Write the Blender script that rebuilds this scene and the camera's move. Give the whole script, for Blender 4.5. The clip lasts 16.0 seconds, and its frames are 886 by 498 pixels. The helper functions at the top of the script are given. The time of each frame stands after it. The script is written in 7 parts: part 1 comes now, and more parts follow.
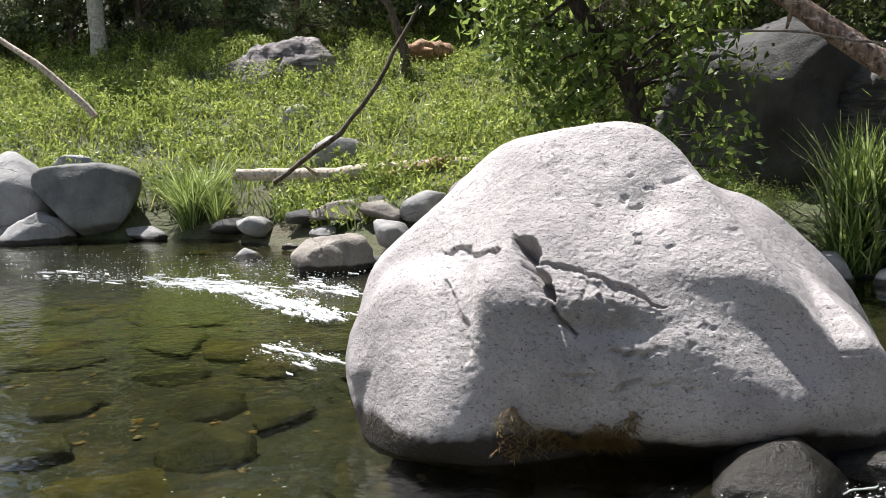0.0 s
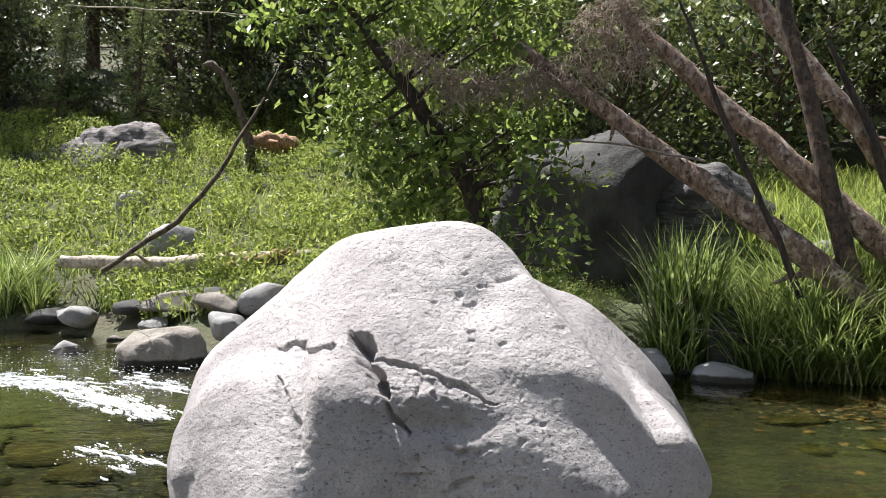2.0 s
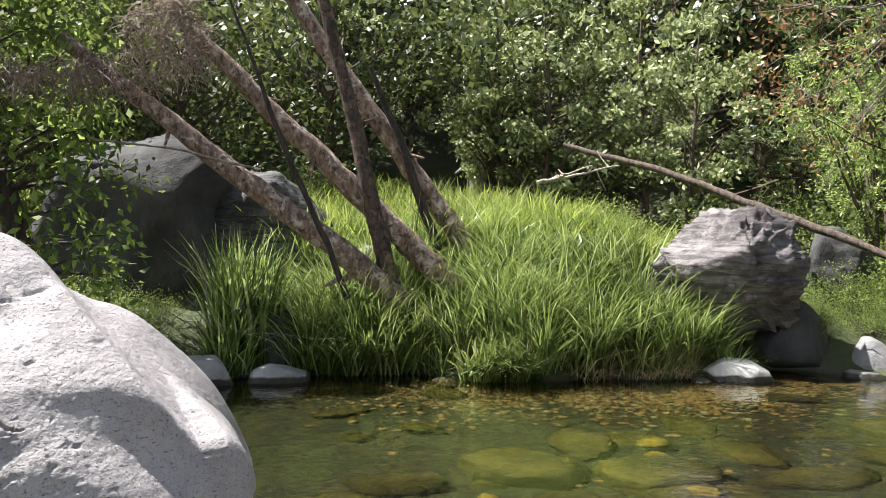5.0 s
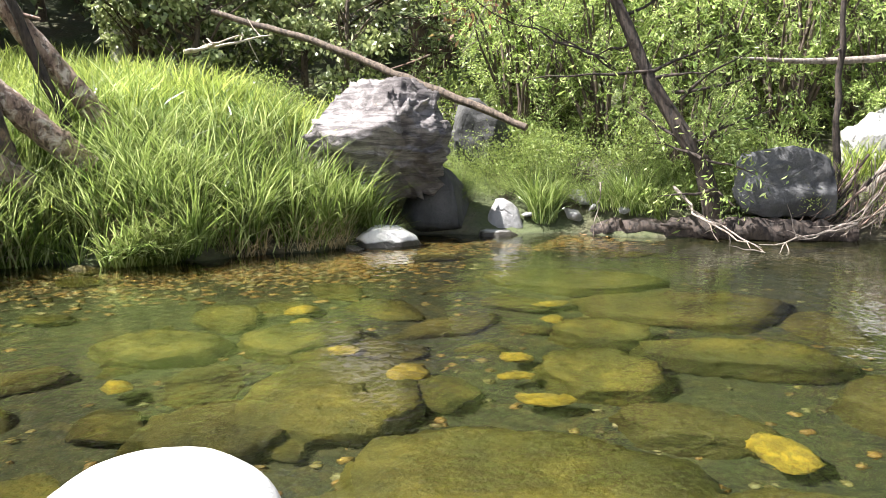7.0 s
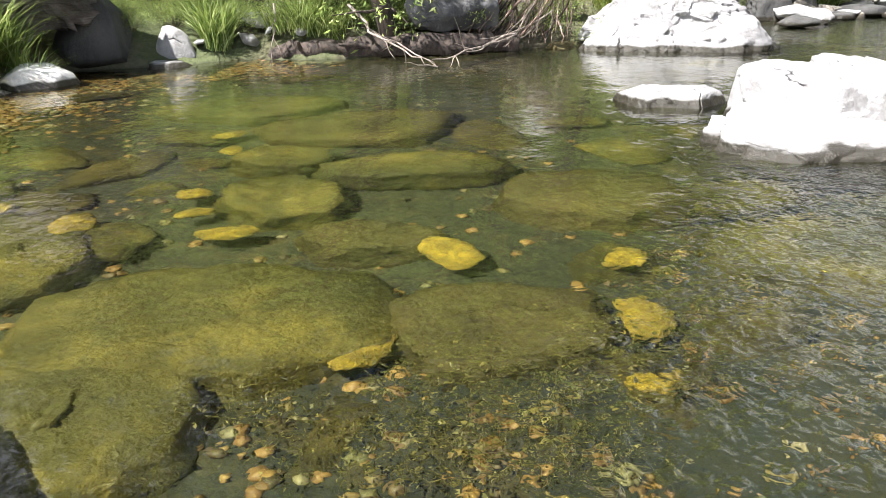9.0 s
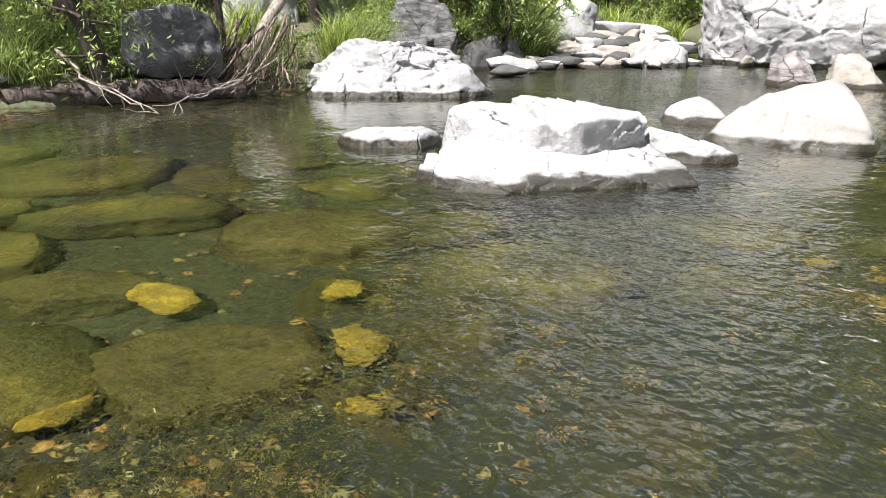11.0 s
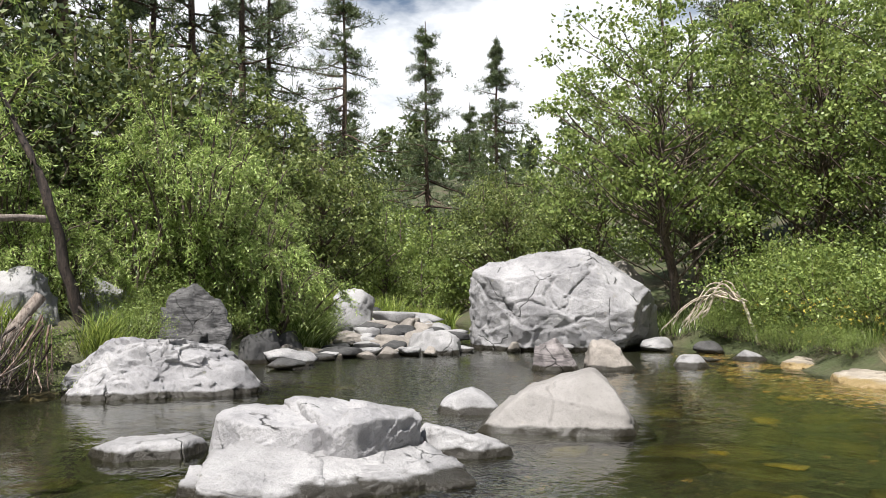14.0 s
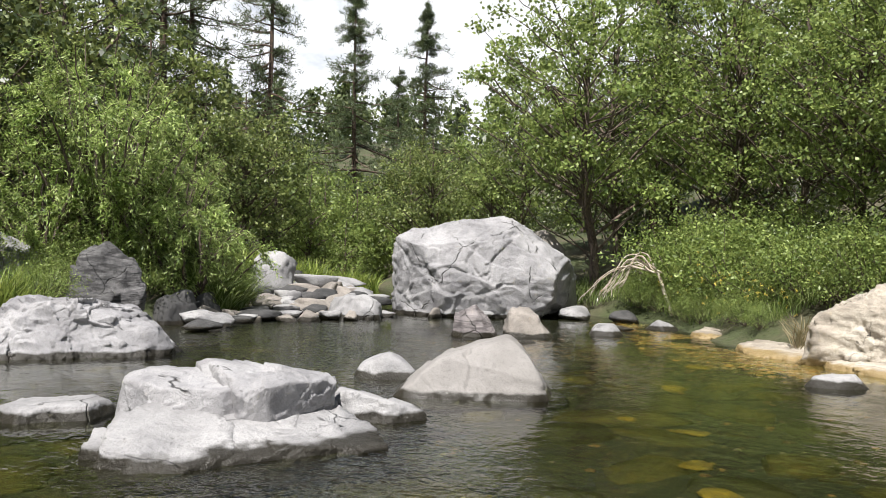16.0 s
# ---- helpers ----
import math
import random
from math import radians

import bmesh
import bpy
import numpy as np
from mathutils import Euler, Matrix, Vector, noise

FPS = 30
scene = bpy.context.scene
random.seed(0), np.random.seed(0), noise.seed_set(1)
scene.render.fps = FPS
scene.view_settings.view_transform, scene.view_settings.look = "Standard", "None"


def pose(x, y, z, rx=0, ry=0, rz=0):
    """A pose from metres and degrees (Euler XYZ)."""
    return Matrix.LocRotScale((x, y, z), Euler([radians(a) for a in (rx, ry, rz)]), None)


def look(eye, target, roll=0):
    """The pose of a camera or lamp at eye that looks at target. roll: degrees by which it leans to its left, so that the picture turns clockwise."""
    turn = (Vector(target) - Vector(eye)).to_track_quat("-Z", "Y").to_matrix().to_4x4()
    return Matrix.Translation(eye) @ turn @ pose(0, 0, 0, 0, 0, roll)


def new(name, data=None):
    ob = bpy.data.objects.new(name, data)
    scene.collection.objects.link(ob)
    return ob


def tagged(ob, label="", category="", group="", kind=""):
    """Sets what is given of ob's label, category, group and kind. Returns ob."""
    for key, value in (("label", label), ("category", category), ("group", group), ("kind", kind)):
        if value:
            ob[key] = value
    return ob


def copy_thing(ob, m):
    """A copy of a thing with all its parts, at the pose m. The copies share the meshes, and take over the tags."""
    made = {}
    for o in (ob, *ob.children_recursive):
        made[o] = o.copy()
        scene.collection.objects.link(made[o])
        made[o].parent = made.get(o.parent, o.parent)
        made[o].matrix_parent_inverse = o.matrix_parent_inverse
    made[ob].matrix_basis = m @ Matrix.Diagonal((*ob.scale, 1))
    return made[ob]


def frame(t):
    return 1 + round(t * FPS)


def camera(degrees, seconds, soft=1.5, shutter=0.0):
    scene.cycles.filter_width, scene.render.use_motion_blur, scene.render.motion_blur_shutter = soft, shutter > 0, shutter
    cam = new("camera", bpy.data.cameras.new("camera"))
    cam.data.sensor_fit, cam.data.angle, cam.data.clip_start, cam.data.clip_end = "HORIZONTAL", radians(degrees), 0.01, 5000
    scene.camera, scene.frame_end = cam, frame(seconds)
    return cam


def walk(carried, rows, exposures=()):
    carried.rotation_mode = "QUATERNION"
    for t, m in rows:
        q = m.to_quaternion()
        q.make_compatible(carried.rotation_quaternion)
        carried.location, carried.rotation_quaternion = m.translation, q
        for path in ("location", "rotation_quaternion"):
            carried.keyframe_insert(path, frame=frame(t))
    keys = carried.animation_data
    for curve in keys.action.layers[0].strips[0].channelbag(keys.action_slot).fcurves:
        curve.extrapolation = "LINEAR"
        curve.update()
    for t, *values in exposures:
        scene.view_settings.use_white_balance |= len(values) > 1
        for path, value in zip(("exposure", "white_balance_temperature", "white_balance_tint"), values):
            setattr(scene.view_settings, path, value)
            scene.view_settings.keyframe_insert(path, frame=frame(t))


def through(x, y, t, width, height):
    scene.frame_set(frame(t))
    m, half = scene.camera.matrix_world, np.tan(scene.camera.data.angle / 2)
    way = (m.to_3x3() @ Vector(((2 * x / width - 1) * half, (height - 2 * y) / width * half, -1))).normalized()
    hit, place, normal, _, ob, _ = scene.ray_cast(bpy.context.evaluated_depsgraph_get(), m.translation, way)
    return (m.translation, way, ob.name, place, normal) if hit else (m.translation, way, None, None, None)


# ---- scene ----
cam = camera(56.6, 16.0, soft=0.4)
PATH = [
    (0, (0.021, -0.004, 1.591), (-0.035, 1.98, 1.344), -0.8),
    (0.5, (0.024, 0.003, 1.586), (-0.013, 1.99, 1.359), -0.7),
    (1, (0.019, 0.007, 1.598), (0.04, 1.997, 1.396), -0.2),
    (1.5, (0.044, -0.001, 1.599), (0.232, 1.987, 1.487), 0.6),
    (2, (0.062, 0.002, 1.603), (0.382, 1.976, 1.583), 1.0),
    (2.5, (0.079, -0.003, 1.609), (0.475, 1.957, 1.627), 1.4),
    (3, (0.095, 0.001, 1.603), (0.602, 1.935, 1.674), 1.0),
    (3.2, (0.108, 0.015, 1.611), (0.659, 1.936, 1.693), 1.0),
    (5.3, (0.181, -0.119, 1.617), (1.534, 1.354, 1.624), 0.2),
    (5.5, (0.228, -0.113, 1.605), (1.644, 1.3, 1.618), 0.0),
    (6, (0.286, -0.111, 1.556), (1.851, 1.134, 1.558), 0.3),
    (6.5, (0.472, -0.218, 1.488), (2.126, 0.903, 1.427), 0.2),
    (7, (0.535, -0.207, 1.502), (2.263, 0.761, 1.22), -0.7),
    (7.5, (0.63, -0.135, 1.519), (2.43, 0.603, 1.053), -1.7),
    (8, (0.682, -0.128, 1.518), (2.508, 0.418, 0.913), -2.0),
    (8.5, (0.666, -0.142, 1.501), (2.502, 0.248, 0.81), -2.1),
    (8.7, (0.64, -0.222, 1.488), (2.483, 0.12, 0.79), -1.9),
    (10.8, (0.668, -0.536, 1.39), (2.56, -0.765, 0.783), -0.5),
    (11, (0.605, -0.528, 1.401), (2.489, -0.846, 0.809), 0.2),
    (11.5, (0.661, -0.584, 1.416), (2.517, -1.144, 0.923), 1.5),
    (12, (0.682, -0.599, 1.454), (2.525, -1.295, 1.105), 0.8),
    (12.5, (0.701, -0.607, 1.501), (2.551, -1.347, 1.33), 0.1),
    (13, (0.738, -0.635, 1.512), (2.584, -1.403, 1.482), 0.0),
    (13.5, (0.74, -0.645, 1.527), (2.577, -1.434, 1.583), -0.1),
    (14, (0.764, -0.685, 1.522), (2.585, -1.508, 1.603), -0.2),
    (14.5, (0.757, -0.696, 1.512), (2.562, -1.555, 1.558), 0.1),
    (15, (0.769, -0.744, 1.526), (2.541, -1.671, 1.558), 0.5),
    (15.5, (0.788, -0.755, 1.519), (2.533, -1.731, 1.535), 1.1),
    (16, (0.768, -0.755, 1.521), (2.509, -1.739, 1.52), 1.3),
]
walk(cam, [(t, look(eye, target, roll)) for t, eye, target, roll in PATH],
     exposures=[(0.0, 1.12), (3.0, 1.29), (5.5, 1.67), (6.0, 2.12), (6.5, 2.27), (7.0, 2.16), (8.5, 2.09), (11.0, 1.66), (12.0, 1.43), (13.0, 0.94), (16.0, 0.83)])

# ---------------------------------------------------------------- world and sun
SUN_AZ, SUN_EL = radians(-38), radians(62)        # azimuth from +y towards +x
sun_dir = Vector((math.sin(SUN_AZ) * math.cos(SUN_EL), math.cos(SUN_AZ) * math.cos(SUN_EL), math.sin(SUN_EL)))
world = bpy.data.worlds.new("sky")
scene.world = world
world.use_nodes = True
wn = world.node_tree
wn.nodes.clear()
w_out = wn.nodes.new("ShaderNodeOutputWorld")
w_bg = wn.nodes.new("ShaderNodeBackground")
w_sky = wn.nodes.new("ShaderNodeTexSky")
w_sky.sky_type, w_sky.sun_disc = "NISHITA", False
w_sky.sun_elevation, w_sky.sun_rotation = SUN_EL, SUN_AZ
w_tc = wn.nodes.new("ShaderNodeTexCoord")
w_map = wn.nodes.new("ShaderNodeMapping")
w_map.inputs["Scale"].default_value = (1.0, 1.0, 2.2)
w_map.inputs["Location"].default_value = (3.1, 0.4, 0.2)
w_noise = wn.nodes.new("ShaderNodeTexNoise")
w_noise.inputs["Scale"].default_value, w_noise.inputs["Detail"].default_value, w_noise.inputs["Roughness"].default_value = 2.6, 7.0, 0.55
w_ramp = wn.nodes.new("ShaderNodeValToRGB")
w_ramp.color_ramp.elements[0].position, w_ramp.color_ramp.elements[1].position = 0.58, 0.68
w_ramp.color_ramp.elements[0].color = (0.04, 0.04, 0.04, 1)        # thin high haze
w_mix = wn.nodes.new("ShaderNodeMixRGB")
w_mix.inputs["Color2"].default_value = (12.4, 12.7, 13.2, 1)
wn.links.new(w_tc.outputs["Generated"], w_map.inputs["Vector"])
wn.links.new(w_map.outputs["Vector"], w_noise.inputs["Vector"])
w_sep = wn.nodes.new("ShaderNodeSeparateXYZ")
w_low = wn.nodes.new("ShaderNodeMapRange")          # clouds crowd together towards the horizon
w_low.inputs["From Min"].default_value, w_low.inputs["From Max"].default_value = 0.25, 0.72
w_low.inputs["To Min"].default_value, w_low.inputs["To Max"].default_value = 0.24, -0.12
w_add = wn.nodes.new("ShaderNodeMath")
wn.links.new(w_tc.outputs["Generated"], w_sep.inputs[0])
wn.links.new(w_sep.outputs["Z"], w_low.inputs["Value"])
wn.links.new(w_noise.outputs["Fac"], w_add.inputs[0])
wn.links.new(w_low.outputs[0], w_add.inputs[1])
wn.links.new(w_add.outputs[0], w_ramp.inputs["Fac"])
wn.links.new(w_ramp.outputs["Color"], w_mix.inputs["Fac"])
wn.links.new(w_sky.outputs["Color"], w_mix.inputs["Color1"])
wn.links.new(w_mix.outputs["Color"], w_bg.inputs["Color"])
w_bg.inputs["Strength"].default_value = 0.05
wn.links.new(w_bg.outputs["Background"], w_out.inputs["Surface"])

sun = new("sun", bpy.data.lights.new("sun", "SUN"))
sun.data.energy, sun.data.angle, sun.data.color = 5.0, radians(0.53), (1.0, 0.965, 0.925)
sun.matrix_world = look(sun_dir * 60, (0, 0, 0))


# ---------------------------------------------------------------- materials
class Nodes:
    """A small helper that adds nodes to one material."""

    def __init__(self, name):
        self.mat = bpy.data.materials.new(name)
        self.mat.use_nodes = True
        self.tree = self.mat.node_tree
        self.tree.nodes.clear()
        self.out = self.tree.nodes.new("ShaderNodeOutputMaterial")

    def add(self, kind, **inputs):
        node = self.tree.nodes.new("ShaderNode" + kind)
        for key, value in inputs.items():
            self.put(node.inputs[key.replace("_", " ")], value)
        return node

    def put(self, socket, value):
        if isinstance(value, bpy.types.NodeSocket):
            self.tree.links.new(value, socket)
        else:
            socket.default_value = value

    def math(self, op, a, b=0.0, clamp=False):
        node = self.tree.nodes.new("ShaderNodeMath")
        node.operation, node.use_clamp = op, clamp
        self.put(node.inputs[0], a)
        self.put(node.inputs[1], b)
        return node.outputs[0]

    def mix(self, fac, a, b, blend="MIX"):
        node = self.tree.nodes.new("ShaderNodeMixRGB")
        node.blend_type = blend
        for key, value in (("Fac", fac), ("Color1", a), ("Color2", b)):
            self.put(node.inputs[key], value if not isinstance(value, tuple) or len(value) == 4 else (*value, 1))
        return node.outputs[0]

    def ramp(self, fac, *stops):
        node = self.tree.nodes.new("ShaderNodeValToRGB")
        els = node.color_ramp.elements
        while len(els) < len(stops):
            els.new(0.5)
        for el, (at, col) in zip(els, stops):
            el.position = at
            el.color = (*col, 1) if isinstance(col, tuple) else (col, col, col, 1)
        self.put(node.inputs["Fac"], fac)
        return node.outputs["Color"]

    def coords(self, scale=(1, 1, 1), vary=0.0):
        tc = self.add("TexCoord").outputs["Object"]
        if vary:
            rnd = self.math("MULTIPLY", self.add("ObjectInfo").outputs["Random"], vary)
            comb = self.add("CombineXYZ", X=rnd, Y=self.math("MULTIPLY", rnd, 1.7), Z=rnd).outputs[0]
            vm = self.tree.nodes.new("ShaderNodeVectorMath")
            vm.operation = "ADD"
            self.put(vm.inputs[0], tc)
            self.put(vm.inputs[1], comb)
            tc = vm.outputs[0]
        if scale != (1, 1, 1):
            mp = self.add("Mapping", Vector=tc)
            mp.inputs["Scale"].default_value = scale
            tc = mp.outputs[0]
        return tc

    def noise(self, vec, scale, detail=4.0, rough=0.55, warp=0.0):
        n = self.add("TexNoise", Vector=vec, Scale=scale, Detail=detail, Roughness=rough, Distortion=warp)
        return n.outputs["Fac"]

    def finish(self, shader):
        self.tree.links.new(shader, self.out.inputs["Surface"])
        return self.mat


def rock_material(name, light, dark, stain=(0.022, 0.019, 0.013), crack=0.6, crack_scale=1.3, band=0.0, wet=0.08, relief=0.75, vary=8.0, broken=0.0, streaky=0.55, pitted=0.0):
    """Water-worn stone: mottled grain, pits, hairline cracks and a damp, stained foot along the water."""
    n = Nodes(name)
    vec = n.coords(vary=vary)
    big = n.noise(vec, 1.1, 5, 0.6)
    fine = n.noise(vec, 26, 5, 0.7)
    speck = n.noise(vec, 95, 2, 0.6)
    col = n.mix(n.ramp(big, (0.36, 0.0), (0.62, 1.0)), dark, light)
    streak = n.noise(n.coords((1.6, 1.6, 0.5), vary), 2.3, 5, 0.65, 0.5)
    col = n.mix(n.ramp(streak, (0.34, streaky), (0.50, 0.0)), col, (dark[0] * 0.72, dark[1] * 0.72, dark[2] * 0.74))
    col = n.mix(n.ramp(fine, (0.30, 0.35), (0.48, 0.0)), col, (dark[0] * 0.6, dark[1] * 0.6, dark[2] * 0.6))
    col = n.mix(n.ramp(speck, (0.36, 0.30), (0.46, 0.0)), col, (dark[0] * 0.5, dark[1] * 0.5, dark[2] * 0.5))
    if pitted:
        pit = n.ramp(n.noise(n.coords((1.0, 1.0, 1.7), vary), 46, 3, 0.6), (0.33, 0.75 * pitted), (0.40, 0.0))
        col = n.mix(pit, col, (dark[0] * 0.42, dark[1] * 0.42, dark[2] * 0.44))
    if band:
        bvec = n.coords((0.6, 0.9, 5.0), vary)
        lines = n.noise(bvec, 3.0, 6, 0.65, 0.7)
        col = n.mix(n.math("MULTIPLY", n.ramp(lines, (0.40, 1.0), (0.55, 0.0)), band), col, (dark[0] * 0.45, dark[1] * 0.43, dark[2] * 0.45))
    warp = n.add("TexNoise", Vector=vec, Scale=1.7, Detail=4.0)
    wv = n.add("MixRGB", Fac=0.30, Color1=vec, Color2=warp.outputs["Color"]).outputs[0]
    fray = n.add("TexNoise", Vector=vec, Scale=9.0, Detail=3.0)
    wv = n.add("MixRGB", Fac=0.05, Color1=wv, Color2=fray.outputs["Color"]).outputs[0]
    vor = n.tree.nodes.new("ShaderNodeTexVoronoi")
    vor.feature = "DISTANCE_TO_EDGE"
    n.put(vor.inputs["Vector"], wv)
    n.put(vor.inputs["Scale"], crack_scale)
    line = n.ramp(vor.outputs["Distance"], (0.0, 1.0), (0.011, 0.0))
    gate = n.ramp(n.noise(vec, 1.9, 2), (0.47, 0.0), (0.57, 1.0))
    line = n.math("MULTIPLY", n.math("MULTIPLY", line, gate), crack)
    col = n.mix(line, col, (0.05, 0.048, 0.046))
    # damp and stained foot along the water
    z = n.add("SeparateXYZ", Vector=n.add("NewGeometry").outputs["Position"]).outputs["Z"]
    edge = n.math("ADD", z, n.math("MULTIPLY", n.math("SUBTRACT", n.noise(vec, 4.0, 4), 0.5), 1.3 * wet))
    foot = n.ramp(n.math("DIVIDE", edge, max(wet, 0.001) * 4), (0.20, 1.0), (0.28, 0.0))
    if wet:
        col = n.mix(n.math("MULTIPLY", foot, 0.97), col, stain)
    else:
        mottle = n.ramp(n.noise(vec, 3.1, 6, 0.7, 0.8), (0.42, 0.0), (0.58, 0.85))
        col = n.mix(mottle, col, stain)
    rough = n.math("SUBTRACT", 0.78, n.math("MULTIPLY", foot, 0.45))
    h = n.math("ADD", n.math("MULTIPLY", fine, 0.6), n.math("MULTIPLY", n.noise(vec, 7, 6, 0.65), 1.0))
    h = n.math("SUBTRACT", h, n.math("MULTIPLY", line, 1.6))
    if pitted:
        h = n.math("SUBTRACT", h, n.math("MULTIPLY", pit, 0.9))
    for k, (size, high) in enumerate(((1.7, 1.5), (4.6, 0.6)) if broken else ()):
        cell = n.tree.nodes.new("ShaderNodeTexVoronoi")
        n.put(cell.inputs["Vector"], wv)
        n.put(cell.inputs["Scale"], size)
        tone = n.add("SeparateColor", Color=cell.outputs["Color"]).outputs[k]
        h = n.math("ADD", h, n.math("MULTIPLY", tone, high * broken))
    bump = n.add("Bump", Strength=relief, Distance=0.035, Height=h)
    bs = n.add("BsdfPrincipled", Base_Color=col, Roughness=rough, Normal=bump.outputs[0])
    bs.inputs["Specular IOR Level"].default_value = 0.3
    return n.finish(bs.outputs[0])


def leaf_material(name, a, b, c, through=0.45, rough=0.42):
    """Leaves that let light through; each leaf has its own tone between the three colours."""
    n = Nodes(name)
    rnd = n.add("NewGeometry").outputs["Random Per Island"]
    col = n.ramp(rnd, (0.0, a), (0.55, b), (1.0, c))
    patch = n.ramp(n.noise(n.coords(vary=9.0), 1.1, 3, 0.6), (0.32, 0.66), (0.66, 1.30))       # light and shade between leaf clumps, put into the colour
    col = n.mix(1.0, col, patch, "MULTIPLY")
    col = n.add("HueSaturation", Hue=0.494, Saturation=0.92, Value=1.0, Fac=1.0, Color=col).outputs[0]       # sun-bleached, slightly warm greens
    bs = n.add("BsdfPrincipled", Base_Color=col, Roughness=rough)
    bs.inputs["Specular IOR Level"].default_value = 0.35
    tr = n.add("BsdfTranslucent", Color=n.mix(0.35, col, (0.44, 0.49, 0.13), "MIX"))
    return _mix_finish(n, through, bs, tr)


def _mix_finish(n, fac, first, second):
    m = n.tree.nodes.new("ShaderNodeMixShader")
    n.put(m.inputs[0], fac)
    n.tree.links.new(first.outputs[0], m.inputs[1])
    n.tree.links.new(second.outputs[0], m.inputs[2])
    return n.finish(m.outputs[0])


def bark_material(name, light, dark, ridge=9.0, peel=None):
    """Bark with long grain; peel adds pale or red patches where it has come away."""
    n = Nodes(name)
    vec = n.coords(vary=5.0)
    lng = n.noise(n.coords((1, 1, 0.25), 5.0), ridge * 2, 6, 0.65)
    col = n.mix(n.ramp(lng, (0.35, 0.0), (0.65, 1.0)), dark, light)
    if peel:
        patch = n.ramp(n.noise(vec, 6.5, 5, 0.65, 0.6), (0.52, 0.0), (0.66, 0.9))
        col = n.mix(patch, col, peel)
    spots = n.ramp(n.noise(vec, 14, 3), (0.34, 0.8), (0.44, 0.0))
    col = n.mix(spots, col, (dark[0] * 0.5, dark[1] * 0.5, dark[2] * 0.5))
    bump = n.add("Bump", Strength=0.9, Distance=0.03, Height=lng)
    bs = n.add("BsdfPrincipled", Base_Color=col, Roughness=0.85, Normal=bump.outputs[0])
    return n.finish(bs.outputs[0])


def ground_material():
    """Soil and litter with sand and small gravel showing through."""
    n = Nodes("soil_and_litter")
    vec = n.coords()
    a = n.noise(vec, 0.5, 6, 0.6)
    b = n.noise(vec, 9, 6, 0.7)
    col = n.mix(n.ramp(b, (0.3, 0.0), (0.7, 1.0)), (0.040, 0.031, 0.020), (0.13, 0.105, 0.068))
    col = n.mix(n.ramp(a, (0.40, 0.2), (0.55, 0.9)), col, (0.045, 0.06, 0.018))
    vor = n.tree.nodes.new("ShaderNodeTexVoronoi")
    n.put(vor.inputs["Vector"], vec)
    n.put(vor.inputs["Scale"], 11.0)
    # below the water: gravel and algae
    z = n.add("SeparateXYZ", Vector=n.add("NewGeometry").outputs["Position"]).outputs["Z"]
    under = n.ramp(n.math("ADD", z, 0.5), (0.47, 1.0), (0.53, 0.0))
    grav = n.ramp(vor.outputs["Color"], (0.2, (0.008, 0.009, 0.005)), (0.5, (0.020, 0.018, 0.008)), (0.8, (0.042, 0.032, 0.012)))
    alg = n.mix(n.ramp(n.noise(vec, 1.3, 5, 0.6), (0.4, 0.0), (0.6, 0.8)), grav, (0.011, 0.014, 0.006))
    col = n.mix(under, col, alg)
    bump = n.add("Bump", Strength=0.8, Distance=0.04, Height=n.math("ADD", b, n.math("MULTIPLY", vor.outputs["Distance"], -0.8)))
    bs = n.add("BsdfPrincipled", Base_Color=col, Roughness=0.9, Normal=bump.outputs[0])
    return n.finish(bs.outputs[0])


def water_material():
    """Clear stream water: it mirrors by Fresnel and lets the bed show through, slightly green and brown."""
    n = Nodes("stream_water")
    v1 = n.add("Mapping", Vector=n.add("TexCoord").outputs["Object"])
    v1.inputs["Rotation"].default_value = (0, 0, radians(-24))
    v1.inputs["Scale"].default_value = (0.92, 1.08, 1)
    broad = n.noise(v1.outputs[0], 1.6, 3, 0.5, 0.3)
    rip = n.noise(v1.outputs[0], 6.0, 2.0, 0.5, 0.5)
    fine = n.noise(v1.outputs[0], 15.0, 1.5, 0.5, 0.4)
    lane = n.add("Mapping", Vector=n.add("TexCoord").outputs["Object"])          # the rippled tongue of the current; calmer water beside it
    lane.inputs["Location"].default_value = (0, 0.43, 0)
    lane.inputs["Rotation"].default_value = (0, 0, radians(20))
    off = n.add("SeparateXYZ", Vector=lane.outputs[0]).outputs["Y"]
    off = n.math("ADD", off, n.math("MULTIPLY", n.math("SUBTRACT", n.noise(n.add("TexCoord").outputs["Object"], 0.7, 3), 0.5), 1.6))
    calm = n.ramp(n.math("MULTIPLY", n.math("ABSOLUTE", off), 0.5), (0.40, 2.0), (0.90, 0.32))
    h = n.math("ADD", n.math("MULTIPLY", broad, 0.6), n.math("MULTIPLY", n.math("ADD", n.math("MULTIPLY", rip, 0.62), n.math("MULTIPLY", fine, 0.36)), calm))
    bump = n.add("Bump", Strength=1.0, Distance=0.025, Height=h)
    fres = n.add("Fresnel", IOR=1.333, Normal=bump.outputs[0])
    gl = n.add("BsdfGlossy", Color=(1, 1, 1, 1), Roughness=0.01, Normal=bump.outputs[0])
    rf = n.add("BsdfRefraction", Color=(0.46, 0.49, 0.31, 1), Roughness=0.0, IOR=1.333, Normal=bump.outputs[0])
    return _mix_finish(n, fres.outputs[0], rf, gl)


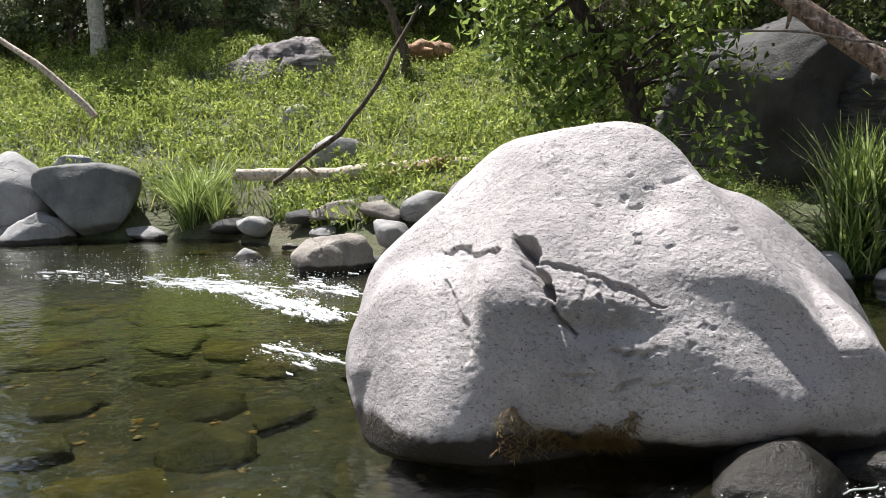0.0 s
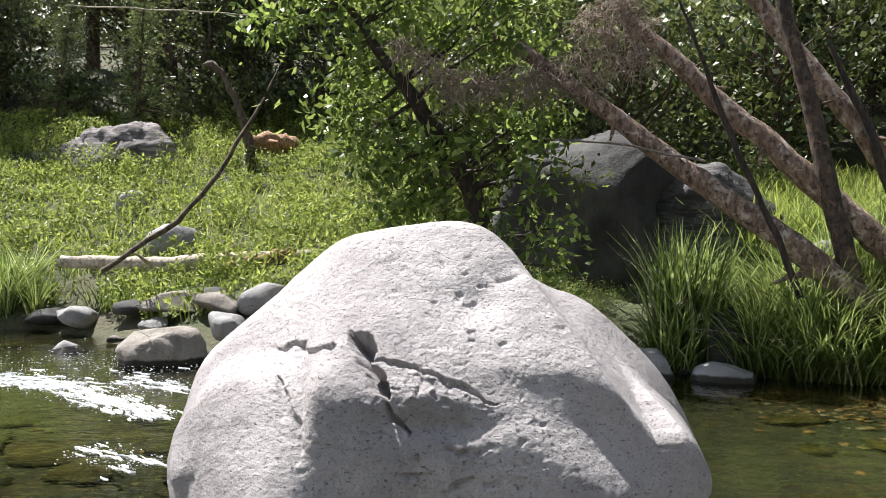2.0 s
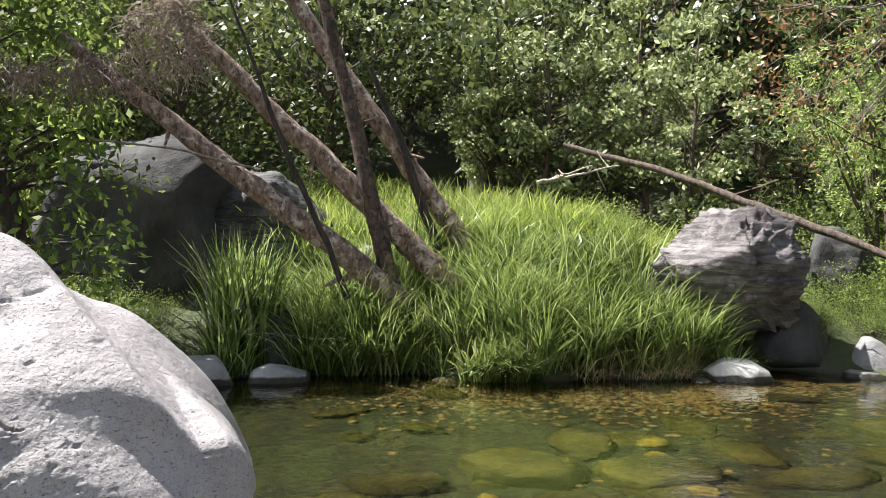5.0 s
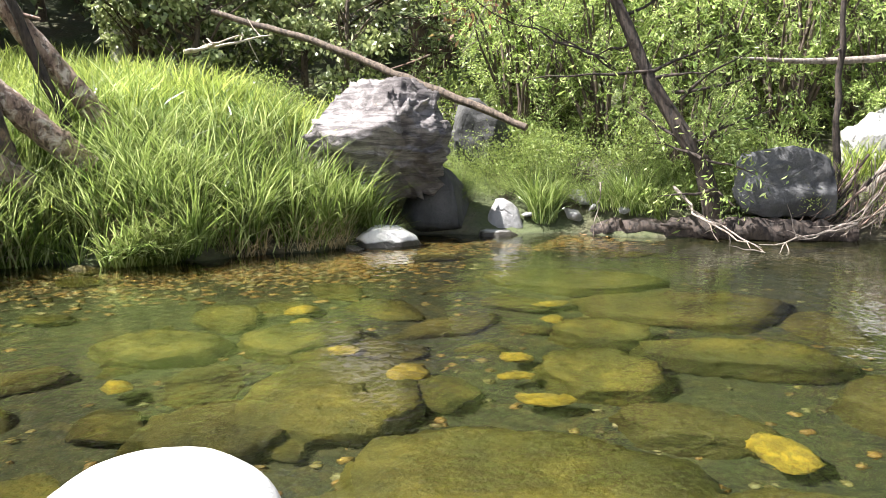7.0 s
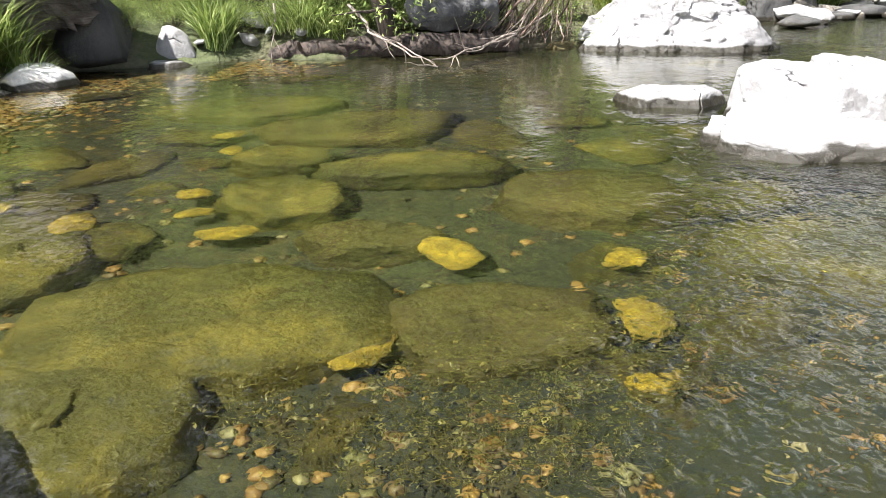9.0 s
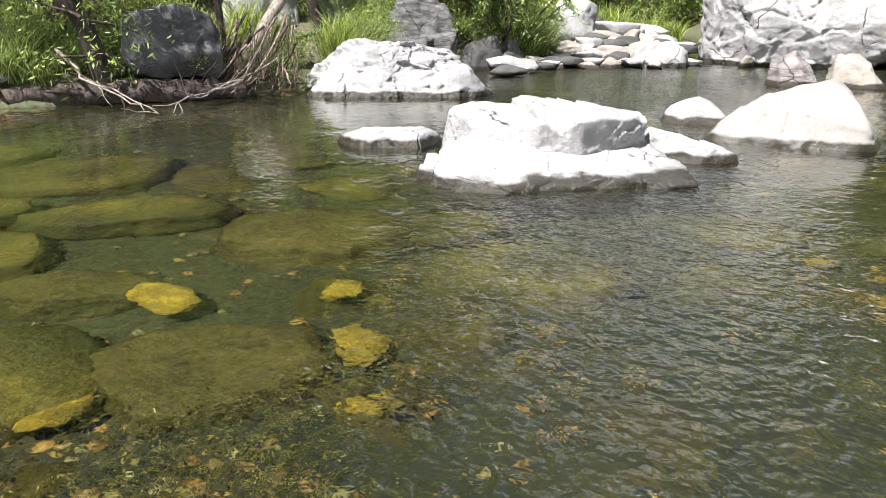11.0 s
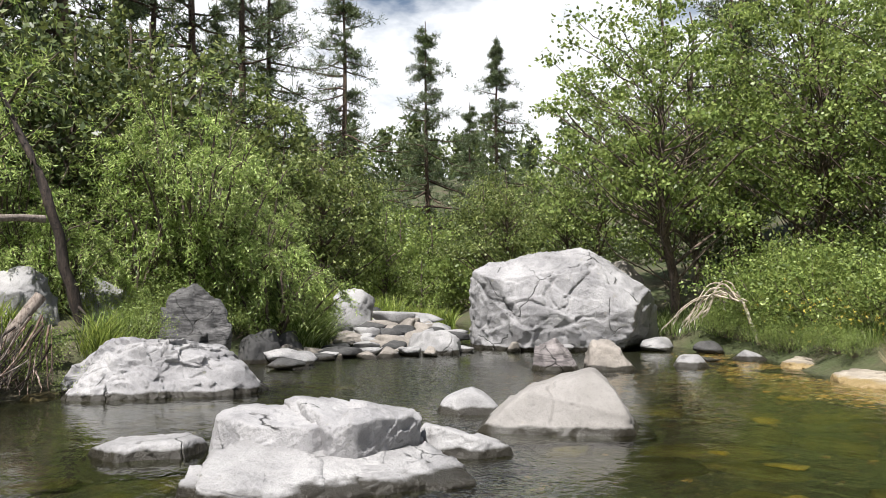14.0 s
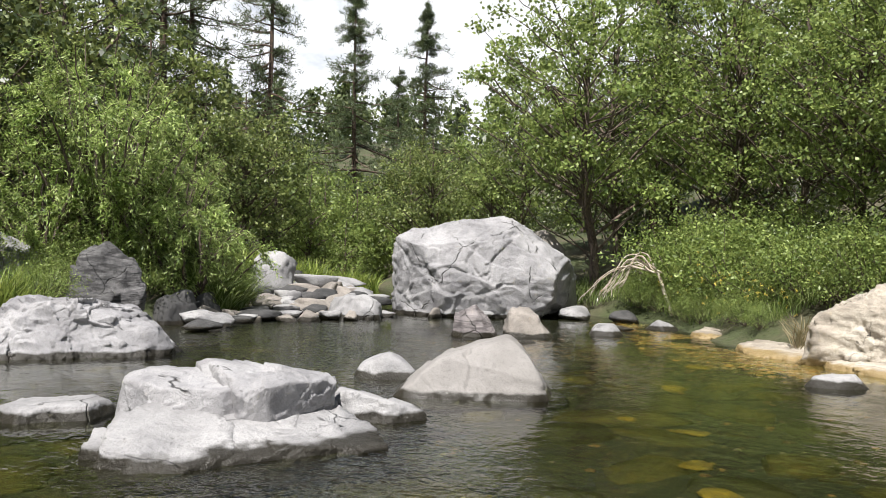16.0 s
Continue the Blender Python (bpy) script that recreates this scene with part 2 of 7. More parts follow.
def foam_material():
    n = Nodes("white_water_foam")
    vec = n.coords()
    col = n.mix(n.noise(vec, 18, 4), (0.62, 0.66, 0.68), (0.92, 0.94, 0.95))
    bump = n.add("Bump", Strength=0.8, Distance=0.03, Height=n.noise(vec, 30, 5))
    bs = n.add("BsdfPrincipled", Base_Color=col, Roughness=0.25, Normal=bump.outputs[0])
    return n.finish(bs.outputs[0])


GREY = rock_material("pale_grey_stone", (0.375, 0.368, 0.367), (0.22, 0.216, 0.218), crack=0.5, crack_scale=1.1, broken=0.6, streaky=0.4)
HERO = rock_material("lilac_grey_granite", (0.53, 0.495, 0.495), (0.31, 0.288, 0.292), stain=(0.022, 0.016, 0.011), crack=0.0, crack_scale=0.8, wet=0.15, relief=0.65, streaky=0.3, pitted=1.0)
SMOOTH = rock_material("smooth_white_stone", (0.50, 0.49, 0.48), (0.38, 0.37, 0.37), crack=0.0, relief=0.5, streaky=0.2)
CRACKED = rock_material("cracked_grey_stone", (0.365, 0.358, 0.362), (0.20, 0.196, 0.202), crack=0.95, crack_scale=1.0, broken=0.9, streaky=0.35)
STRIPED = rock_material("banded_grey_stone", (0.31, 0.28, 0.275), (0.15, 0.135, 0.135), crack=0.7, band=0.8, relief=0.8)
# grey lowered to carry the leaf shade on the bank boulders
DAPPLED = rock_material("shade_dulled_stone", (0.135, 0.135, 0.14), (0.05, 0.05, 0.052), crack=0.2, relief=0.7)
BANDED = rock_material("ledged_grey_stone", (0.31, 0.285, 0.285), (0.105, 0.092, 0.092), crack=0.0, band=0.75, relief=1.0, streaky=0.6)
SLATE = rock_material("mid_grey_stone", (0.21, 0.215, 0.21), (0.11, 0.112, 0.11), crack=0.2, relief=0.7)
WET = rock_material("black_wet_stone", (0.035, 0.034, 0.033), (0.014, 0.013, 0.013), stain=(0.016, 0.014, 0.012), crack=0.0, wet=0.6, relief=0.8)
STRIPED_DARK = rock_material("streaked_dark_stone", (0.17, 0.165, 0.165), (0.05, 0.05, 0.05), crack=0.4, band=0.8, relief=0.9)
# grey stone with the shade of trees and overhangs put into its colour
SHADY = rock_material("shade_darkened_stone", (0.085, 0.083, 0.082), (0.04, 0.04, 0.04), crack=0.15, relief=0.7)
TAN = rock_material("tan_river_stone", (0.31, 0.28, 0.25), (0.19, 0.17, 0.15), crack=0.2)
SANDY = rock_material("smooth_tan_stone", (0.275, 0.26, 0.247), (0.20, 0.188, 0.175), crack=0.0, relief=0.35, streaky=0.2)
CREAM = rock_material("cream_limestone", (0.52, 0.47, 0.39), (0.30, 0.26, 0.21), stain=(0.26, 0.19, 0.09), crack=0.4, band=0.3, broken=0.9)
BED_GREEN = rock_material("algae_covered_stone", (0.145, 0.115, 0.030), (0.030, 0.029, 0.010), stain=(0.048, 0.044, 0.014), crack=0.12, wet=0.0, relief=1.0, broken=0.9)
BED_BROWN = rock_material("brown_stream_stone", (0.11, 0.085, 0.028), (0.022, 0.019, 0.008), stain=(0.055, 0.045, 0.016), crack=0.12, wet=0.0, relief=1.0, broken=0.6)
BED_DARK = rock_material("dark_stream_stone", (0.06, 0.055, 0.018), (0.012, 0.013, 0.007), stain=(0.03, 0.03, 0.012), crack=0.3, wet=0.0)
BED_YELLOW = rock_material("ochre_yellow_stone", (0.52, 0.36, 0.05), (0.17, 0.12, 0.025), stain=(0.17, 0.12, 0.03), crack=0.3, wet=0.0, broken=0.9)
LEAF = leaf_material("alder_leaf", (0.048, 0.088, 0.018), (0.175, 0.26, 0.052), (0.33, 0.415, 0.11), 0.42)
LEAF_ALDER = leaf_material("backlit_alder_leaf", (0.025, 0.06, 0.010), (0.10, 0.195, 0.025), (0.32, 0.44, 0.09), 0.46)
LEAF_MID = leaf_material("cottonwood_leaf", (0.03, 0.055, 0.016), (0.125, 0.175, 0.042), (0.33, 0.39, 0.12), 0.35)
LEAF_DARK = leaf_material("oak_leaf", (0.018, 0.034, 0.012), (0.06, 0.092, 0.027), (0.17, 0.21, 0.075), 0.2)
LEAF_WILLOW = leaf_material("willow_leaf", (0.05, 0.11, 0.02), (0.27, 0.40, 0.08), (0.62, 0.74, 0.28), 0.45)
LEAF_SYC = leaf_material("sycamore_leaf", (0.09, 0.13, 0.05), (0.27, 0.33, 0.14), (0.56, 0.60, 0.34), 0.32)
NEEDLE = leaf_material("pine_needle", (0.022, 0.044, 0.02), (0.065, 0.10, 0.045), (0.17, 0.21, 0.10), 0.2)
NEEDLE_YOUNG = leaf_material("young_pine_needle", (0.08, 0.13, 0.04), (0.17, 0.23, 0.085), (0.32, 0.39, 0.17), 0.25)
DEAD_LEAF = leaf_material("dead_leaf", (0.13, 0.045, 0.02), (0.26, 0.10, 0.04), (0.38, 0.20, 0.09), 0.3)
GRASS = leaf_material("sedge_blade", (0.018, 0.05, 0.010), (0.13, 0.225, 0.037), (0.48, 0.57, 0.25), 0.42, 0.25)
MEADOW = leaf_material("meadow_herb", (0.04, 0.09, 0.010), (0.17, 0.26, 0.025), (0.44, 0.50, 0.10), 0.48, 0.5)
PETAL = leaf_material("yellow_petal", (0.60, 0.42, 0.03), (0.72, 0.55, 0.05), (0.80, 0.66, 0.10), 0.3)
STRAW = leaf_material("dry_grass", (0.22, 0.16, 0.08), (0.33, 0.26, 0.14), (0.45, 0.38, 0.24), 0.3)
WEED = leaf_material("olive_water_weed", (0.045, 0.042, 0.012), (0.11, 0.098, 0.03), (0.24, 0.20, 0.07), 0.3)
MOSS = leaf_material("brown_water_moss", (0.09, 0.05, 0.015), (0.24, 0.15, 0.045), (0.46, 0.33, 0.12), 0.3)
BARK = bark_material("rough_brown_bark", (0.16, 0.12, 0.09), (0.05, 0.036, 0.028))
BARK_PINE = bark_material("pine_bark", (0.14, 0.09, 0.06), (0.04, 0.028, 0.022))
BARK_PALE = bark_material("pale_sycamore_bark", (0.42, 0.41, 0.35), (0.26, 0.25, 0.21), 6.0, (0.54, 0.53, 0.48))
BARK_DEAD = bark_material("peeling_dead_bark", (0.34, 0.235, 0.18), (0.075, 0.045, 0.035), 8.0, (0.55, 0.47, 0.41))
BARK_BROWN = bark_material("dull_brown_bark", (0.11, 0.075, 0.058), (0.025, 0.018, 0.014), 8.0, (0.20, 0.13, 0.085))
BARK_DARK = bark_material("dark_wet_bark", (0.07, 0.05, 0.04), (0.016, 0.012, 0.010), 8.0)
DRIFT = bark_material("bleached_driftwood", (0.60, 0.54, 0.46), (0.34, 0.27, 0.20), 10.0)
TWIG = bark_material("grey_dead_twig", (0.31, 0.265, 0.23), (0.14, 0.11, 0.09), 12.0)
RUST = bark_material("red_rotten_wood", (0.46, 0.28, 0.15), (0.15, 0.07, 0.035), 10.0)
DEBRIS = bark_material("flood_debris", (0.46, 0.37, 0.31), (0.24, 0.175, 0.14), 14.0)
SOIL = ground_material()
WATER = water_material()
FOAM = foam_material()


# ---------------------------------------------------------------- mesh helpers
rng = np.random.default_rng(7)


class Mesh:
    """Collects vertices and faces of any size into one mesh."""

    def __init__(self):
        self.v, self.f, self.count = [], [], 0

    def add(self, verts, faces):
        self.v.append(np.asarray(verts, float).reshape(-1, 3))
        self.f.append(np.asarray(faces, int) + self.count)
        self.count += len(self.v[-1])

    def data(self, name, material, smooth=True):
        me = bpy.data.meshes.new(name)
        v = np.concatenate(self.v)
        me.vertices.add(len(v))
        me.vertices.foreach_set("co", v.ravel())
        loops = np.concatenate([f.ravel() for f in self.f])
        sizes = np.concatenate([np.full(len(f), f.shape[1]) for f in self.f])
        me.loops.add(len(loops))
        me.loops.foreach_set("vertex_index", loops.astype(np.int32))
        me.polygons.add(len(sizes))
        me.polygons.foreach_set("loop_start", (np.cumsum(sizes) - sizes).astype(np.int32))
        me.polygons.foreach_set("use_smooth", np.full(len(sizes), smooth))
        me.update(calc_edges=True)
        me.materials.append(material)
        return me


def part(name, mesh, material, parent, label="", smooth=True):
    ob = new(name, mesh.data(name, material, smooth))
    ob.parent = parent
    return tagged(ob, label)


def base(name, label, category, at=(0, 0, 0), group=""):
    ob = new(name)
    ob.location = at
    ob.empty_display_size = 0.2
    return tagged(ob, label, category, group)


def unit(v):
    v = np.asarray(v, float)
    return v / np.maximum(np.linalg.norm(v, axis=-1, keepdims=True), 1e-9)


def tube(mesh, points, radii, sides=8, knots=0.0):
    """A tapered round limb along the points, closed at both ends."""
    p, r = np.asarray(points, float), np.asarray(radii, float)
    tang = unit(np.gradient(p, axis=0))
    ref = np.where(np.abs(tang[:, 2:3]) > 0.9, np.array([[1.0, 0, 0]]), np.array([[0, 0, 1.0]]))
    a = unit(np.cross(tang, ref))
    b = np.cross(tang, a)
    ang = np.arange(sides) * 2 * np.pi / sides
    ring = np.cos(ang)[None, :, None] * a[:, None] + np.sin(ang)[None, :, None] * b[:, None]
    rr = r[:, None] * (1 + knots * rng.normal(size=(len(p), sides)))
    v = p[:, None] + ring * rr[:, :, None]
    n = len(p)
    i = np.arange(n - 1)[:, None] * sides
    j = np.arange(sides)[None, :]
    k = (j + 1) % sides
    mesh.add(v, np.stack([i + j, i + k, i + sides + k, i + sides + j], -1).reshape(-1, 4))
    for end, order in ((0, 1), (n - 1, -1)):
        mesh.add(np.vstack([v[end], p[end][None]]), np.stack([np.arange(sides)[::order], ((np.arange(sides) + 1) % sides)[::order], np.full(sides, sides)], -1))


def bent(a, b, n=8, wob=0.05, sag=0.0):
    """Points from a to b on a slightly wandering line."""
    a, b = np.asarray(a, float), np.asarray(b, float)
    t = np.linspace(0, 1, n)[:, None]
    length = np.linalg.norm(b - a)
    w = np.cumsum(rng.normal(size=(n, 3)), 0) * wob * length / n
    w = w - t * w[-1] - (1 - t) * w[0]
    p = a + (b - a) * t + w
    p[:, 2] -= sag * length * (4 * t * (1 - t))[:, 0]
    return p


def leaves(mesh, centres, length, width, droop=0.2, direction=None):
    """One pointed leaf at every centre."""
    n = len(centres)
    d = unit(rng.normal(size=(n, 3)) + (0 if direction is None else direction) + np.array([0, 0, -droop]))
    s = unit(np.cross(d, rng.normal(size=(n, 3)) * 0.8 + np.array([0, 0, 0.75])))
    up = np.cross(d, s)
    L = (length * rng.uniform(0.6, 1.3, n))[:, None]
    W = (width * rng.uniform(0.7, 1.3, n))[:, None]
    c = np.asarray(centres)
    v = np.stack([c, c + d * L * 0.45 + s * W * 0.5 + up * W * 0.15, c + d * L, c + d * L * 0.45 - s * W * 0.5 + up * W * 0.15], 1)
    mesh.add(v, np.arange(n * 4).reshape(-1, 4))


def blades(mesh, roots, height, width, bend=0.5, spread=0.25, away=None):
    """Grass blades: narrow, tapering strips that arch over."""
    n = len(roots)
    az = rng.uniform(0, 2 * np.pi, n)
    out = np.stack([np.cos(az), np.sin(az), np.zeros(n)], 1)
    if away is not None:
        out = unit(out * 0.7 + away)
    h = (height * rng.uniform(0.55, 1.15, n))[:, None]
    bd = (bend * rng.uniform(0.3, 1.4, n))[:, None]
    side = np.cross(out, np.array([0, 0, 1.0]))
    side = unit(side + 0.5 * rng.normal(size=(n, 3)) * np.array([1, 1, 0]))
    w = (width * rng.uniform(0.7, 1.3, n))[:, None]
    rows = []
    for t, k in ((0, 0.9), (0.4, 1.0), (0.75, 0.7), (1.0, 0.08)):
        c = roots + out * h * (spread * t + bd * t * t * 0.8) + np.array([0, 0, 1.0]) * h * (t - bd * 0.45 * t * t)
        rows += [c - side * w * k * 0.5, c + side * w * k * 0.5]
    v = np.stack(rows, 1)
    idx = np.arange(n)[:, None, None] * 8
    quad = np.array([[0, 1, 3, 2], [2, 3, 5, 4], [4, 5, 7, 6]])[None]
    mesh.add(v, (idx + quad).reshape(-1, 4))


_ico = {}


def sphere(level):
    if level not in _ico:
        bm = bmesh.new()
        bmesh.ops.create_icosphere(bm, subdivisions=level, radius=1.0)
        _ico[level] = (np.array([v.co[:] for v in bm.verts]), np.array([[v.index for v in f.verts] for f in bm.faces]))
        bm.free()
    return _ico[level]


def radius(d, planes, power):
    """The distance from the centre to a rounded many-sided body in every direction d."""
    n = unit(planes[:, :3])
    s = np.maximum(d @ n.T, 0) / planes[:, 3]
    return 1 / np.maximum((s ** power).sum(1) ** (1 / power), 1e-3)


def grain(points, scale, seed, octaves=4):
    out = np.empty(len(points))
    off = Vector((seed * 3.17, seed * 1.31, seed * 7.7))
    for i, p in enumerate(points):
        out[i] = noise.fractal(Vector(p) * scale + off, 0.9, 2.1, octaves)
    return out


def fissures(points, scale, seed, wide):
    """The seams of a broken block (1 along them, 0 elsewhere) and how far each piece stands proud."""
    out, proud = np.empty(len(points)), np.empty(len(points))
    off = Vector((seed * 2.3, seed * 5.1, seed))
    for i, p in enumerate(points):
        q = Vector(p) * scale + off
        q += noise.noise_vector(q * 1.3) * 0.35
        d, cells = noise.voronoi(q)
        out[i] = max(0.0, 1 - (d[1] - d[0]) / wide)
        proud[i] = noise.cell(cells[0] * 7.3 + Vector((0.5, 0.5, 0.5)))
    return out, proud


def facets_of(points, scale, seed, squash=1.4):
    """Broken flat faces: every cell of the stone has its own height and its own tilt."""
    out = np.empty(len(points))
    off = Vector((seed * 1.9, seed * 0.7, seed * 3.3))
    half = Vector((0.5, 0.5, 0.5))
    for i, p in enumerate(points):
        q = Vector((p[0], p[1], p[2] * squash)) * scale + off
        q += noise.noise_vector(q * 0.8) * 0.25
        d, cells = noise.voronoi(q)
        key = cells[0] * 9.7 + half
        out[i] = 0.6 * noise.cell(key) + 1.3 * (q - cells[0]).dot(noise.cell_vector(key))
    return out


def rock_planes(facets, width, front, back, top_tilt=0.25):
    """Side planes from (angle, distance) pairs in the upright plane across, plus sloping fronts and backs."""
    rows = []
    for ang, dist in facets:
        a = radians(ang)
        rows.append((math.cos(a), 0.0, math.sin(a), max(dist, 0.04)))
    for ang in (0, 180, -90, -40, -140):
        if all(abs((ang - f[0] + 180) % 360 - 180) > 38 for f in facets):
            a = radians(ang)
            rows.append((math.cos(a), 0, math.sin(a), {0: width / 2, 180: width / 2, -90: 0.9}.get(ang, width * 0.5 + 0.2)))
    for sgn, far in ((1, front), (-1, back)):
        rows.append((0, sgn, top_tilt, far))
        rows.append((0.62, sgn * 0.75, 0.15, far * 0.5 + width * 0.34))
        rows.append((-0.62, sgn * 0.75, 0.15, far * 0.5 + width * 0.34))
        rows.append((0.15, sgn * 0.6, -0.6, far + 0.35))
    return np.array(rows)


def to_world(local, org, yaw):
    y = radians(yaw)
    right, view = np.array([math.cos(y), -math.sin(y), 0]), np.array([math.sin(y), math.cos(y), 0])
    return local[:, :1] * right - local[:, 1:2] * view + local[:, 2:3] * np.array([0, 0, 1.0])


def chip(p, count, seed, least=0.72, most=0.96):
    """Breaks flat faces off the corners of a body."""
    g = np.random.default_rng(seed + 500)
    for n in unit(g.normal(size=(count, 3)) * np.array([1, 1, 0.7]) + np.array([0, 0, 0.25])):
        h = (p @ n).max() * g.uniform(least, most)
        over = np.maximum(p @ n - h, 0)
        p = p - 0.98 * over[:, None] * n
    return p


def rock(name, label, at, yaw, facets, width, front, back, material=None, power=24, rough=0.05, extra=(), seam=0.0, seam_scale=1.2, level=4, seed=1, tilt=0.25, chips=26, ledge=0.0, break_=0.0, break_scale=2.0, group=""):
    """A boulder, seen from the compass angle yaw: its outline across from facets, its depth from front and back."""
    d, faces = sphere(level)
    planes = rock_planes(facets, width, front, back, tilt)
    p = d * radius(d, np.vstack([planes, extra]) if extra else planes, power)[:, None]
    size = width * 0.5
    p = chip(p, chips, seed)
    p = p * (1 + rough * grain(p / size, 1.4, seed))[:, None]
    p = p + d * (rough * 0.25 * size * grain(p / size, 5.0, seed + 9))[:, None]
    if ledge:
        level_ = p[:, 2] * 3.4 + p[:, 0] * 1.8 + 1.0 * grain(p, 1.3, seed + 3)
        step = level_ - np.floor(level_)
        p = p + d * (ledge * (step ** 2 - 0.4) * np.clip(1.2 * grain(p, 1.1, seed + 4) + 0.7, 0, 1))[:, None]
    if seam:
        crack_, proud = fissures(p, seam_scale, seed, 0.035)
        p = p + d * (seam * (0.75 * proud - 0.35 * crack_))[:, None]
    if break_:
        p = p + d * (break_ * facets_of(p, break_scale, seed) + 0.4 * break_ * facets_of(p, break_scale * 2.7, seed + 2))[:, None]
    mesh = Mesh()
    mesh.add(to_world(p, at, yaw), faces)
    ob = new(name, mesh.data(name, material or GREY))
    ob.location = at
    return tagged(ob, label, "boulder" if width > 1.2 else "rock", group)


def slab_rock(name, label, plan, top, tilt=0.2, material=None, rough=0.012, break_=0.03, break_scale=2.2, power=60, level=6, seed=1, chips=8, mid=0.08, deep=0.6):
    """A flat-topped rock that stands in the water: its plan, and its top as (x, y, height, rise along x, rise along y)."""
    pts = np.array(plan, float)
    c = np.append(pts.mean(0), mid)
    hull = pts[np.argsort(np.arctan2(pts[:, 1] - c[1], pts[:, 0] - c[0]))]
    rows = []
    for a, b in zip(hull, np.roll(hull, -1, 0)):
        e = b - a
        n = unit(np.array([e[1], -e[0], tilt * np.linalg.norm(e)]))
        rows.append((*n, max(float(n[:2] @ (a - c[:2])), 0.05)))
    n = unit(np.array([-top[3], -top[4], 1.0]))
    rows.append((*n, max(float(n @ (np.array(top[:3]) - c)), 0.02)))
    rows.append((0, 0, -1, deep))
    d, faces = sphere(level)
    p = d * radius(d, np.array(rows), power)[:, None]
    p = chip(p, chips, seed, 0.86, 0.98)
    size = float(np.abs(pts - c[:2]).max())
    p = p + d * (rough * grain(p / size, 2.2, seed) + 0.35 * rough * grain(p / size, 9.0, seed + 4))[:, None]
    p = p + d * (break_ * facets_of(p, break_scale, seed) + 0.4 * break_ * facets_of(p, break_scale * 2.6, seed + 2))[:, None]
    mesh = Mesh()
    mesh.add(p, faces)
    ob = new(name, mesh.data(name, material or GREY))
    ob.location = c
    return tagged(ob, label, "boulder" if size > 0.6 else "rock")

# ---------------------------------------------------------------- ground and water
FAR_BANK = [(-90, 30), (-40, 19), (-14, 15.4), (-8.3, 14.6), (-5.2, 14.9), (-3.6, 14.2), (-2.0, 12.2), (-0.6, 11.2), (2.0, 11.0), (3.6, 10.2),
            (5.2, 9.7), (6.6, 9.1), (7.2, 7.8), (8.4, 6.9), (9.6, 6.15), (10.5, 5.9), (11.0, 6.4), (11.4, 5.3), (12.2, 4.1), (11.75, 3.6), (12.1, 2.65),
            (12.6, 1.9), (12.6, 0.9), (12.85, 0.4), (13.6, -0.6), (13.9, -2.6), (15.7, -2.7), (16.4, -3.6), (17.4, -4.7), (18.6, -5.5), (22, -6.9), (28, -10), (60, -27)]
NEAR_BANK = [(60, -31), (29, -14), (22, -13.6), (17.6, -13.6), (15.6, -13.4), (13.2, -13.5), (11.6, -12.7), (9.4, -11.4), (8.3, -12.0), (6, -12.6),
             (3, -8.6), (1.5, -3.2), (1.35, -0.8), (1.1, 0.5), (0.1, 1.0), (-3, 1.2), (-14, 3.0), (-40, 8), (-90, 18)]
SHORE = np.array(FAR_BANK + NEAR_BANK, float)


def shore_distance(x, y):
    """Metres to the shoreline: positive on land, negative in the water."""
    x, y = np.asarray(x, float), np.asarray(y, float)
    best = np.full(x.shape, 1e9)
    inside = np.zeros(x.shape, bool)
    for (ax, ay), (bx, by) in zip(SHORE, np.roll(SHORE, -1, 0)):
        dx, dy = bx - ax, by - ay
        t = np.clip(((x - ax) * dx + (y - ay) * dy) / (dx * dx + dy * dy), 0, 1)
        best = np.minimum(best, np.hypot(x - ax - t * dx, y - ay - t * dy))
        cross = (ay > y) != (by > y)
        with np.errstate(divide="ignore", invalid="ignore"):
            inside ^= cross & (x < ax + (y - ay) * dx / np.where(dy == 0, 1e-9, dy))
    return np.where(inside, -best, best)


def lumps(x, y, scale, seed):
    """Cheap smooth unevenness from a few crossing waves."""
    out = np.zeros(np.shape(x))
    r = np.random.default_rng(seed)
    for k in range(7):
        a, f, p = r.uniform(0, 6.3), scale * r.uniform(0.6, 2.2), r.uniform(0, 6.3)
        out = out + np.sin((x * np.cos(a) + y * np.sin(a)) * f + p + 1.3 * np.sin((x * np.sin(a) - y * np.cos(a)) * f * 0.6)) / 7
    return out


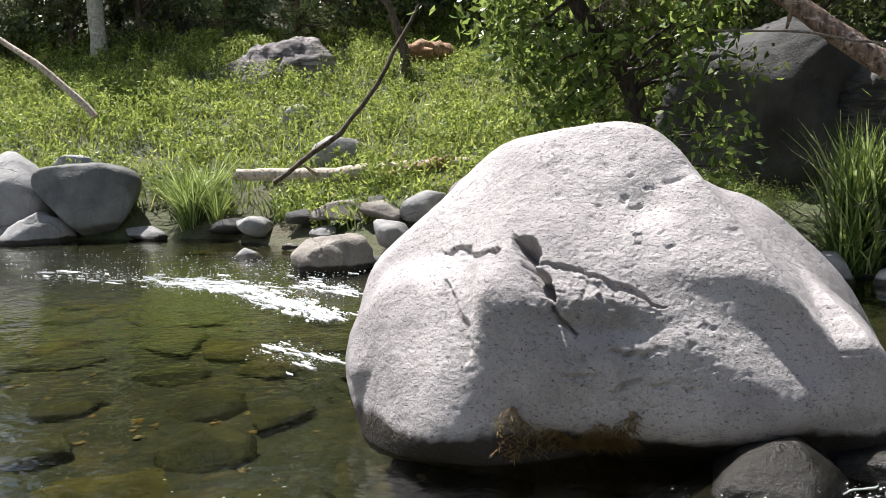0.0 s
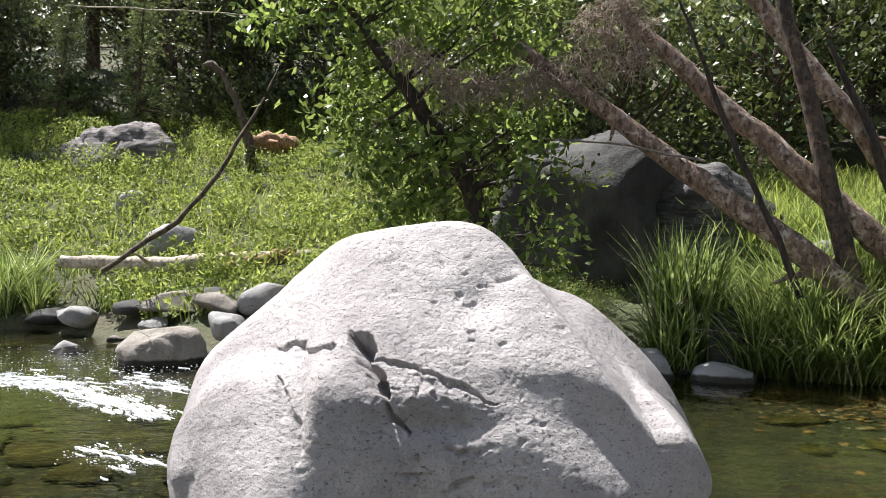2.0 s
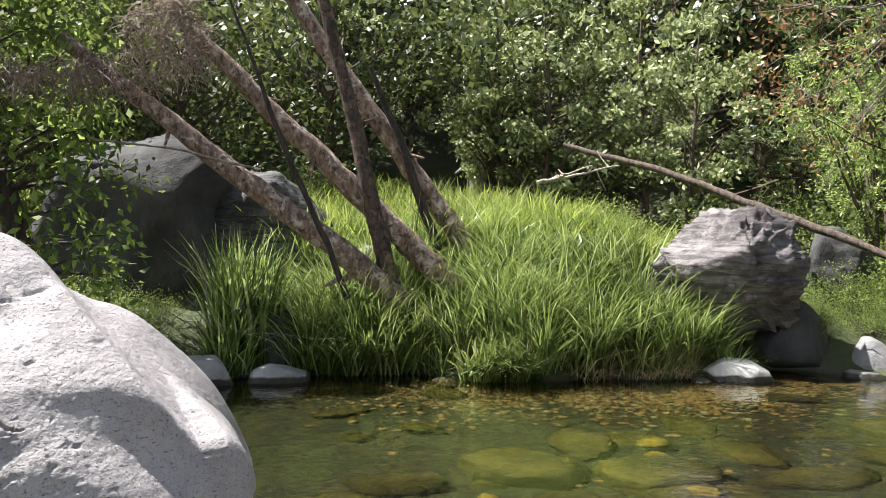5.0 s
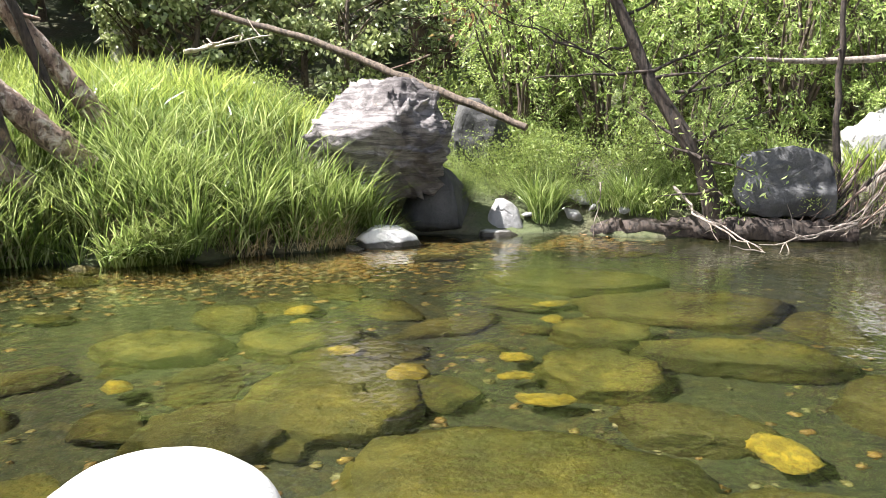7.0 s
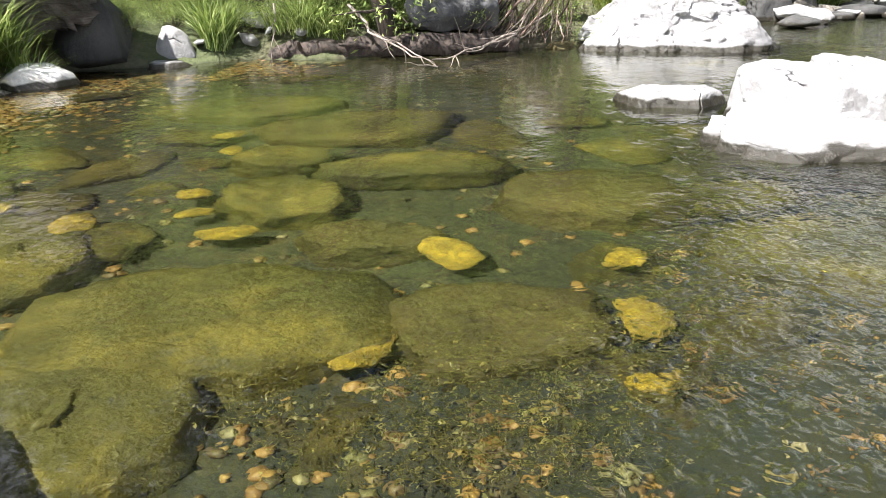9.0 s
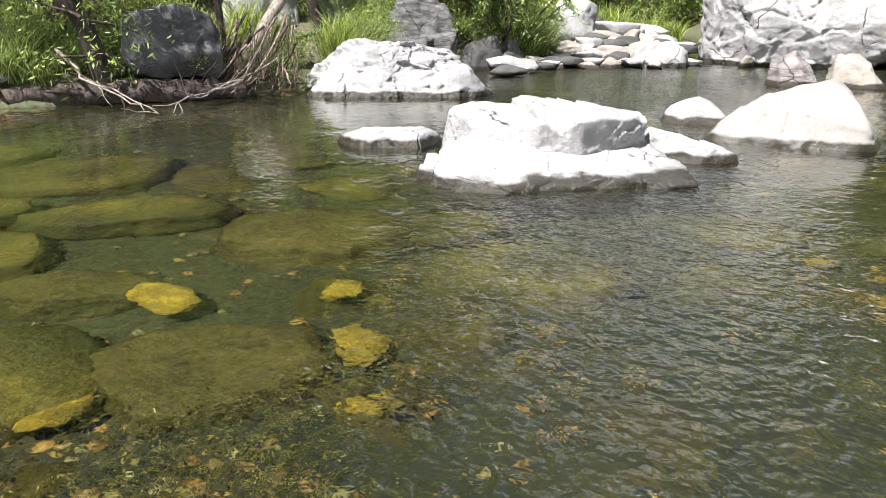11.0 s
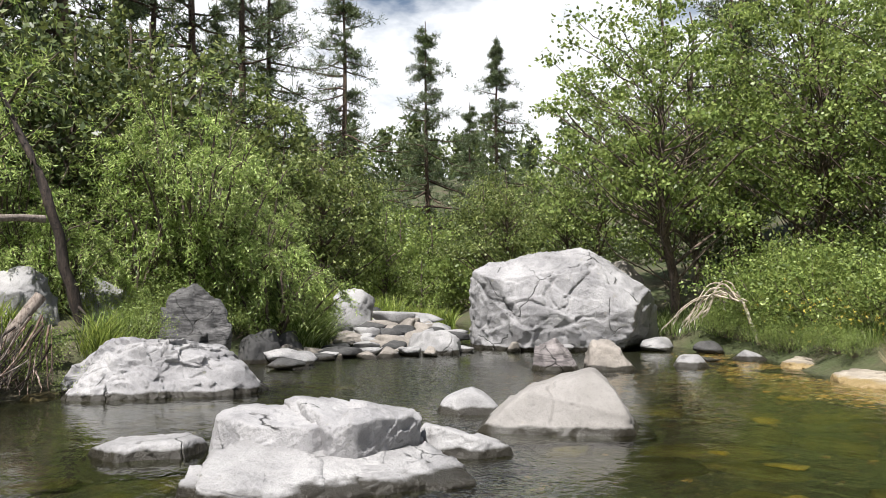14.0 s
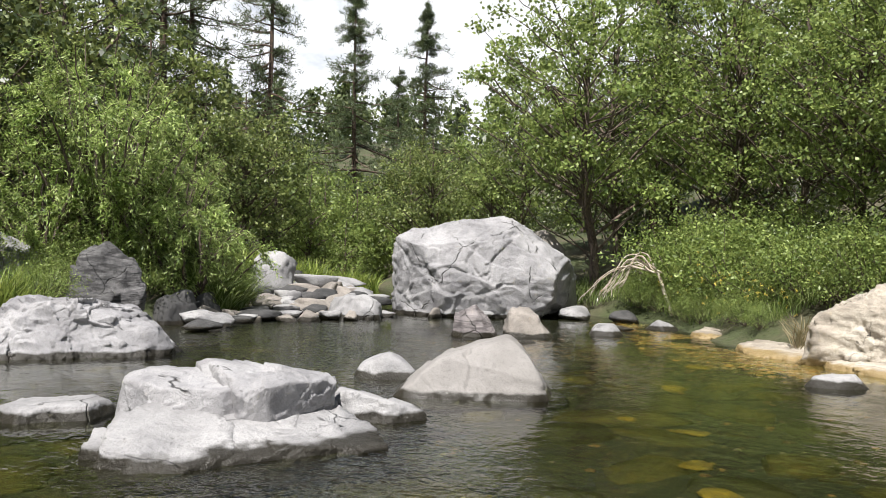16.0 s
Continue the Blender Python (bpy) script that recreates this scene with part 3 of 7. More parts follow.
def ground_z(x, y):
    s = shore_distance(x, y)
    near = (x < 1.6) & (y < 2.5) & (y > -12)
    land = 0.10 + 0.55 * (1 - np.exp(-np.maximum(s, 0) / 0.7)) + 0.21 * np.maximum(s - 0.5, 0)
    hill = np.maximum(s - 11, 0)
    land = np.minimum(land, 2.9) + 25 * (1 - np.exp(-hill * 0.42 / 25))
    rise = np.clip((4.6 - x) / 3.0, 0, 1) * np.clip((x + 30) / 10, 0, 1)       # the meadow climbs faster than the rest
    land = land + 0.13 * np.clip(y - 15, 0, 10) * rise * (s > 0)
    land = land + 0.65 * np.clip(x - 4.8, 0, 1) * np.clip((12.5 - x) / 2, 0, 1) * np.clip((s - 0.3) / 1.0, 0, 1) * np.clip((y - 6.5) / 1.5, 0, 1) * np.clip((18 - y) / 3, 0, 1)
    land = land + (0.10 * lumps(x, y, 1.3, 3) + 0.05 * lumps(x, y, 4.0, 4)) * np.clip(s, 0, 1)
    low = 0.04 + 0.10 * (1 - np.exp(-np.maximum(s, 0))) + 0.15 * np.maximum(s - 4, 0)
    land = np.where((x < 2) & (y < 4), np.minimum(low, land), land)
    bed = -0.03 - 0.60 * (1 - np.exp(np.minimum(s, 0) / 1.5)) + 0.05 * lumps(x, y, 2.2, 5)
    return np.where(s > 0, land, np.minimum(bed, -0.03))


def build_ground():
    k = np.linspace(-1, 1, 240)
    stretch = np.sinh(k * 5.2) / np.sinh(5.2)
    gx, gy = np.meshgrid(6 + stretch * 1500 + k * 18, 1 + stretch * 1500 + k * 18)
    z = ground_z(gx, gy)
    n = len(k)
    i = (np.arange(n - 1)[:, None] * n + np.arange(n - 1)[None]).ravel()
    mesh = Mesh()
    mesh.add(np.stack([gx, gy, z], -1), np.stack([i, i + 1, i + n + 1, i + n], -1))
    return tagged(new("ground", mesh.data("ground", SOIL)), "brown soil banks and gravel stream bed with litter", "ground", kind="structure")


def build_water():
    gx, gy = np.meshgrid(np.linspace(-90, 62, 40), np.linspace(-34, 32, 30))
    i = (np.arange(29)[:, None] * 40 + np.arange(39)[None]).ravel()
    mesh = Mesh()
    mesh.add(np.stack([gx, gy, np.zeros_like(gx)], -1), np.stack([i, i + 1, i + 41, i + 40], -1))
    ob = new("water", mesh.data("water", WATER))
    ob.visible_shadow = False
    return tagged(ob, "clear shallow green brown stream water with fine ripples", "water", kind="structure")


build_ground()
build_water()


def on_ground(x, y):
    return float(ground_z(np.array([x]), np.array([y]))[0])


# ---------------------------------------------------------------- the large boulder in the stream
def soft_body(pos, planes, round_):
    """How far each place lies outside a rounded many-sided body, given as planes: a normal and a point on each."""
    rows = np.array(planes, float)
    n = unit(rows[:, :3])
    far = (pos @ n.T - (n * rows[:, 3:]).sum(1)) / round_
    top = far.max(1)
    return round_ * (top + np.log(np.exp(far - top[:, None]).sum(1)))


def melt(a, b, k):
    """Joins two bodies; k is the width of the fillet between them."""
    h = np.clip(0.5 + 0.5 * (b - a) / k, 0, 1)
    return b + (a - b) * h - k * h * (1 - h)


def boulder_outside(p):
    """The large boulder as lobes: the fin, its right flank, the left lobe, the front lobe and the knob."""
    fin = soft_body(p, [(-0.68, 0, 0.73, -1.0, 0, 1.06), (-0.16, 0, 0.985, -0.3, 0, 1.385), (0.25, 0, 0.97, 0.08, 0, 1.45), (0.48, 0, 0.88, 0.24, 0, 1.38), (0.80, 0, 0.60, 0.50, 0, 1.06), (0.05, 0.70, 0.72, 0, 0.05, 1.38), (-0.45, 0.60, 0.66, -0.55, 0.25, 1.14),
                        (0, -0.8, 0.6, 0, -0.35, 1.36), (0, -1, 0, 0, -1.2, 0), (0, 0, -1, 0, 0, -1.0), (-1, 0, 0, -1.55, 0, 0), (-0.8, 0, -0.6, -1.30, 0, -0.30), (0, 1, 0, 0, 0.80, 0), (0, 0.7, -0.7, 0, 0.6, -0.3), (1, 0, 0, 1.2, 0, 0)], 0.032)
    flank = soft_body(p, [(0.69, 0, 0.72, 1.1, 0, 0.28), (0.25, 0.62, 0.74, 0.85, 0.26, 0.50), (-0.8, 0, 0.6, 0.55, 0, 0.9), (0, 1, 0, 0, 0.8, 0), (0, -1, 0, 0, -0.8, 0), (1, 0, 0, 1.5, 0, 0), (0, 0, -1, 0, 0, -1.0), (0.8, 0, -0.6, 1.3, 0, -0.4)], 0.06)
    left = soft_body(p, [(-0.98, 0.1, 0.15, -1.64, 0.5, 0.1), (-0.82, 0, 0.57, -1.44, 0.5, 0.43), (-0.2, 0.22, 0.95, -0.75, 0.6, 0.66), (-0.22, 0.79, 0.57, -0.8, 1.02, 0.25), (0.46, 0.82, 0.34, -0.64, 1.06, 0.1), (-0.68, 0.70, 0.22, -1.25, 0.85, 0.2), (0.88, 0.25, 0.40, -0.42, 0.8, 0.60),
                         (-0.80, 0, -0.60, -1.42, 0.6, -0.36), (-0.1, 0.76, -0.64, -0.6, 1.26, -0.28), (0, -1, 0, 0, -0.6, 0), (0, 0, -1, 0, 0, -1.0), (1, 0, 0, 0.3, 0, 0)], 0.055)
    front = soft_body(p, [(0.08, 0.33, 0.94, 0.1, 0.75, 0.60), (0.02, 0.97, 0.22, 0.1, 1.02, 0.25), (0.38, 0.66, 0.65, 0.82, 0.86, 0.24), (0.86, 0.3, 0.38, 1.2, 0.5, 0.22), (0.62, 0.26, 0.74, 0.95, 0.5, 0.52), (0, 0.62, -0.78, 0.2, 0.95, -0.24),
                          (0.6, 0.4, -0.7, 1.08, 0.6, -0.16), (-1, 0, 0, -0.75, 0, 0), (0, -1, 0, 0, -0.6, 0), (0, 0, -1, 0, 0, -1.0)], 0.05)
    knob = soft_body(p, [(0.64, 0.1, 0.76, 1.22, 0.5, 0.38), (0.96, 0.1, 0.27, 1.40, 0.5, 0.12), (0.35, 0.93, 0.12, 1.28, 0.84, 0.1), (0.5, 0.2, -0.85, 1.3, 0.5, -0.14), (-1, 0.25, 0, 1.10, 0.6, 0.2), (0, -1, 0, 0, 0.1, 0)], 0.035)
    back = soft_body(p, [(-0.9, 0.1, 0.4, -1.52, -0.1, 0.5), (-0.4, 0.3, 0.86, -1.2, -0.1, 0.78), (0, 1, 0.2, 0, 0.30, 0.4), (0, -1, 0, 0, -0.6, 0), (1, 0, 0, -1.0, 0, 0), (0, 0, -1, 0, 0, -1), (-0.8, 0, -0.6, -1.35, 0, -0.1)], 0.09)
    out = melt(fin, flank, 0.16)
    out = melt(out, front, 0.13)
    out = melt(out, left, 0.035)
    out = melt(out, back, 0.05)
    return melt(out, knob, 0.05)


def build_large_boulder():
    at, yaw = (0.94, 5.0, 0.31), 11
    d, faces = sphere(8)
    heart = np.array([0.0, 0.15, 0.05])
    reach, step = np.full(len(d), 2.5), 0.08
    hit = np.zeros(len(d), bool)
    while step > 0.004:                       # walks inwards from outside to the outermost face
        for _ in range(30):
            todo = np.flatnonzero(~hit & (reach > 0.3))
            if not len(todo):
                break
            inside = boulder_outside(heart + d[todo] * reach[todo, None]) < 0
            hit[todo[inside]] = True
            reach[todo[~inside]] -= step
        reach += step
        step *= 0.25
        reach -= step
        hit[:] = False
    inner, outer = reach - 0.004, reach + 0.012
    for _ in range(8):
        half = (inner + outer) / 2
        inside = boulder_outside(heart + d * half[:, None]) < 0
        inner, outer = np.where(inside, half, inner), np.where(inside, outer, half)
    p = heart + d * inner[:, None]

    def groove(p, pts, wide, deep):
        best = np.zeros(len(p))
        q = p[:, [0, 2]]
        for k, (a, b) in enumerate(zip(pts, pts[1:])):
            a, b = np.array(a), np.array(b)
            t = np.clip(((q - a) @ (b - a)) / ((b - a) @ (b - a)), 0, 1)
            w = wide * np.sin(np.pi * (0.06 + 0.88 * (k + t) / (len(pts) - 1)))         # it tapers out at both ends
            best = np.maximum(best, 1.2 - np.linalg.norm(q - a - t[:, None] * (b - a), axis=1) / w)
        return deep * np.clip(best, 0, 1) ** 0.7 * (p[:, 1] > 0.2)

    wobble, other = grain(p, 6.0, 21, 4) * 0.030, grain(p, 9.0, 22, 4) * 0.024
    q = p + np.stack([wobble, 0 * wobble, other], 1)
    cut = groove(q, [(-0.53, 0.79), (-0.48, 0.74), (-0.44, 0.70), (-0.41, 0.64)], 0.055, 0.15)
    cut = np.maximum(cut, groove(q, [(-0.42, 0.63), (-0.36, 0.57), (-0.31, 0.50)], 0.042, 0.15))
    cut = np.maximum(cut, groove(q, [(-0.34, 0.50), (-0.27, 0.40), (-0.21, 0.34)], 0.018, 0.06))
    cut = np.maximum(cut, groove(q, [(-0.42, 0.68), (-0.18, 0.63), (0.06, 0.55), (0.24, 0.47)], 0.013, 0.03))
    cut = np.maximum(cut, groove(q, [(-0.60, 0.73), (-0.75, 0.68), (-0.90, 0.70), (-1.05, 0.66)], 0.016, 0.035))
    cut = np.maximum(cut, groove(q, [(-0.92, 0.55), (-0.88, 0.45), (-0.80, 0.33), (-0.76, 0.18)], 0.05, 0.03))
    cut = np.maximum(cut, groove(q, [(0.55, 0.12), (0.70, 0.0), (0.80, -0.08)], 0.008, 0.012))
    front = p[:, 1] > 0
    for u, z, wide, high, deep in ((0.16, 0.98, 0.16, 0.10, 0.050), (0.30, 1.12, 0.10, 0.07, 0.035), (-0.05, 0.38, 0.30, 0.07, 0.05), (0.62, 0.56, 0.12, 0.08, 0.02), (-0.1, -0.02, 0.35, 0.12, 0.03), (-0.35, 1.02, 0.16, 0.14, 0.02)):
        cut = cut + deep * np.exp(-((p[:, 0] - u) / wide) ** 2 - ((p[:, 2] - z) / high) ** 2) * front
    flaked = np.exp(-((p[:, 0] + 0.12) / 0.22) ** 2 - ((p[:, 2] - 0.52) / 0.10) ** 2) * front
    slant = np.stack([p[:, 0] * 0.55 + p[:, 2] * 0.25, p[:, 1] * 0.6, p[:, 2] * 1.3 - p[:, 0] * 0.3], 1)
    g = grain(p, 1.1, 5, 4)
    fine = grain(p, 9.0, 8, 4)
    pits = np.clip(grain(slant, 15.0, 13, 3) - 0.42, 0, 0.5)
    tiny = grain(p, 32.0, 14, 3)
    worn = np.exp(-((p[:, 0] - 0.15) / 0.38) ** 2 - ((p[:, 2] - 1.0) / 0.22) ** 2) + 0.7 * np.exp(-((p[:, 0] + 0.0) / 0.6) ** 2 - ((p[:, 2] - 0.2) / 0.28) ** 2) + 0.12
    worn = worn * front
    p = p + d * (0.014 * g + 0.0035 * fine + 0.0022 * tiny - 0.085 * worn * pits - 0.010 * np.clip(tiny - 0.40, 0, 1) - cut + 0.014 * flaked * facets_of(p, 13.0, 3))[:, None]
    mesh = Mesh()
    mesh.add(to_world(p, at, yaw), faces)
    ob = new("large_boulder", mesh.data("large_boulder", HERO))
    ob.location = at
    return tagged(ob, "huge smooth pale lilac grey boulder standing in the stream", "boulder")


build_large_boulder()

# ---------------------------------------------------------------- boulders and stones
rock("boulder", "pale rounded boulder on the far bank", (-8.5, 15.2, 0.62), -28, [(-162, 0.50), (115, 0.95), (43, 0.85), (11, 0.75)], 1.6, 0.7, 0.7, seed=11, break_=0.03, break_scale=2)
rock("boulder", "grey overhanging boulder beside the sedge", (-6.95, 15.1, 0.65), -22, [(-136, 0.50), (168, 1.04), (96, 0.74), (72, 0.80), (3, 0.95), (-35, 0.66)], 1.93, 0.6, 0.7, SLATE, power=12, rough=0.04, level=5, seed=12, chips=10)
rock("boulder", "flat white boulder at the water's edge", (-7.72, 14.6, 0.15), -26, [(139, 0.42), (111, 0.32), (69, 0.36), (25, 0.56)], 1.38, 0.5, 0.5, seed=13, break_=0.03, break_scale=2.5)
rock("rock", "small pale rock in the riffle", (-3.19, 11.98, 0.03), -15, [(127, 0.13), (69, 0.09)], 0.49, 0.2, 0.2, level=3, seed=14)
rock("rock", "tan flat-topped rock beside the riffle", (-1.77, 10.9, 0.17), -8, [(-179, 0.53), (114, 0.31), (92, 0.25), (37, 0.47)], 1.07, 0.4, 0.45, TAN, seed=15, break_=0.03, break_scale=2.5)
rock("boulder", "weathered grey boulder on the meadow", (-5.15, 24.1, 3.6), -13, [(152, 1.55), (117, 1.10), (86, 1.25), (40, 1.75), (2, 1.95)], 3.9, 1.2, 1.4, STRIPED, seam=0.0, seam_scale=1.4, rough=0.09, level=5, seed=16, break_=0.1, break_scale=1.1)
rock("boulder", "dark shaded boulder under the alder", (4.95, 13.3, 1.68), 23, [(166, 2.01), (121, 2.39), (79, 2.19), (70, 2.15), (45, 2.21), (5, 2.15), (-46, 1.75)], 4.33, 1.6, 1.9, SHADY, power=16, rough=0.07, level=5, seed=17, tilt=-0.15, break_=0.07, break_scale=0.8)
rock("boulder", "dark streaked boulder behind the fallen trunks", (6.0, 12.1, 1.75), 27, [(160, 1.1), (112, 1.28), (72, 1.05), (52, 1.05), (20, 1.25)], 2.6, 1.0, 1.2, STRIPED_DARK, power=24, rough=0.05, level=5, seed=64, tilt=0.2, ledge=0.06, break_=0.06, break_scale=1.1)
rock("rock", "speckled pale rock at the water's edge", (4.14, 9.54, 0.12), 22, [(165, 0.42), (101, 0.22), (49, 0.24)], 0.95, 0.35, 0.35, level=4, seed=18)
rock("rock", "white rock half hidden behind the sedge", (6.85, 10.05, 1.52), 33, [(130, 0.2), (80, 0.18), (40, 0.24)], 0.6, 0.25, 0.25, level=4, seed=61)
rock("rock", "white flat rock in shallow water", (4.96, 9.17, 0.06), 28, [(161, 0.35), (103, 0.16), (74, 0.14), (-16, 0.38)], 0.80, 0.28, 0.25, level=4, seed=19)
rock("rock", "dark upright rock among the reeds", (5.34, 9.78, 0.36), 26, [(173, 0.31), (106, 0.51), (36, 0.36), (6, 0.31)], 0.66, 0.3, 0.3, SHADY, level=4, seed=20)
rock("boulder", "banded grey overhanging boulder above the inlet", (10.62, 6.3, 1.38), 57, [(160, 1.15), (118, 0.98), (82, 0.86), (55, 0.86), (25, 0.84), (-12, 0.84), (-40, 0.90), (-68, 1.06), (-110, 1.15), (-150, 1.0)], 2.0, 0.95, 0.9, BANDED, power=30, rough=0.035, extra=[(-0.30, 0.62, 0.72, 0.66), (0.30, 0.93, -0.12, 0.64), (0.10, 0.80, -0.60, 0.50), (0.70, 0.60, -0.35, 0.66), (-0.45, 0.55, -0.70, 0.72)], level=6, seed=21, tilt=0.1, chips=12, ledge=0.17, break_=0.05, break_scale=1.6)
rock("boulder", "dark rock under the banded boulder", (11.5, 5.95, 0.45), 60, [(152, 0.5), (44, 0.42), (10, 0.42)], 1.1, 0.4, 0.5, SHADY, level=4, seed=22)
rock("boulder", "pointed grey boulder behind the inlet", (13.4, 6.2, 1.2), 63, [(174, 0.52), (69, 0.74), (26, 0.62)], 1.25, 0.5, 0.5, SHADY, power=40, level=5, seed=23, break_=0.05, break_scale=2)
rock("rock", "white slab with a grass tuft", (9.88, 5.80, 0.03), 59, [(172, 0.54), (118, 0.30), (91, 0.22), (61, 0.22), (-36, 0.52)], 1.1, 0.36, 0.35, SMOOTH, power=40, level=4, seed=24)
rock("rock", "white rounded rock at the inlet", (11.82, 5.05, 0.22), 65, [(171, 0.27), (104, 0.29), (21, 0.25)], 0.62, 0.25, 0.25, level=3, seed=25)
rock("rock", "flat white rock in the inlet", (11.29, 4.95, 0.01), 65, [(116, 0.16), (87, 0.07)], 0.80, 0.18, 0.2, level=3, seed=26)
rock("boulder", "dappled boulder on the bank, darkened for leaf shade", (12.95, 1.25, 0.80), 81, [(175, 0.80), (100, 0.46), (75, 0.46), (0, 0.86), (-35, 0.75), (-90, 0.50), (-150, 0.7)], 1.7, 0.5, 0.6, DAPPLED, power=40, rough=0.05, level=5, seed=27, tilt=0.0, break_=0.04, break_scale=1.8)
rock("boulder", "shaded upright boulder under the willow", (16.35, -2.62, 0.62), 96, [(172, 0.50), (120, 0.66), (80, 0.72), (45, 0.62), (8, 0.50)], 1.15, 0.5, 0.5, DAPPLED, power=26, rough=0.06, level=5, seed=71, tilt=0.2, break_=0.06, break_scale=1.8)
rock("rock", "dark shaded wet stone under the drooping willow", (16.85, -4.05, 0.22), 96, [(165, 0.42), (115, 0.36), (75, 0.34), (20, 0.42)], 0.95, 0.4, 0.4, SHADY, power=12, level=4, seed=72, break_=0.03)
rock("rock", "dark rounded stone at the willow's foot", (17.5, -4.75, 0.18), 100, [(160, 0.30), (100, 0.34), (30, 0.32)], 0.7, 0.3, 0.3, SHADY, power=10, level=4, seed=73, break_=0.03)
rock("boulder", "broad white wrinkled boulder at the waterline", (13.29, -1.9, 0.22), 96, [(155, 1.19), (120, 0.70), (83, 0.44), (45, 0.86)], 2.89, 0.75, 0.75, CRACKED, rough=0.05, seam=0.045, seam_scale=1.9, level=7, seed=28, tilt=0.6, ledge=0.05, chips=14, break_=0.075, break_scale=1.5)
rock("rock", "long flat pale rock just above the water", (8.62, -1.36, 0.0), 95, [(168, 0.60), (120, 0.30), (90, 0.125), (60, 0.36), (15, 0.62)], 1.35, 0.28, 0.3, power=50, tilt=0.5, level=5, seed=29, break_=0.02, break_scale=2.5)
slab_rock("boulder", "pale blocky rock on the midstream ledge", [(7.9, -1.72), (7.32, -1.98), (7.02, -2.5), (7.12, -2.8), (8.2, -2.8), (8.35, -2.2), (8.1, -1.7)], (7.6, -2.3, 0.40, 0.03, 0.0), 0.25, CRACKED, break_=0.035, seed=30)
slab_rock("boulder", "pale split rock with a broken dark end in midstream", [(7.02, -2.5), (6.9, -2.72), (7.08, -3.15), (7.25, -3.42), (7.6, -3.5), (8.1, -3.2), (8.2, -2.5)], (7.5, -2.85, 0.46, 0.02, 0.10), 0.02, CRACKED, break_=0.045, seed=37)
slab_rock("boulder", "low sloping pale slab in midstream", [(6.70, -1.45), (6.37, -1.78), (6.33, -1.95), (6.46, -2.35), (6.95, -2.5), (7.55, -2.3), (7.55, -1.70)], (6.4, -1.9, 0.05, 0.21, 0.0), 0.3, GREY, seed=31)
slab_rock("boulder", "middle of the low pale slab in midstream", [(6.46, -2.0), (6.38, -2.69), (6.55, -2.87), (7.1, -3.05), (7.4, -2.3)], (6.42, -2.4, 0.04, 0.22, 0.0), 0.3, GREY, seed=57)
slab_rock("boulder", "thin jagged end of the midstream slab", [(6.45, -2.6), (6.37, -3.25), (6.38, -3.45), (6.75, -3.5), (7.25, -3.45), (7.2, -2.8)], (6.4, -3.0, 0.03, 0.17, 0.03), 0.3, GREY, break_=0.04, break_scale=3.2, seed=58)
slab_rock("rock", "thin edge of the slab breaking the surface", [(7.0, -1.42), (6.85, -1.55), (7.3, -1.75), (7.5, -1.55)], (7.1, -1.55, 0.07, 0.1, 0.0), 0.3, GREY, level=5, seed=62)
slab_rock("rock", "grey wedge rock beside the slab", [(7.42, -3.56), (7.2, -3.9), (7.18, -4.25), (7.5, -4.3), (7.85, -3.9), (7.8, -3.55)], (7.5, -3.7, 0.23, 0.0, 0.28), 0.35, GREY, level=5, seed=32)
rock("rock", "dark wet rock in the current beside the boulder", (1.42, 3.78, -0.01), 22, [(143, 0.24), (110, 0.19), (80, 0.22), (30, 0.40)], 0.8, 0.27, 0.3, WET, power=8, rough=0.05, level=4, seed=59)
rock("rock", "black wet rock under the splashing water", (2.05, 3.92, -0.06), 28, [(139, 0.25), (100, 0.22), (60, 0.27)], 0.8, 0.27, 0.3, WET, power=8, rough=0.05, level=4, seed=60)
rock("boulder", "smooth tan pyramid boulder in midstream", (8.35, -5.42, 0.18), 123, [(129, 0.36), (104, 0.29), (54, 0.56), (32, 0.63)], 1.85, 0.5, 0.5, SANDY, power=22, rough=0.025, level=6, seed=33, tilt=0.45, chips=5, break_=0.02, break_scale=1.6)
rock("rock", "small pale rock behind the pyramid boulder", (9.55, -5.05, 0.05), 117, [(150, 0.36), (112, 0.22), (62, 0.19), (25, 0.36)], 0.86, 0.28, 0.3, power=40, level=4, seed=34)
rock("rock", "grey rock with a flat face", (13.22, -8.47, 0.20), 122, [(168, 0.36), (107, 0.33), (30, 0.28)], 0.84, 0.35, 0.35, STRIPED, power=14, level=4, seed=35, break_=0.03, break_scale=3)
rock("rock", "brown angular rock in the pool", (12.88, -9.32, 0.20), 125, [(168, 0.41), (125, 0.39), (60, 0.31), (34, 0.31)], 0.95, 0.38, 0.38, TAN, power=14, level=4, seed=36, break_=0.03, break_scale=3)
rock("boulder", "huge pale cracked boulder across the stream", (17.6, -11.3, 0.86), 122, [(-179, 2.37), (141, 2.12), (101, 1.36), (66, 1.62), (47, 1.72), (9, 2.26), (-72, 1.4)], 4.77, 1.5, 1.6, CRACKED, power=40, rough=0.035, seam=0.06, seam_scale=1.15, level=7, seed=38, tilt=0.35, chips=16, break_=0.05, break_scale=1.2)
rock("boulder", "tan block leaning behind the huge boulder", (18.3, -13.7, 1.3), 126, [(162, 0.6), (92, 0.85), (17, 0.6)], 1.3, 0.6, 0.6, TAN, power=14, level=4, seed=39)
rock("boulder", "grey boulder on the stone bar", (17.23, -7.94, 0.20), 114, [(170, 0.58), (99, 0.27), (72, 0.38), (0, 0.62)], 1.24, 0.45, 0.45, level=4, seed=40, break_=0.05, break_scale=2.2)
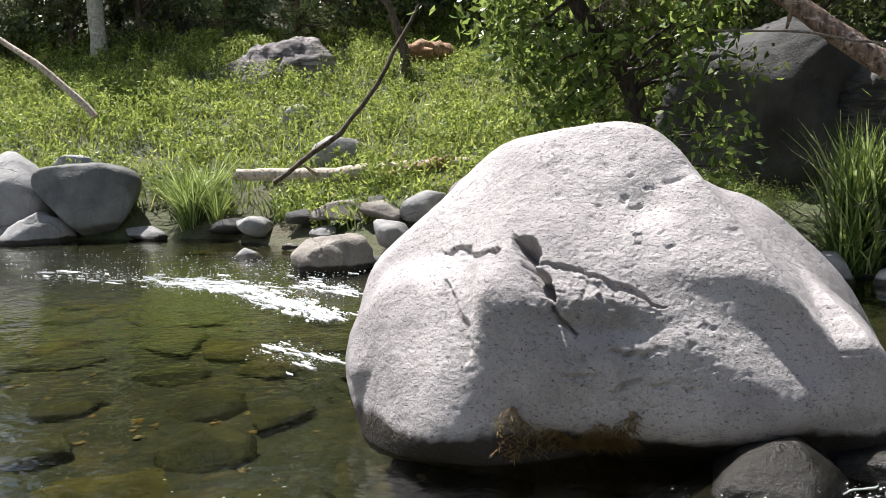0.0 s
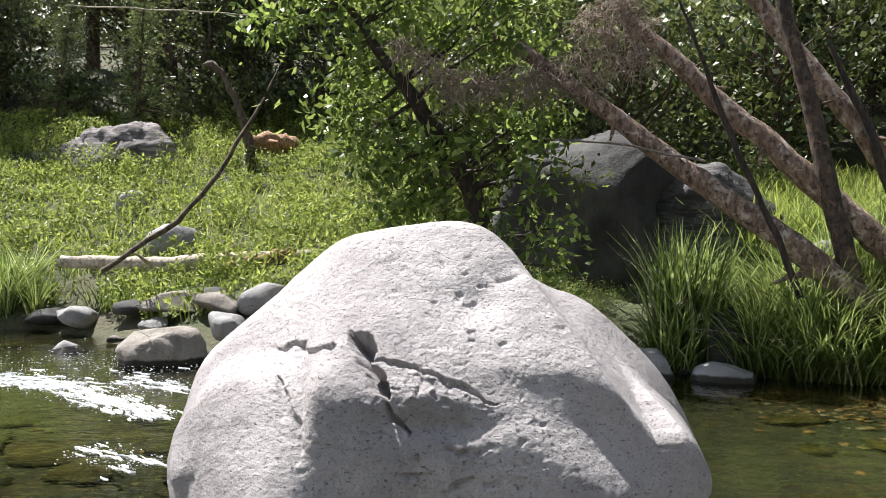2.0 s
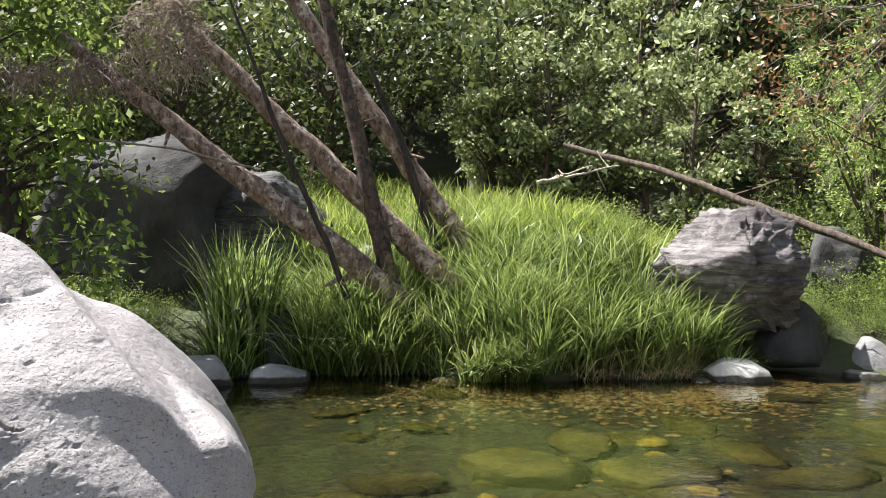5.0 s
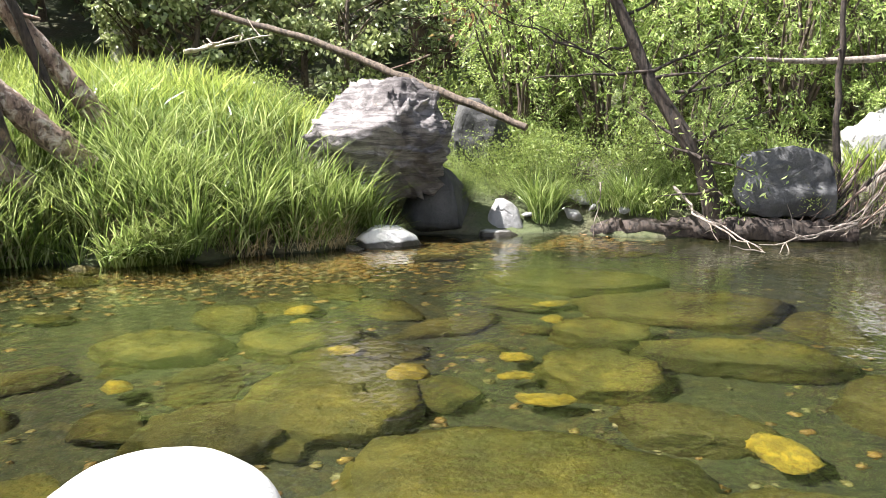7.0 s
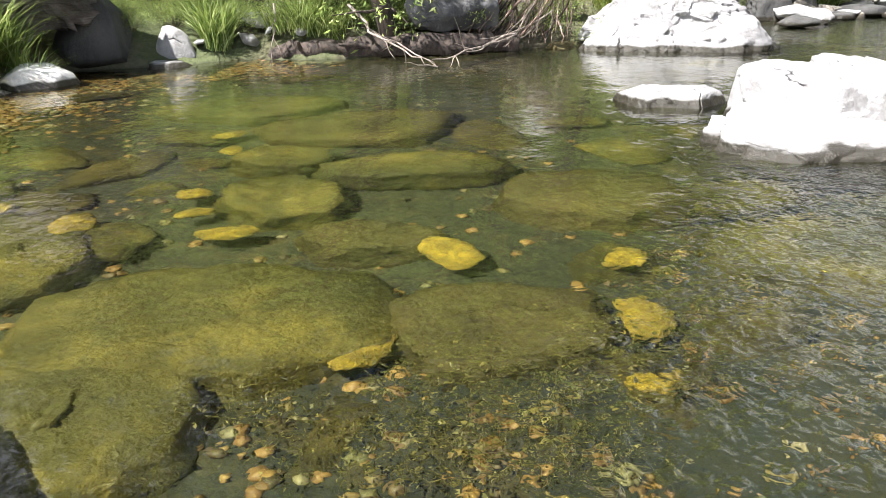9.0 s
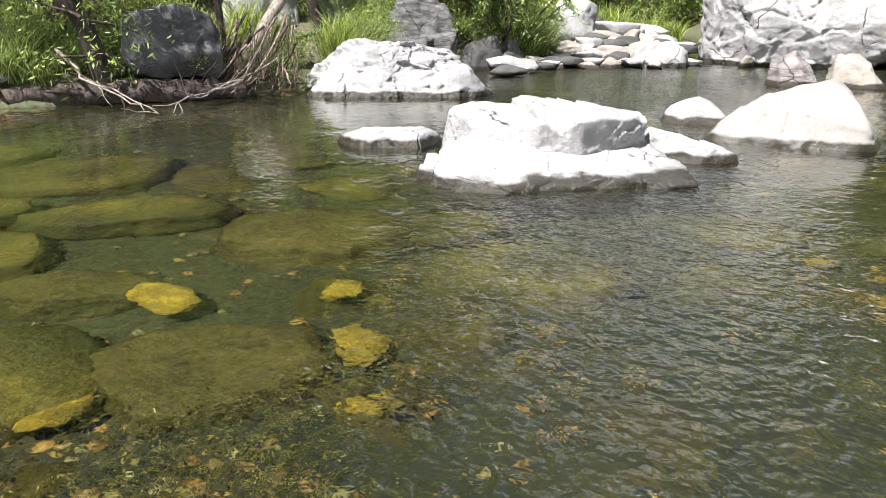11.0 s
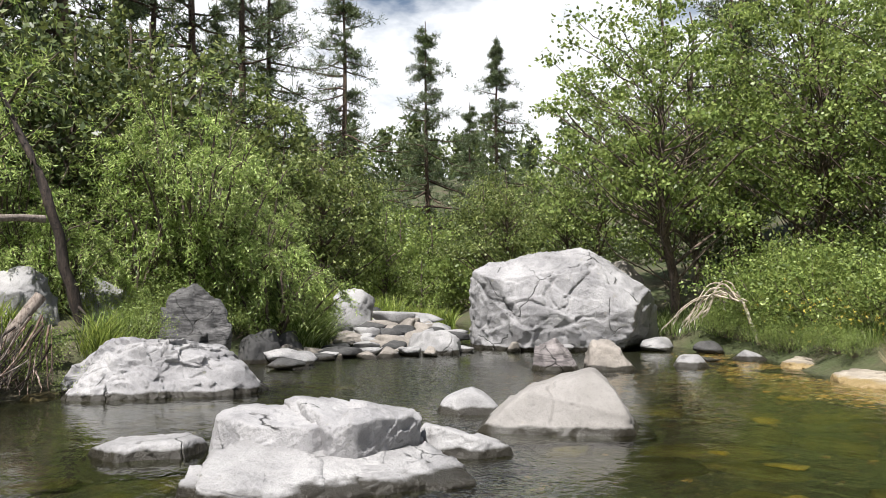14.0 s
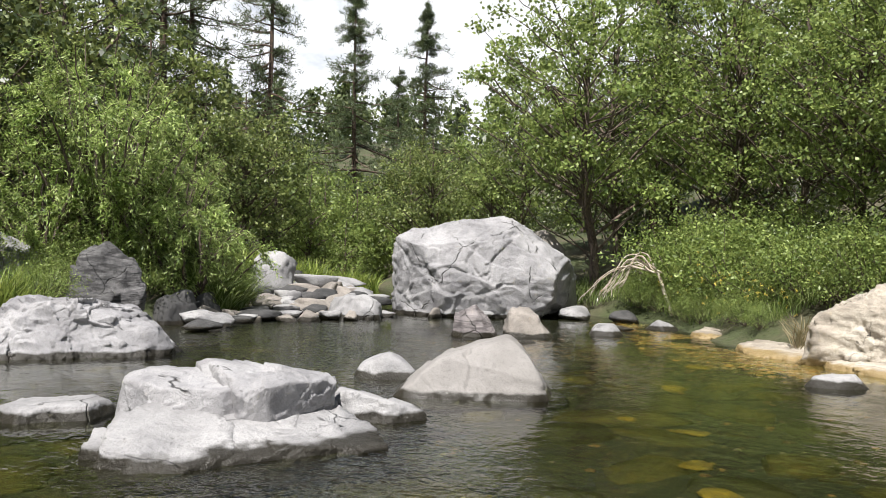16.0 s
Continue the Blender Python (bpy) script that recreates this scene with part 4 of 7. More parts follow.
rock("boulder", "pale rounded boulder above the brush", (15.6, 0.1, 1.15), 84, [(172, 0.62), (118, 0.60), (63, 0.60), (14, 0.55)], 1.3, 0.6, 0.6, level=5, seed=41, break_=0.05, break_scale=2)
rock("boulder", "sunlit grey boulder behind the brush", (17.0, -1.2, 1.0), 90, [(172, 0.63), (90, 0.80), (56, 0.58), (9, 0.60)], 1.3, 0.6, 0.6, level=5, seed=42, break_=0.05, break_scale=2)
rock("boulder", "grey upright boulder at the willow", (15.8, -2.7, 0.75), 97, [(177, 0.56), (117, 0.70), (50, 0.58), (8, 0.55)], 1.2, 0.45, 0.5, STRIPED_DARK, level=5, seed=43, break_=0.05, break_scale=2.4)
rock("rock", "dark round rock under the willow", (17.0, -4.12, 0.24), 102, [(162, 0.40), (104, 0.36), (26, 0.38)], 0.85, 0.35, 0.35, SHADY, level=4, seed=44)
rock("boulder", "white boulder beyond the stone bar", (23.0, -7.9, 0.85), 108, [(-176, 0.6), (132, 0.66), (59, 0.53), (-7, 0.59)], 1.24, 0.6, 0.6, level=4, seed=45, break_=0.05, break_scale=2)
rock("boulder", "cream layered rock on the near bank", (7.9, -12.1, 0.42), 150, [(150, 1.0), (118, 0.62), (95, 0.66), (60, 0.8), (11, 1.1)], 2.6, 0.75, 0.9, CREAM, rough=0.08, seam=0.04, seam_scale=1.8, level=6, seed=46, ledge=0.05, break_=0.05, break_scale=2.2)
slab_rock("boulder", "cream ledge sloping into the amber shallows", [(10.0, -11.5), (9.35, -10.95), (8.7, -11.1), (8.3, -11.5), (9.0, -12.4), (10.0, -12.5)], (9.2, -11.2, 0.07, 0.0, -0.14), 0.35, CREAM, 0.03, 0.035, 3.0, 40, 6, 47, 10)
slab_rock("rock", "low cream slab just under the cream boulder", [(8.3, -11.15), (7.7, -10.85), (7.0, -10.8), (7.0, -11.3), (8.1, -11.5)], (7.7, -11.0, 0.03, 0.0, -0.10), 0.35, CREAM, 0.03, 0.03, 3.0, 40, 5, 63, 10)
slab_rock("boulder", "cream broken ledge at the foot of the shrubs", [(11.9, -12.4), (11.4, -12.2), (10.7, -12.5), (10.5, -13.0), (11.3, -13.5), (12.2, -13.2)], (11.2, -12.5, 0.10, 0.0, -0.12), 0.3, CREAM, 0.04, 0.05, 2.6, 40, 6, 48, 12)
rock("rock", "flat grey rock level with the water", (6.95, -9.55, 0.0), 145, [(140, 0.30), (95, 0.13), (45, 0.30)], 0.90, 0.22, 0.25, level=3, seed=49)
rock("rock", "whitish smooth rock in the pool", (12.5, -10.9, 0.06), 131, [(150, 0.29), (91, 0.14), (38, 0.26)], 0.72, 0.25, 0.25, level=3, seed=50)
rock("rock", "dark flat rock in the pool", (12.97, -12.73, 0.05), 135, [(122, 0.18), (72, 0.13)], 0.77, 0.25, 0.25, level=3, seed=51)
rock("boulder", "white smooth rounded rock close to the path", (2.32, 1.84, 0.035), 44, [(180, 0.58), (120, 0.42), (90, 0.345), (60, 0.37), (25, 0.43), (0, 0.46), (-35, 0.40)], 1.0, 0.34, 0.5, material=SMOOTH, power=9, rough=0.02, level=5, seed=52, chips=0)
rock("rock", "white rounded rock at the near shore", (2.05, -2.55, 0.02), 150, [(120, 0.3), (90, 0.22), (60, 0.3)], 0.7, 0.25, 0.3, SMOOTH, power=6, level=4, seed=53)


# ---------------------------------------------------------------- smaller stones: shared shapes, each stone a thing of its own
def stone_mesh(name, material, seed, level=3, flat=0.50, least=0.52):
    r = np.random.default_rng(seed)
    planes = np.column_stack([unit(r.normal(size=(12, 3))), r.uniform(0.75, 1.05, 12)])
    d, faces = sphere(level)
    p = d * radius(d, np.vstack([planes, np.column_stack([np.vstack([np.eye(3), -np.eye(3)]), np.full(6, 1.0)])]), 22)[:, None]
    p = chip(p, 16, seed, least, 0.93)
    p = p * (1 + 0.07 * grain(p, 1.6, seed))[:, None] * np.array([1, 0.8, flat])
    mesh = Mesh()
    mesh.add(p, faces)
    return mesh.data(name, material)


def stone(name, data, label, at, size, spin, tip=0.0, group=""):
    ob = new(name, data)
    ob.matrix_basis = pose(*at, tip, tip * 0.6, spin) @ Matrix.Diagonal((size * (1.1 + 0.25 * math.sin(spin)), size, size * (0.85 + 0.2 * math.cos(spin * 1.7)), 1))
    return tagged(ob, label, "stone", group)


pale_shapes = [stone_mesh("pale_stone", GREY, 60 + i) for i in range(4)]
tan_shapes = [stone_mesh("tan_stone", TAN, 70 + i) for i in range(3)]
dark_shapes = [stone_mesh("dark_stone", SHADY, 75 + i) for i in range(2)]
green_shapes = [stone_mesh("green_bed_stone", BED_GREEN, 80 + i, flat=0.42) for i in range(4)]
murky_shapes = [stone_mesh("dark_bed_stone", BED_DARK, 86 + i, flat=0.42) for i in range(3)]
brown_shapes = [stone_mesh("brown_bed_stone", BED_BROWN, 90 + i, flat=0.45) for i in range(3)]
yellow_shapes = [stone_mesh("yellow_bed_stone", BED_YELLOW, 95 + i, flat=0.5, least=0.82) for i in range(2)]

r = random.Random(4)
# cobbles on the far bank between the drift log and the riffle
for x, y, size, shapes in ((-1.2, 12.6, 0.42, tan_shapes), (-0.6, 12.5, 0.40, pale_shapes), (-1.9, 13.0, 0.45, tan_shapes), (-2.6, 13.6, 0.38, dark_shapes), (-1.0, 11.7, 0.36, pale_shapes),
                           (-0.3, 11.8, 0.34, tan_shapes), (-1.6, 12.1, 0.20, tan_shapes), (-2.2, 12.7, 0.22, pale_shapes), (-0.9, 11.0, 0.30, dark_shapes), (-0.5, 10.6, 0.28, dark_shapes),
                           (-3.7, 14.3, 0.42, pale_shapes), (-4.2, 14.5, 0.35, dark_shapes), (-1.4, 13.2, 0.30, dark_shapes), (-5.9, 14.75, 0.32, pale_shapes), (0.1, 12.6, 0.4, tan_shapes),
                           (-0.1, 10.2, 0.45, pale_shapes), (0.6, 11.2, 0.4, tan_shapes), (-2.8, 12.9, 0.18, tan_shapes), (-1.1, 12.2, 0.16, pale_shapes), (-1.7, 11.6, 0.17, tan_shapes)):
    stone("cobble", r.choice(shapes), "water-worn cobble on the far bank", (x, y, max(on_ground(x, y), 0.0) + size * 0.34), size * 1.25, r.uniform(0, 360), r.uniform(-15, 15), "cobbles by the drift log")
# stones along the sedge bank
for x, y, size in ((4.55, 9.75, 0.16), (4.7, 9.6, 0.13), (5.3, 9.45, 0.12), (5.6, 9.35, 0.15), (5.9, 9.3, 0.12), (6.2, 9.2, 0.14), (6.5, 9.05, 0.10), (9.6, 5.75, 0.10), (9.2, 6.0, 0.14),
                   (12.0, 4.7, 0.14), (11.9, 4.9, 0.12), (12.3, 4.1, 0.20), (12.35, 3.8, 0.15), (12.2, 3.3, 0.13), (12.7, 4.1, 0.35), (12.9, 3.7, 0.3)):
    stone("bank_stone", r.choice(pale_shapes + tan_shapes), "small pale stone at the foot of the bank", (x, y, max(on_ground(x, y), -0.02) + size * 0.3), size, r.uniform(0, 360), r.uniform(-10, 10), "stones along the bank")
# the stone bar across the stream
for k in range(150):
    t, side = r.random(), r.uniform(-1, 1)
    x, y = 16.6 + t * 9.5, -6.3 - t * 3.4 + side * (1.7 - 0.6 * t) - 0.6
    size = r.choice((0.12, 0.16, 0.2, 0.26, 0.34, 0.45)) * (1 + 0.4 * t)
    stone("bar_stone", r.choice(pale_shapes + tan_shapes + tan_shapes + dark_shapes), "grey stone on the bar across the stream", (x, y, size * 0.12 + 0.22 * t), size, r.uniform(0, 360), r.uniform(-20, 20), "stones on the bar")
for x, y, size, z in ((14.6, -8.1, 0.5, -0.16), (14.0, -7.7, 0.4, -0.13), (16.8, -9.6, 0.34, 0.05), (16.4, -10.6, 0.42, 0.05), (15.9, -11.6, 0.38, 0.05), (11.9, -8.7, 0.22, -0.02), (13.2, -11.9, 0.3, -0.02),
                      (15.6, -12.6, 0.5, 0.1), (14.6, -13.2, 0.4, 0.1), (17.6, -4.9, 0.36, 0.1), (17.9, -5.2, 0.3, 0.08), (17.3, -4.6, 0.42, 0.15), (16.6, -6.2, 0.3, 0.05), (24.5, -9.6, 0.7, 0.4), (22.6, -9.4, 0.6, 0.3), (21.0, -8.6, 0.5, 0.2),
                      (15.9, -4.6, 0.42, 0.10), (16.4, -4.3, 0.5, 0.15), (15.4, -4.2, 0.36, 0.10), (17.3, -5.3, 0.34, 0.06), (18.0, -5.9, 0.4, 0.1), (17.6, -6.5, 0.36, 0.05), (16.7, -6.7, 0.4, 0.03), (19.1, -8.2, 0.6, 0.15), (21.8, -6.9, 0.6, 0.3), (22.4, -8.2, 0.55, 0.3), (26.0, -9.4, 0.9, 0.5), (25.4, -10.8, 0.8, 0.4), (20.2, -7.4, 0.5, 0.2), (18.6, -7.2, 0.45, 0.1)):
    stone("pool_stone", r.choice(pale_shapes + tan_shapes + dark_shapes), "water-worn stone lying in the pool", (x, y, z), size, r.uniform(0, 360), r.uniform(-6, 6), "stones in the pool")

# stream bed
for x, y, size in ((5.13, 2.64, 0.21), (5.05, 1.62, 0.16), (5.78, 2.16, 0.16), (5.38, 3.38, 0.16), (6.30, 4.50, 0.20), (4.86, 0.23, 0.21), (4.83, -0.72, 0.15), (3.73, 0.46, 0.17), (4.17, 0.40, 0.055), (7.52, 2.56, 0.15), (3.58, -0.73, 0.10),
                   (4.14, -0.76, 0.18), (4.89, -3.55, 0.15), (4.55, -3.70, 0.09), (4.20, -3.55, 0.20), (3.58, -3.74, 0.21), (4.67, -5.22, 0.24), (5.32, -5.65, 0.20), (6.16, -6.45, 0.20), (6.85, -6.3, 0.16), (4.01, 4.18, 0.14), (5.92, 4.21, 0.15),
                   (4.94, 3.03, 0.15), (6.99, 2.35, 0.14), (5.43, 1.99, 0.12), (9.06, -9.58, 0.3), (7.9, -8.0, 0.26)):
    stone("yellow_stone", r.choice(yellow_shapes), "bright ochre yellow stone on the stream bed", (x, y, -0.37 if y > -2 else -0.45), size * (0.9 if y > -2 else 0.75), r.uniform(0, 360), r.uniform(-10, 10), "yellow bed stones")


# the large slabs that show through the clear shallows
def bed_slab(x, y, across, deep, turn, top, material, seed):
    """A broad worn slab on the bed: an uneven outline of its own and a nearly flat top."""
    g = random.Random(seed)
    spin, plan = radians(turn), []
    for k in range(9):
        a = 2 * math.pi * (k + g.uniform(-0.3, 0.3)) / 9
        grow = g.uniform(0.90, 1.26)
        u, v = math.cos(a) * across * grow, math.sin(a) * deep * grow
        plan.append((x + u * math.cos(spin) - v * math.sin(spin), y + u * math.sin(spin) + v * math.cos(spin)))
    ob = slab_rock("bed_slab", "large algae-green slab under the clear water", plan, (x, y, top, g.uniform(-0.05, 0.05), g.uniform(-0.05, 0.05)), 0.22, material, 0.03, 0.028, 1.8, 30, 5, seed, 10, top - 0.10, 0.25)
    return tagged(ob, category="stone", group="large slabs on the bed")


LARGE_SLABS = ((4.0, 1.25, 0.95, 0.60, -76, -0.27, BED_GREEN), (4.54, 2.85, 0.52, 0.66, -80, -0.30, BED_GREEN), (3.05, 1.55, 0.56, 0.58, -80, -0.28, BED_GREEN), (4.05, -0.06, 0.48, 0.46, -82, -0.33, BED_BROWN), (5.76, 1.50, 0.42, 0.46, -80, -0.30, BED_GREEN),
               (6.6, 0.75, 0.66, 0.36, -80, -0.28, BED_GREEN), (6.75, 1.86, 0.42, 0.33, -80, -0.28, BED_GREEN), (5.6, 3.9, 0.45, 0.46, -80, -0.32, BED_GREEN), (5.95, -0.55, 0.60, 0.52, -85, -0.30, BED_BROWN), (7.9, 1.5, 0.95, 0.62, -75, -0.30, BED_BROWN),
               (3.78, 3.08, 0.42, 0.40, -69, -0.33, BED_BROWN), (4.9, 4.74, 0.50, 0.46, -71, -0.33, BED_GREEN), (5.1, 0.75, 0.42, 0.25, -80, -0.33, BED_BROWN), (8.8, 2.9, 0.85, 0.62, -80, -0.30, BED_GREEN), (5.1, -1.75, 0.62, 0.50, -90, -0.34, BED_GREEN))
for k, row in enumerate(LARGE_SLABS):
    bed_slab(*row, 300 + k)


def slab_field(x0, x1, y0, y1, step, seed, shapes=green_shapes + brown_shapes):
    """Broken flat slabs that lie close together on the bed, with dark gaps between them."""
    g = random.Random(seed)
    for i in range(int((x1 - x0) / step)):
        for j in range(int((y1 - y0) / step)):
            x, y = x0 + (i + 0.5 * (j % 2) + g.uniform(-0.28, 0.28)) * step, y0 + (j + g.uniform(-0.28, 0.28)) * step
            if float(shore_distance(np.array([x]), np.array([y]))[0]) > -0.7 or (x - 1) ** 2 + (y - 5) ** 2 < 4.2:
                continue
            if any((x - row[0]) ** 2 + (y - row[1]) ** 2 < (0.75 * row[2] + 0.35 * step) ** 2 for row in LARGE_SLABS):
                continue
            size = step * g.uniform(0.38, 0.66)
            stone("flat_bed_stone", g.choice(shapes), "broken algae-brown slab on the stream bed", (x, y, -0.40 - 0.30 * size + g.uniform(-0.06, 0.05)), size, g.uniform(0, 360), g.uniform(-7, 7), "flat stones on the bed")


slab_field(2.4, 9.5, -1.6, 6.0, 0.92, 5)
slab_field(-6.0, 0.2, 2.4, 9.4, 0.80, 6, murky_shapes + murky_shapes + brown_shapes + green_shapes[:2])
slab_field(3.0, 12.0, -10.5, -1.6, 1.05, 7, murky_shapes + green_shapes)
placed = 0
while placed < 150:
    x, y = r.uniform(-8, 14), r.uniform(-12, 13)
    s = float(shore_distance(np.array([x]), np.array([y]))[0])
    if s > -0.15:
        continue
    size = r.choice((0.08, 0.12, 0.18, 0.26, 0.34, 0.44))
    stone("bed_stone", r.choice(green_shapes + brown_shapes), "rounded algae-brown stone under the water", (x, y, on_ground(x, y) + size * 0.12), size, r.uniform(0, 360), r.uniform(-10, 10), "stones on the bed")
    placed += 1


def gravel(name, label, material, spots, count, small, large, seed):
    """Loose gravel strewn thickly over a few patches, in one mesh."""
    g = np.random.default_rng(seed)
    d, faces = sphere(1)
    mesh = Mesh()
    pick = g.integers(0, len(spots), count)
    c = np.array(spots, float)[pick]
    x = c[:, 0] + g.normal(size=count) * c[:, 2]
    y = c[:, 1] + g.normal(size=count) * c[:, 3]
    z = ground_z(x, y)
    under = z < -0.01                      # only where the water covers it
    x, y, z, count = x[under], y[under], z[under], int(under.sum())
    size = g.uniform(small, large, count)
    spin = g.uniform(0, 6.3, count)
    flat = d[None] * np.stack([size * g.uniform(0.8, 1.3, count), size, size * 0.5], 1)[:, None]
    v = np.stack([flat[..., 0] * np.cos(spin)[:, None] - flat[..., 1] * np.sin(spin)[:, None], flat[..., 0] * np.sin(spin)[:, None] + flat[..., 1] * np.cos(spin)[:, None], flat[..., 2]], -1)
    v = v + np.stack([x, y, z + size * 0.2], 1)[:, None]
    mesh.add(v, (faces[None] + (np.arange(count) * len(d))[:, None, None]).reshape(-1, 3))
    return tagged(new(name, mesh.data(name, material)), label, "gravel", kind="stuff")


def gravel_material(name="mixed_gravel", k=1.0):
    n = Nodes(name)
    rnd = n.add("NewGeometry").outputs["Random Per Island"]
    col = n.ramp(rnd, (0.0, (0.08 * k, 0.06 * k, 0.03 * k)), (0.35, (0.26 * k, 0.14 * k, 0.05 * k)), (0.6, (0.38 * k, 0.22 * k, 0.07 * k)), (0.8, (0.15 * k, 0.14 * k, 0.06 * k)), (1.0, (0.36 * k, 0.30 * k, 0.20 * k)))
    bs = n.add("BsdfPrincipled", Base_Color=col, Roughness=0.6)
    return n.finish(bs.outputs[0])


GRAVEL = gravel_material("amber_brown_gravel", 0.62)
gravel("shore_gravel", "amber and brown pebbles in the shallows", GRAVEL, [(6.6, 7.6, 0.8, 0.6), (7.4, 6.9, 0.8, 0.6), (8.2, 6.2, 0.8, 0.5), (9.0, 5.5, 0.8, 0.6), (9.6, 5.4, 0.8, 0.4), (10.8, 5.3, 0.5, 0.5), (6.0, 8.6, 0.6, 0.4), (11.4, 4.0, 0.5, 0.6), (11.6, -8.9, 1.5, 1.0), (9.8, -10.6, 0.5, 0.4)], 12500, 0.015, 0.065, 1)
gravel("yellow_gravel", "amber yellow sand and pebbles in the shallows", gravel_material("amber_gravel", 1.5), [(11.5, -11.6, 0.6, 0.4), (12.6, -12.2, 0.6, 0.4), (10.3, -11.3, 0.7, 0.4), (9.0, -10.7, 0.6, 0.4), (8.0, -10.6, 0.5, 0.3), (13.6, -12.6, 0.5, 0.3)], 4200, 0.02, 0.07, 3)
gravel("bed_gravel", "olive and brown pebbles on the stream bed", gravel_material("olive_gravel", 0.55), [(4.5, 1.5, 1.6, 1.6), (7.0, 3.0, 1.8, 1.5), (-2.5, 6.0, 1.5, 2.0), (5.0, -3.0, 1.8, 2.0), (8.0, -8.0, 2.0, 1.5), (-2.0, 11.5, 1.0, 0.7), (3.2, 0.6, 0.7, 1.2), (3.55, 1.4, 0.07, 0.12)], 2700, 0.015, 0.05, 2)


def build_white_water():
    """Foam where the stream drops over the stones: strings and sheets drawn out along the current, with loose drops,
    and white drops that stand in for sun glints.
    """
    g = np.random.default_rng(71)
    mesh = Mesh()
    d, faces = sphere(1)
    # a run: from, to, half width, strings, drops
    runs = (((-5.6, 10.7), (-3.2, 9.75), 0.28, 26, 420), ((-3.6, 9.85), (-2.3, 9.15), 0.24, 95, 420), ((-2.6, 9.35), (-1.75, 8.2), 0.17, 120, 420), ((-1.95, 8.5), (-1.2, 7.5), 0.13, 110, 380), ((-2.0, 9.6), (-1.1, 8.8), 0.22, 36, 240),
            ((-1.6, 6.5), (-1.0, 5.9), 0.12, 18, 150), ((-3.4, 11.4), (-1.4, 9.9), 0.45, 6, 260), ((-7.5, 12.4), (-3.0, 11.0), 0.6, 0, 260), ((-1.9, 3.0), (-0.7, 3.4), 0.35, 0, 110), ((1.75, 3.5), (2.5, 3.85), 0.10, 8, 200), ((0.9, 3.45), (1.6, 3.45), 0.08, 2, 90))
    for a, b, wide, strings, drops in runs:
        a, b = np.array(a), np.array(b)
        along = unit(b - a)
        across = np.array([-along[1], along[0]])
        for k in range(strings):
            ln, w = g.uniform(0.06, 0.30), g.choice([0.003, 0.005, 0.008, 0.014]) * g.uniform(0.6, 1.2)
            mid = a + (b - a) * g.random() + across * g.normal() * wide * 0.8
            u = np.linspace(-0.5, 0.5, 9)
            sway = np.cumsum(g.normal(size=9)) * ln * 0.035
            c = mid + along * (u * ln)[:, None] + across * sway[:, None]
            half = w * np.sqrt(np.maximum(1 - (2 * u) ** 2, 0.02)) * g.uniform(0.8, 1.2, 9)
            lift = 0.003 + 0.009 * g.random() + 0.002 * np.abs(g.normal(size=9))
            rows = np.stack([np.column_stack([c + across * half[:, None], np.full(9, -0.01)]), np.column_stack([c + across * half[:, None] * 0.4, lift]), np.column_stack([c - across * half[:, None] * 0.4, lift * 0.9]), np.column_stack([c - across * half[:, None], np.full(9, -0.01)])], 1)
            i = (np.arange(8)[:, None] * 4 + np.arange(3)[None]).ravel()
            mesh.add(rows, np.stack([i, i + 1, i + 5, i + 4], -1))
        t = g.random(drops)
        c = a + (b - a) * t[:, None] + across * (g.normal(size=drops) * wide)[:, None]
        size = g.choice([0.003, 0.004, 0.006, 0.008], drops) * (0.5 if a[1] < 5 else 1.0)
        for k in range(drops):
            s3 = np.array([size[k] * g.uniform(1.2, 3.0), size[k], size[k] * g.uniform(0.4, 0.9)])
            v = d * s3
            v = np.stack([v[:, 0] * along[0] - v[:, 1] * along[1], v[:, 0] * along[1] + v[:, 1] * along[0], v[:, 2]], 1)
            mesh.add(v + np.array([c[k, 0], c[k, 1], 0.004 + abs(g.normal()) * 0.012]), faces)
    return tagged(new("white_water", mesh.data("white_water", FOAM)), "white foaming riffle and sun glints in the stream", "foam", kind="stuff")


build_white_water()

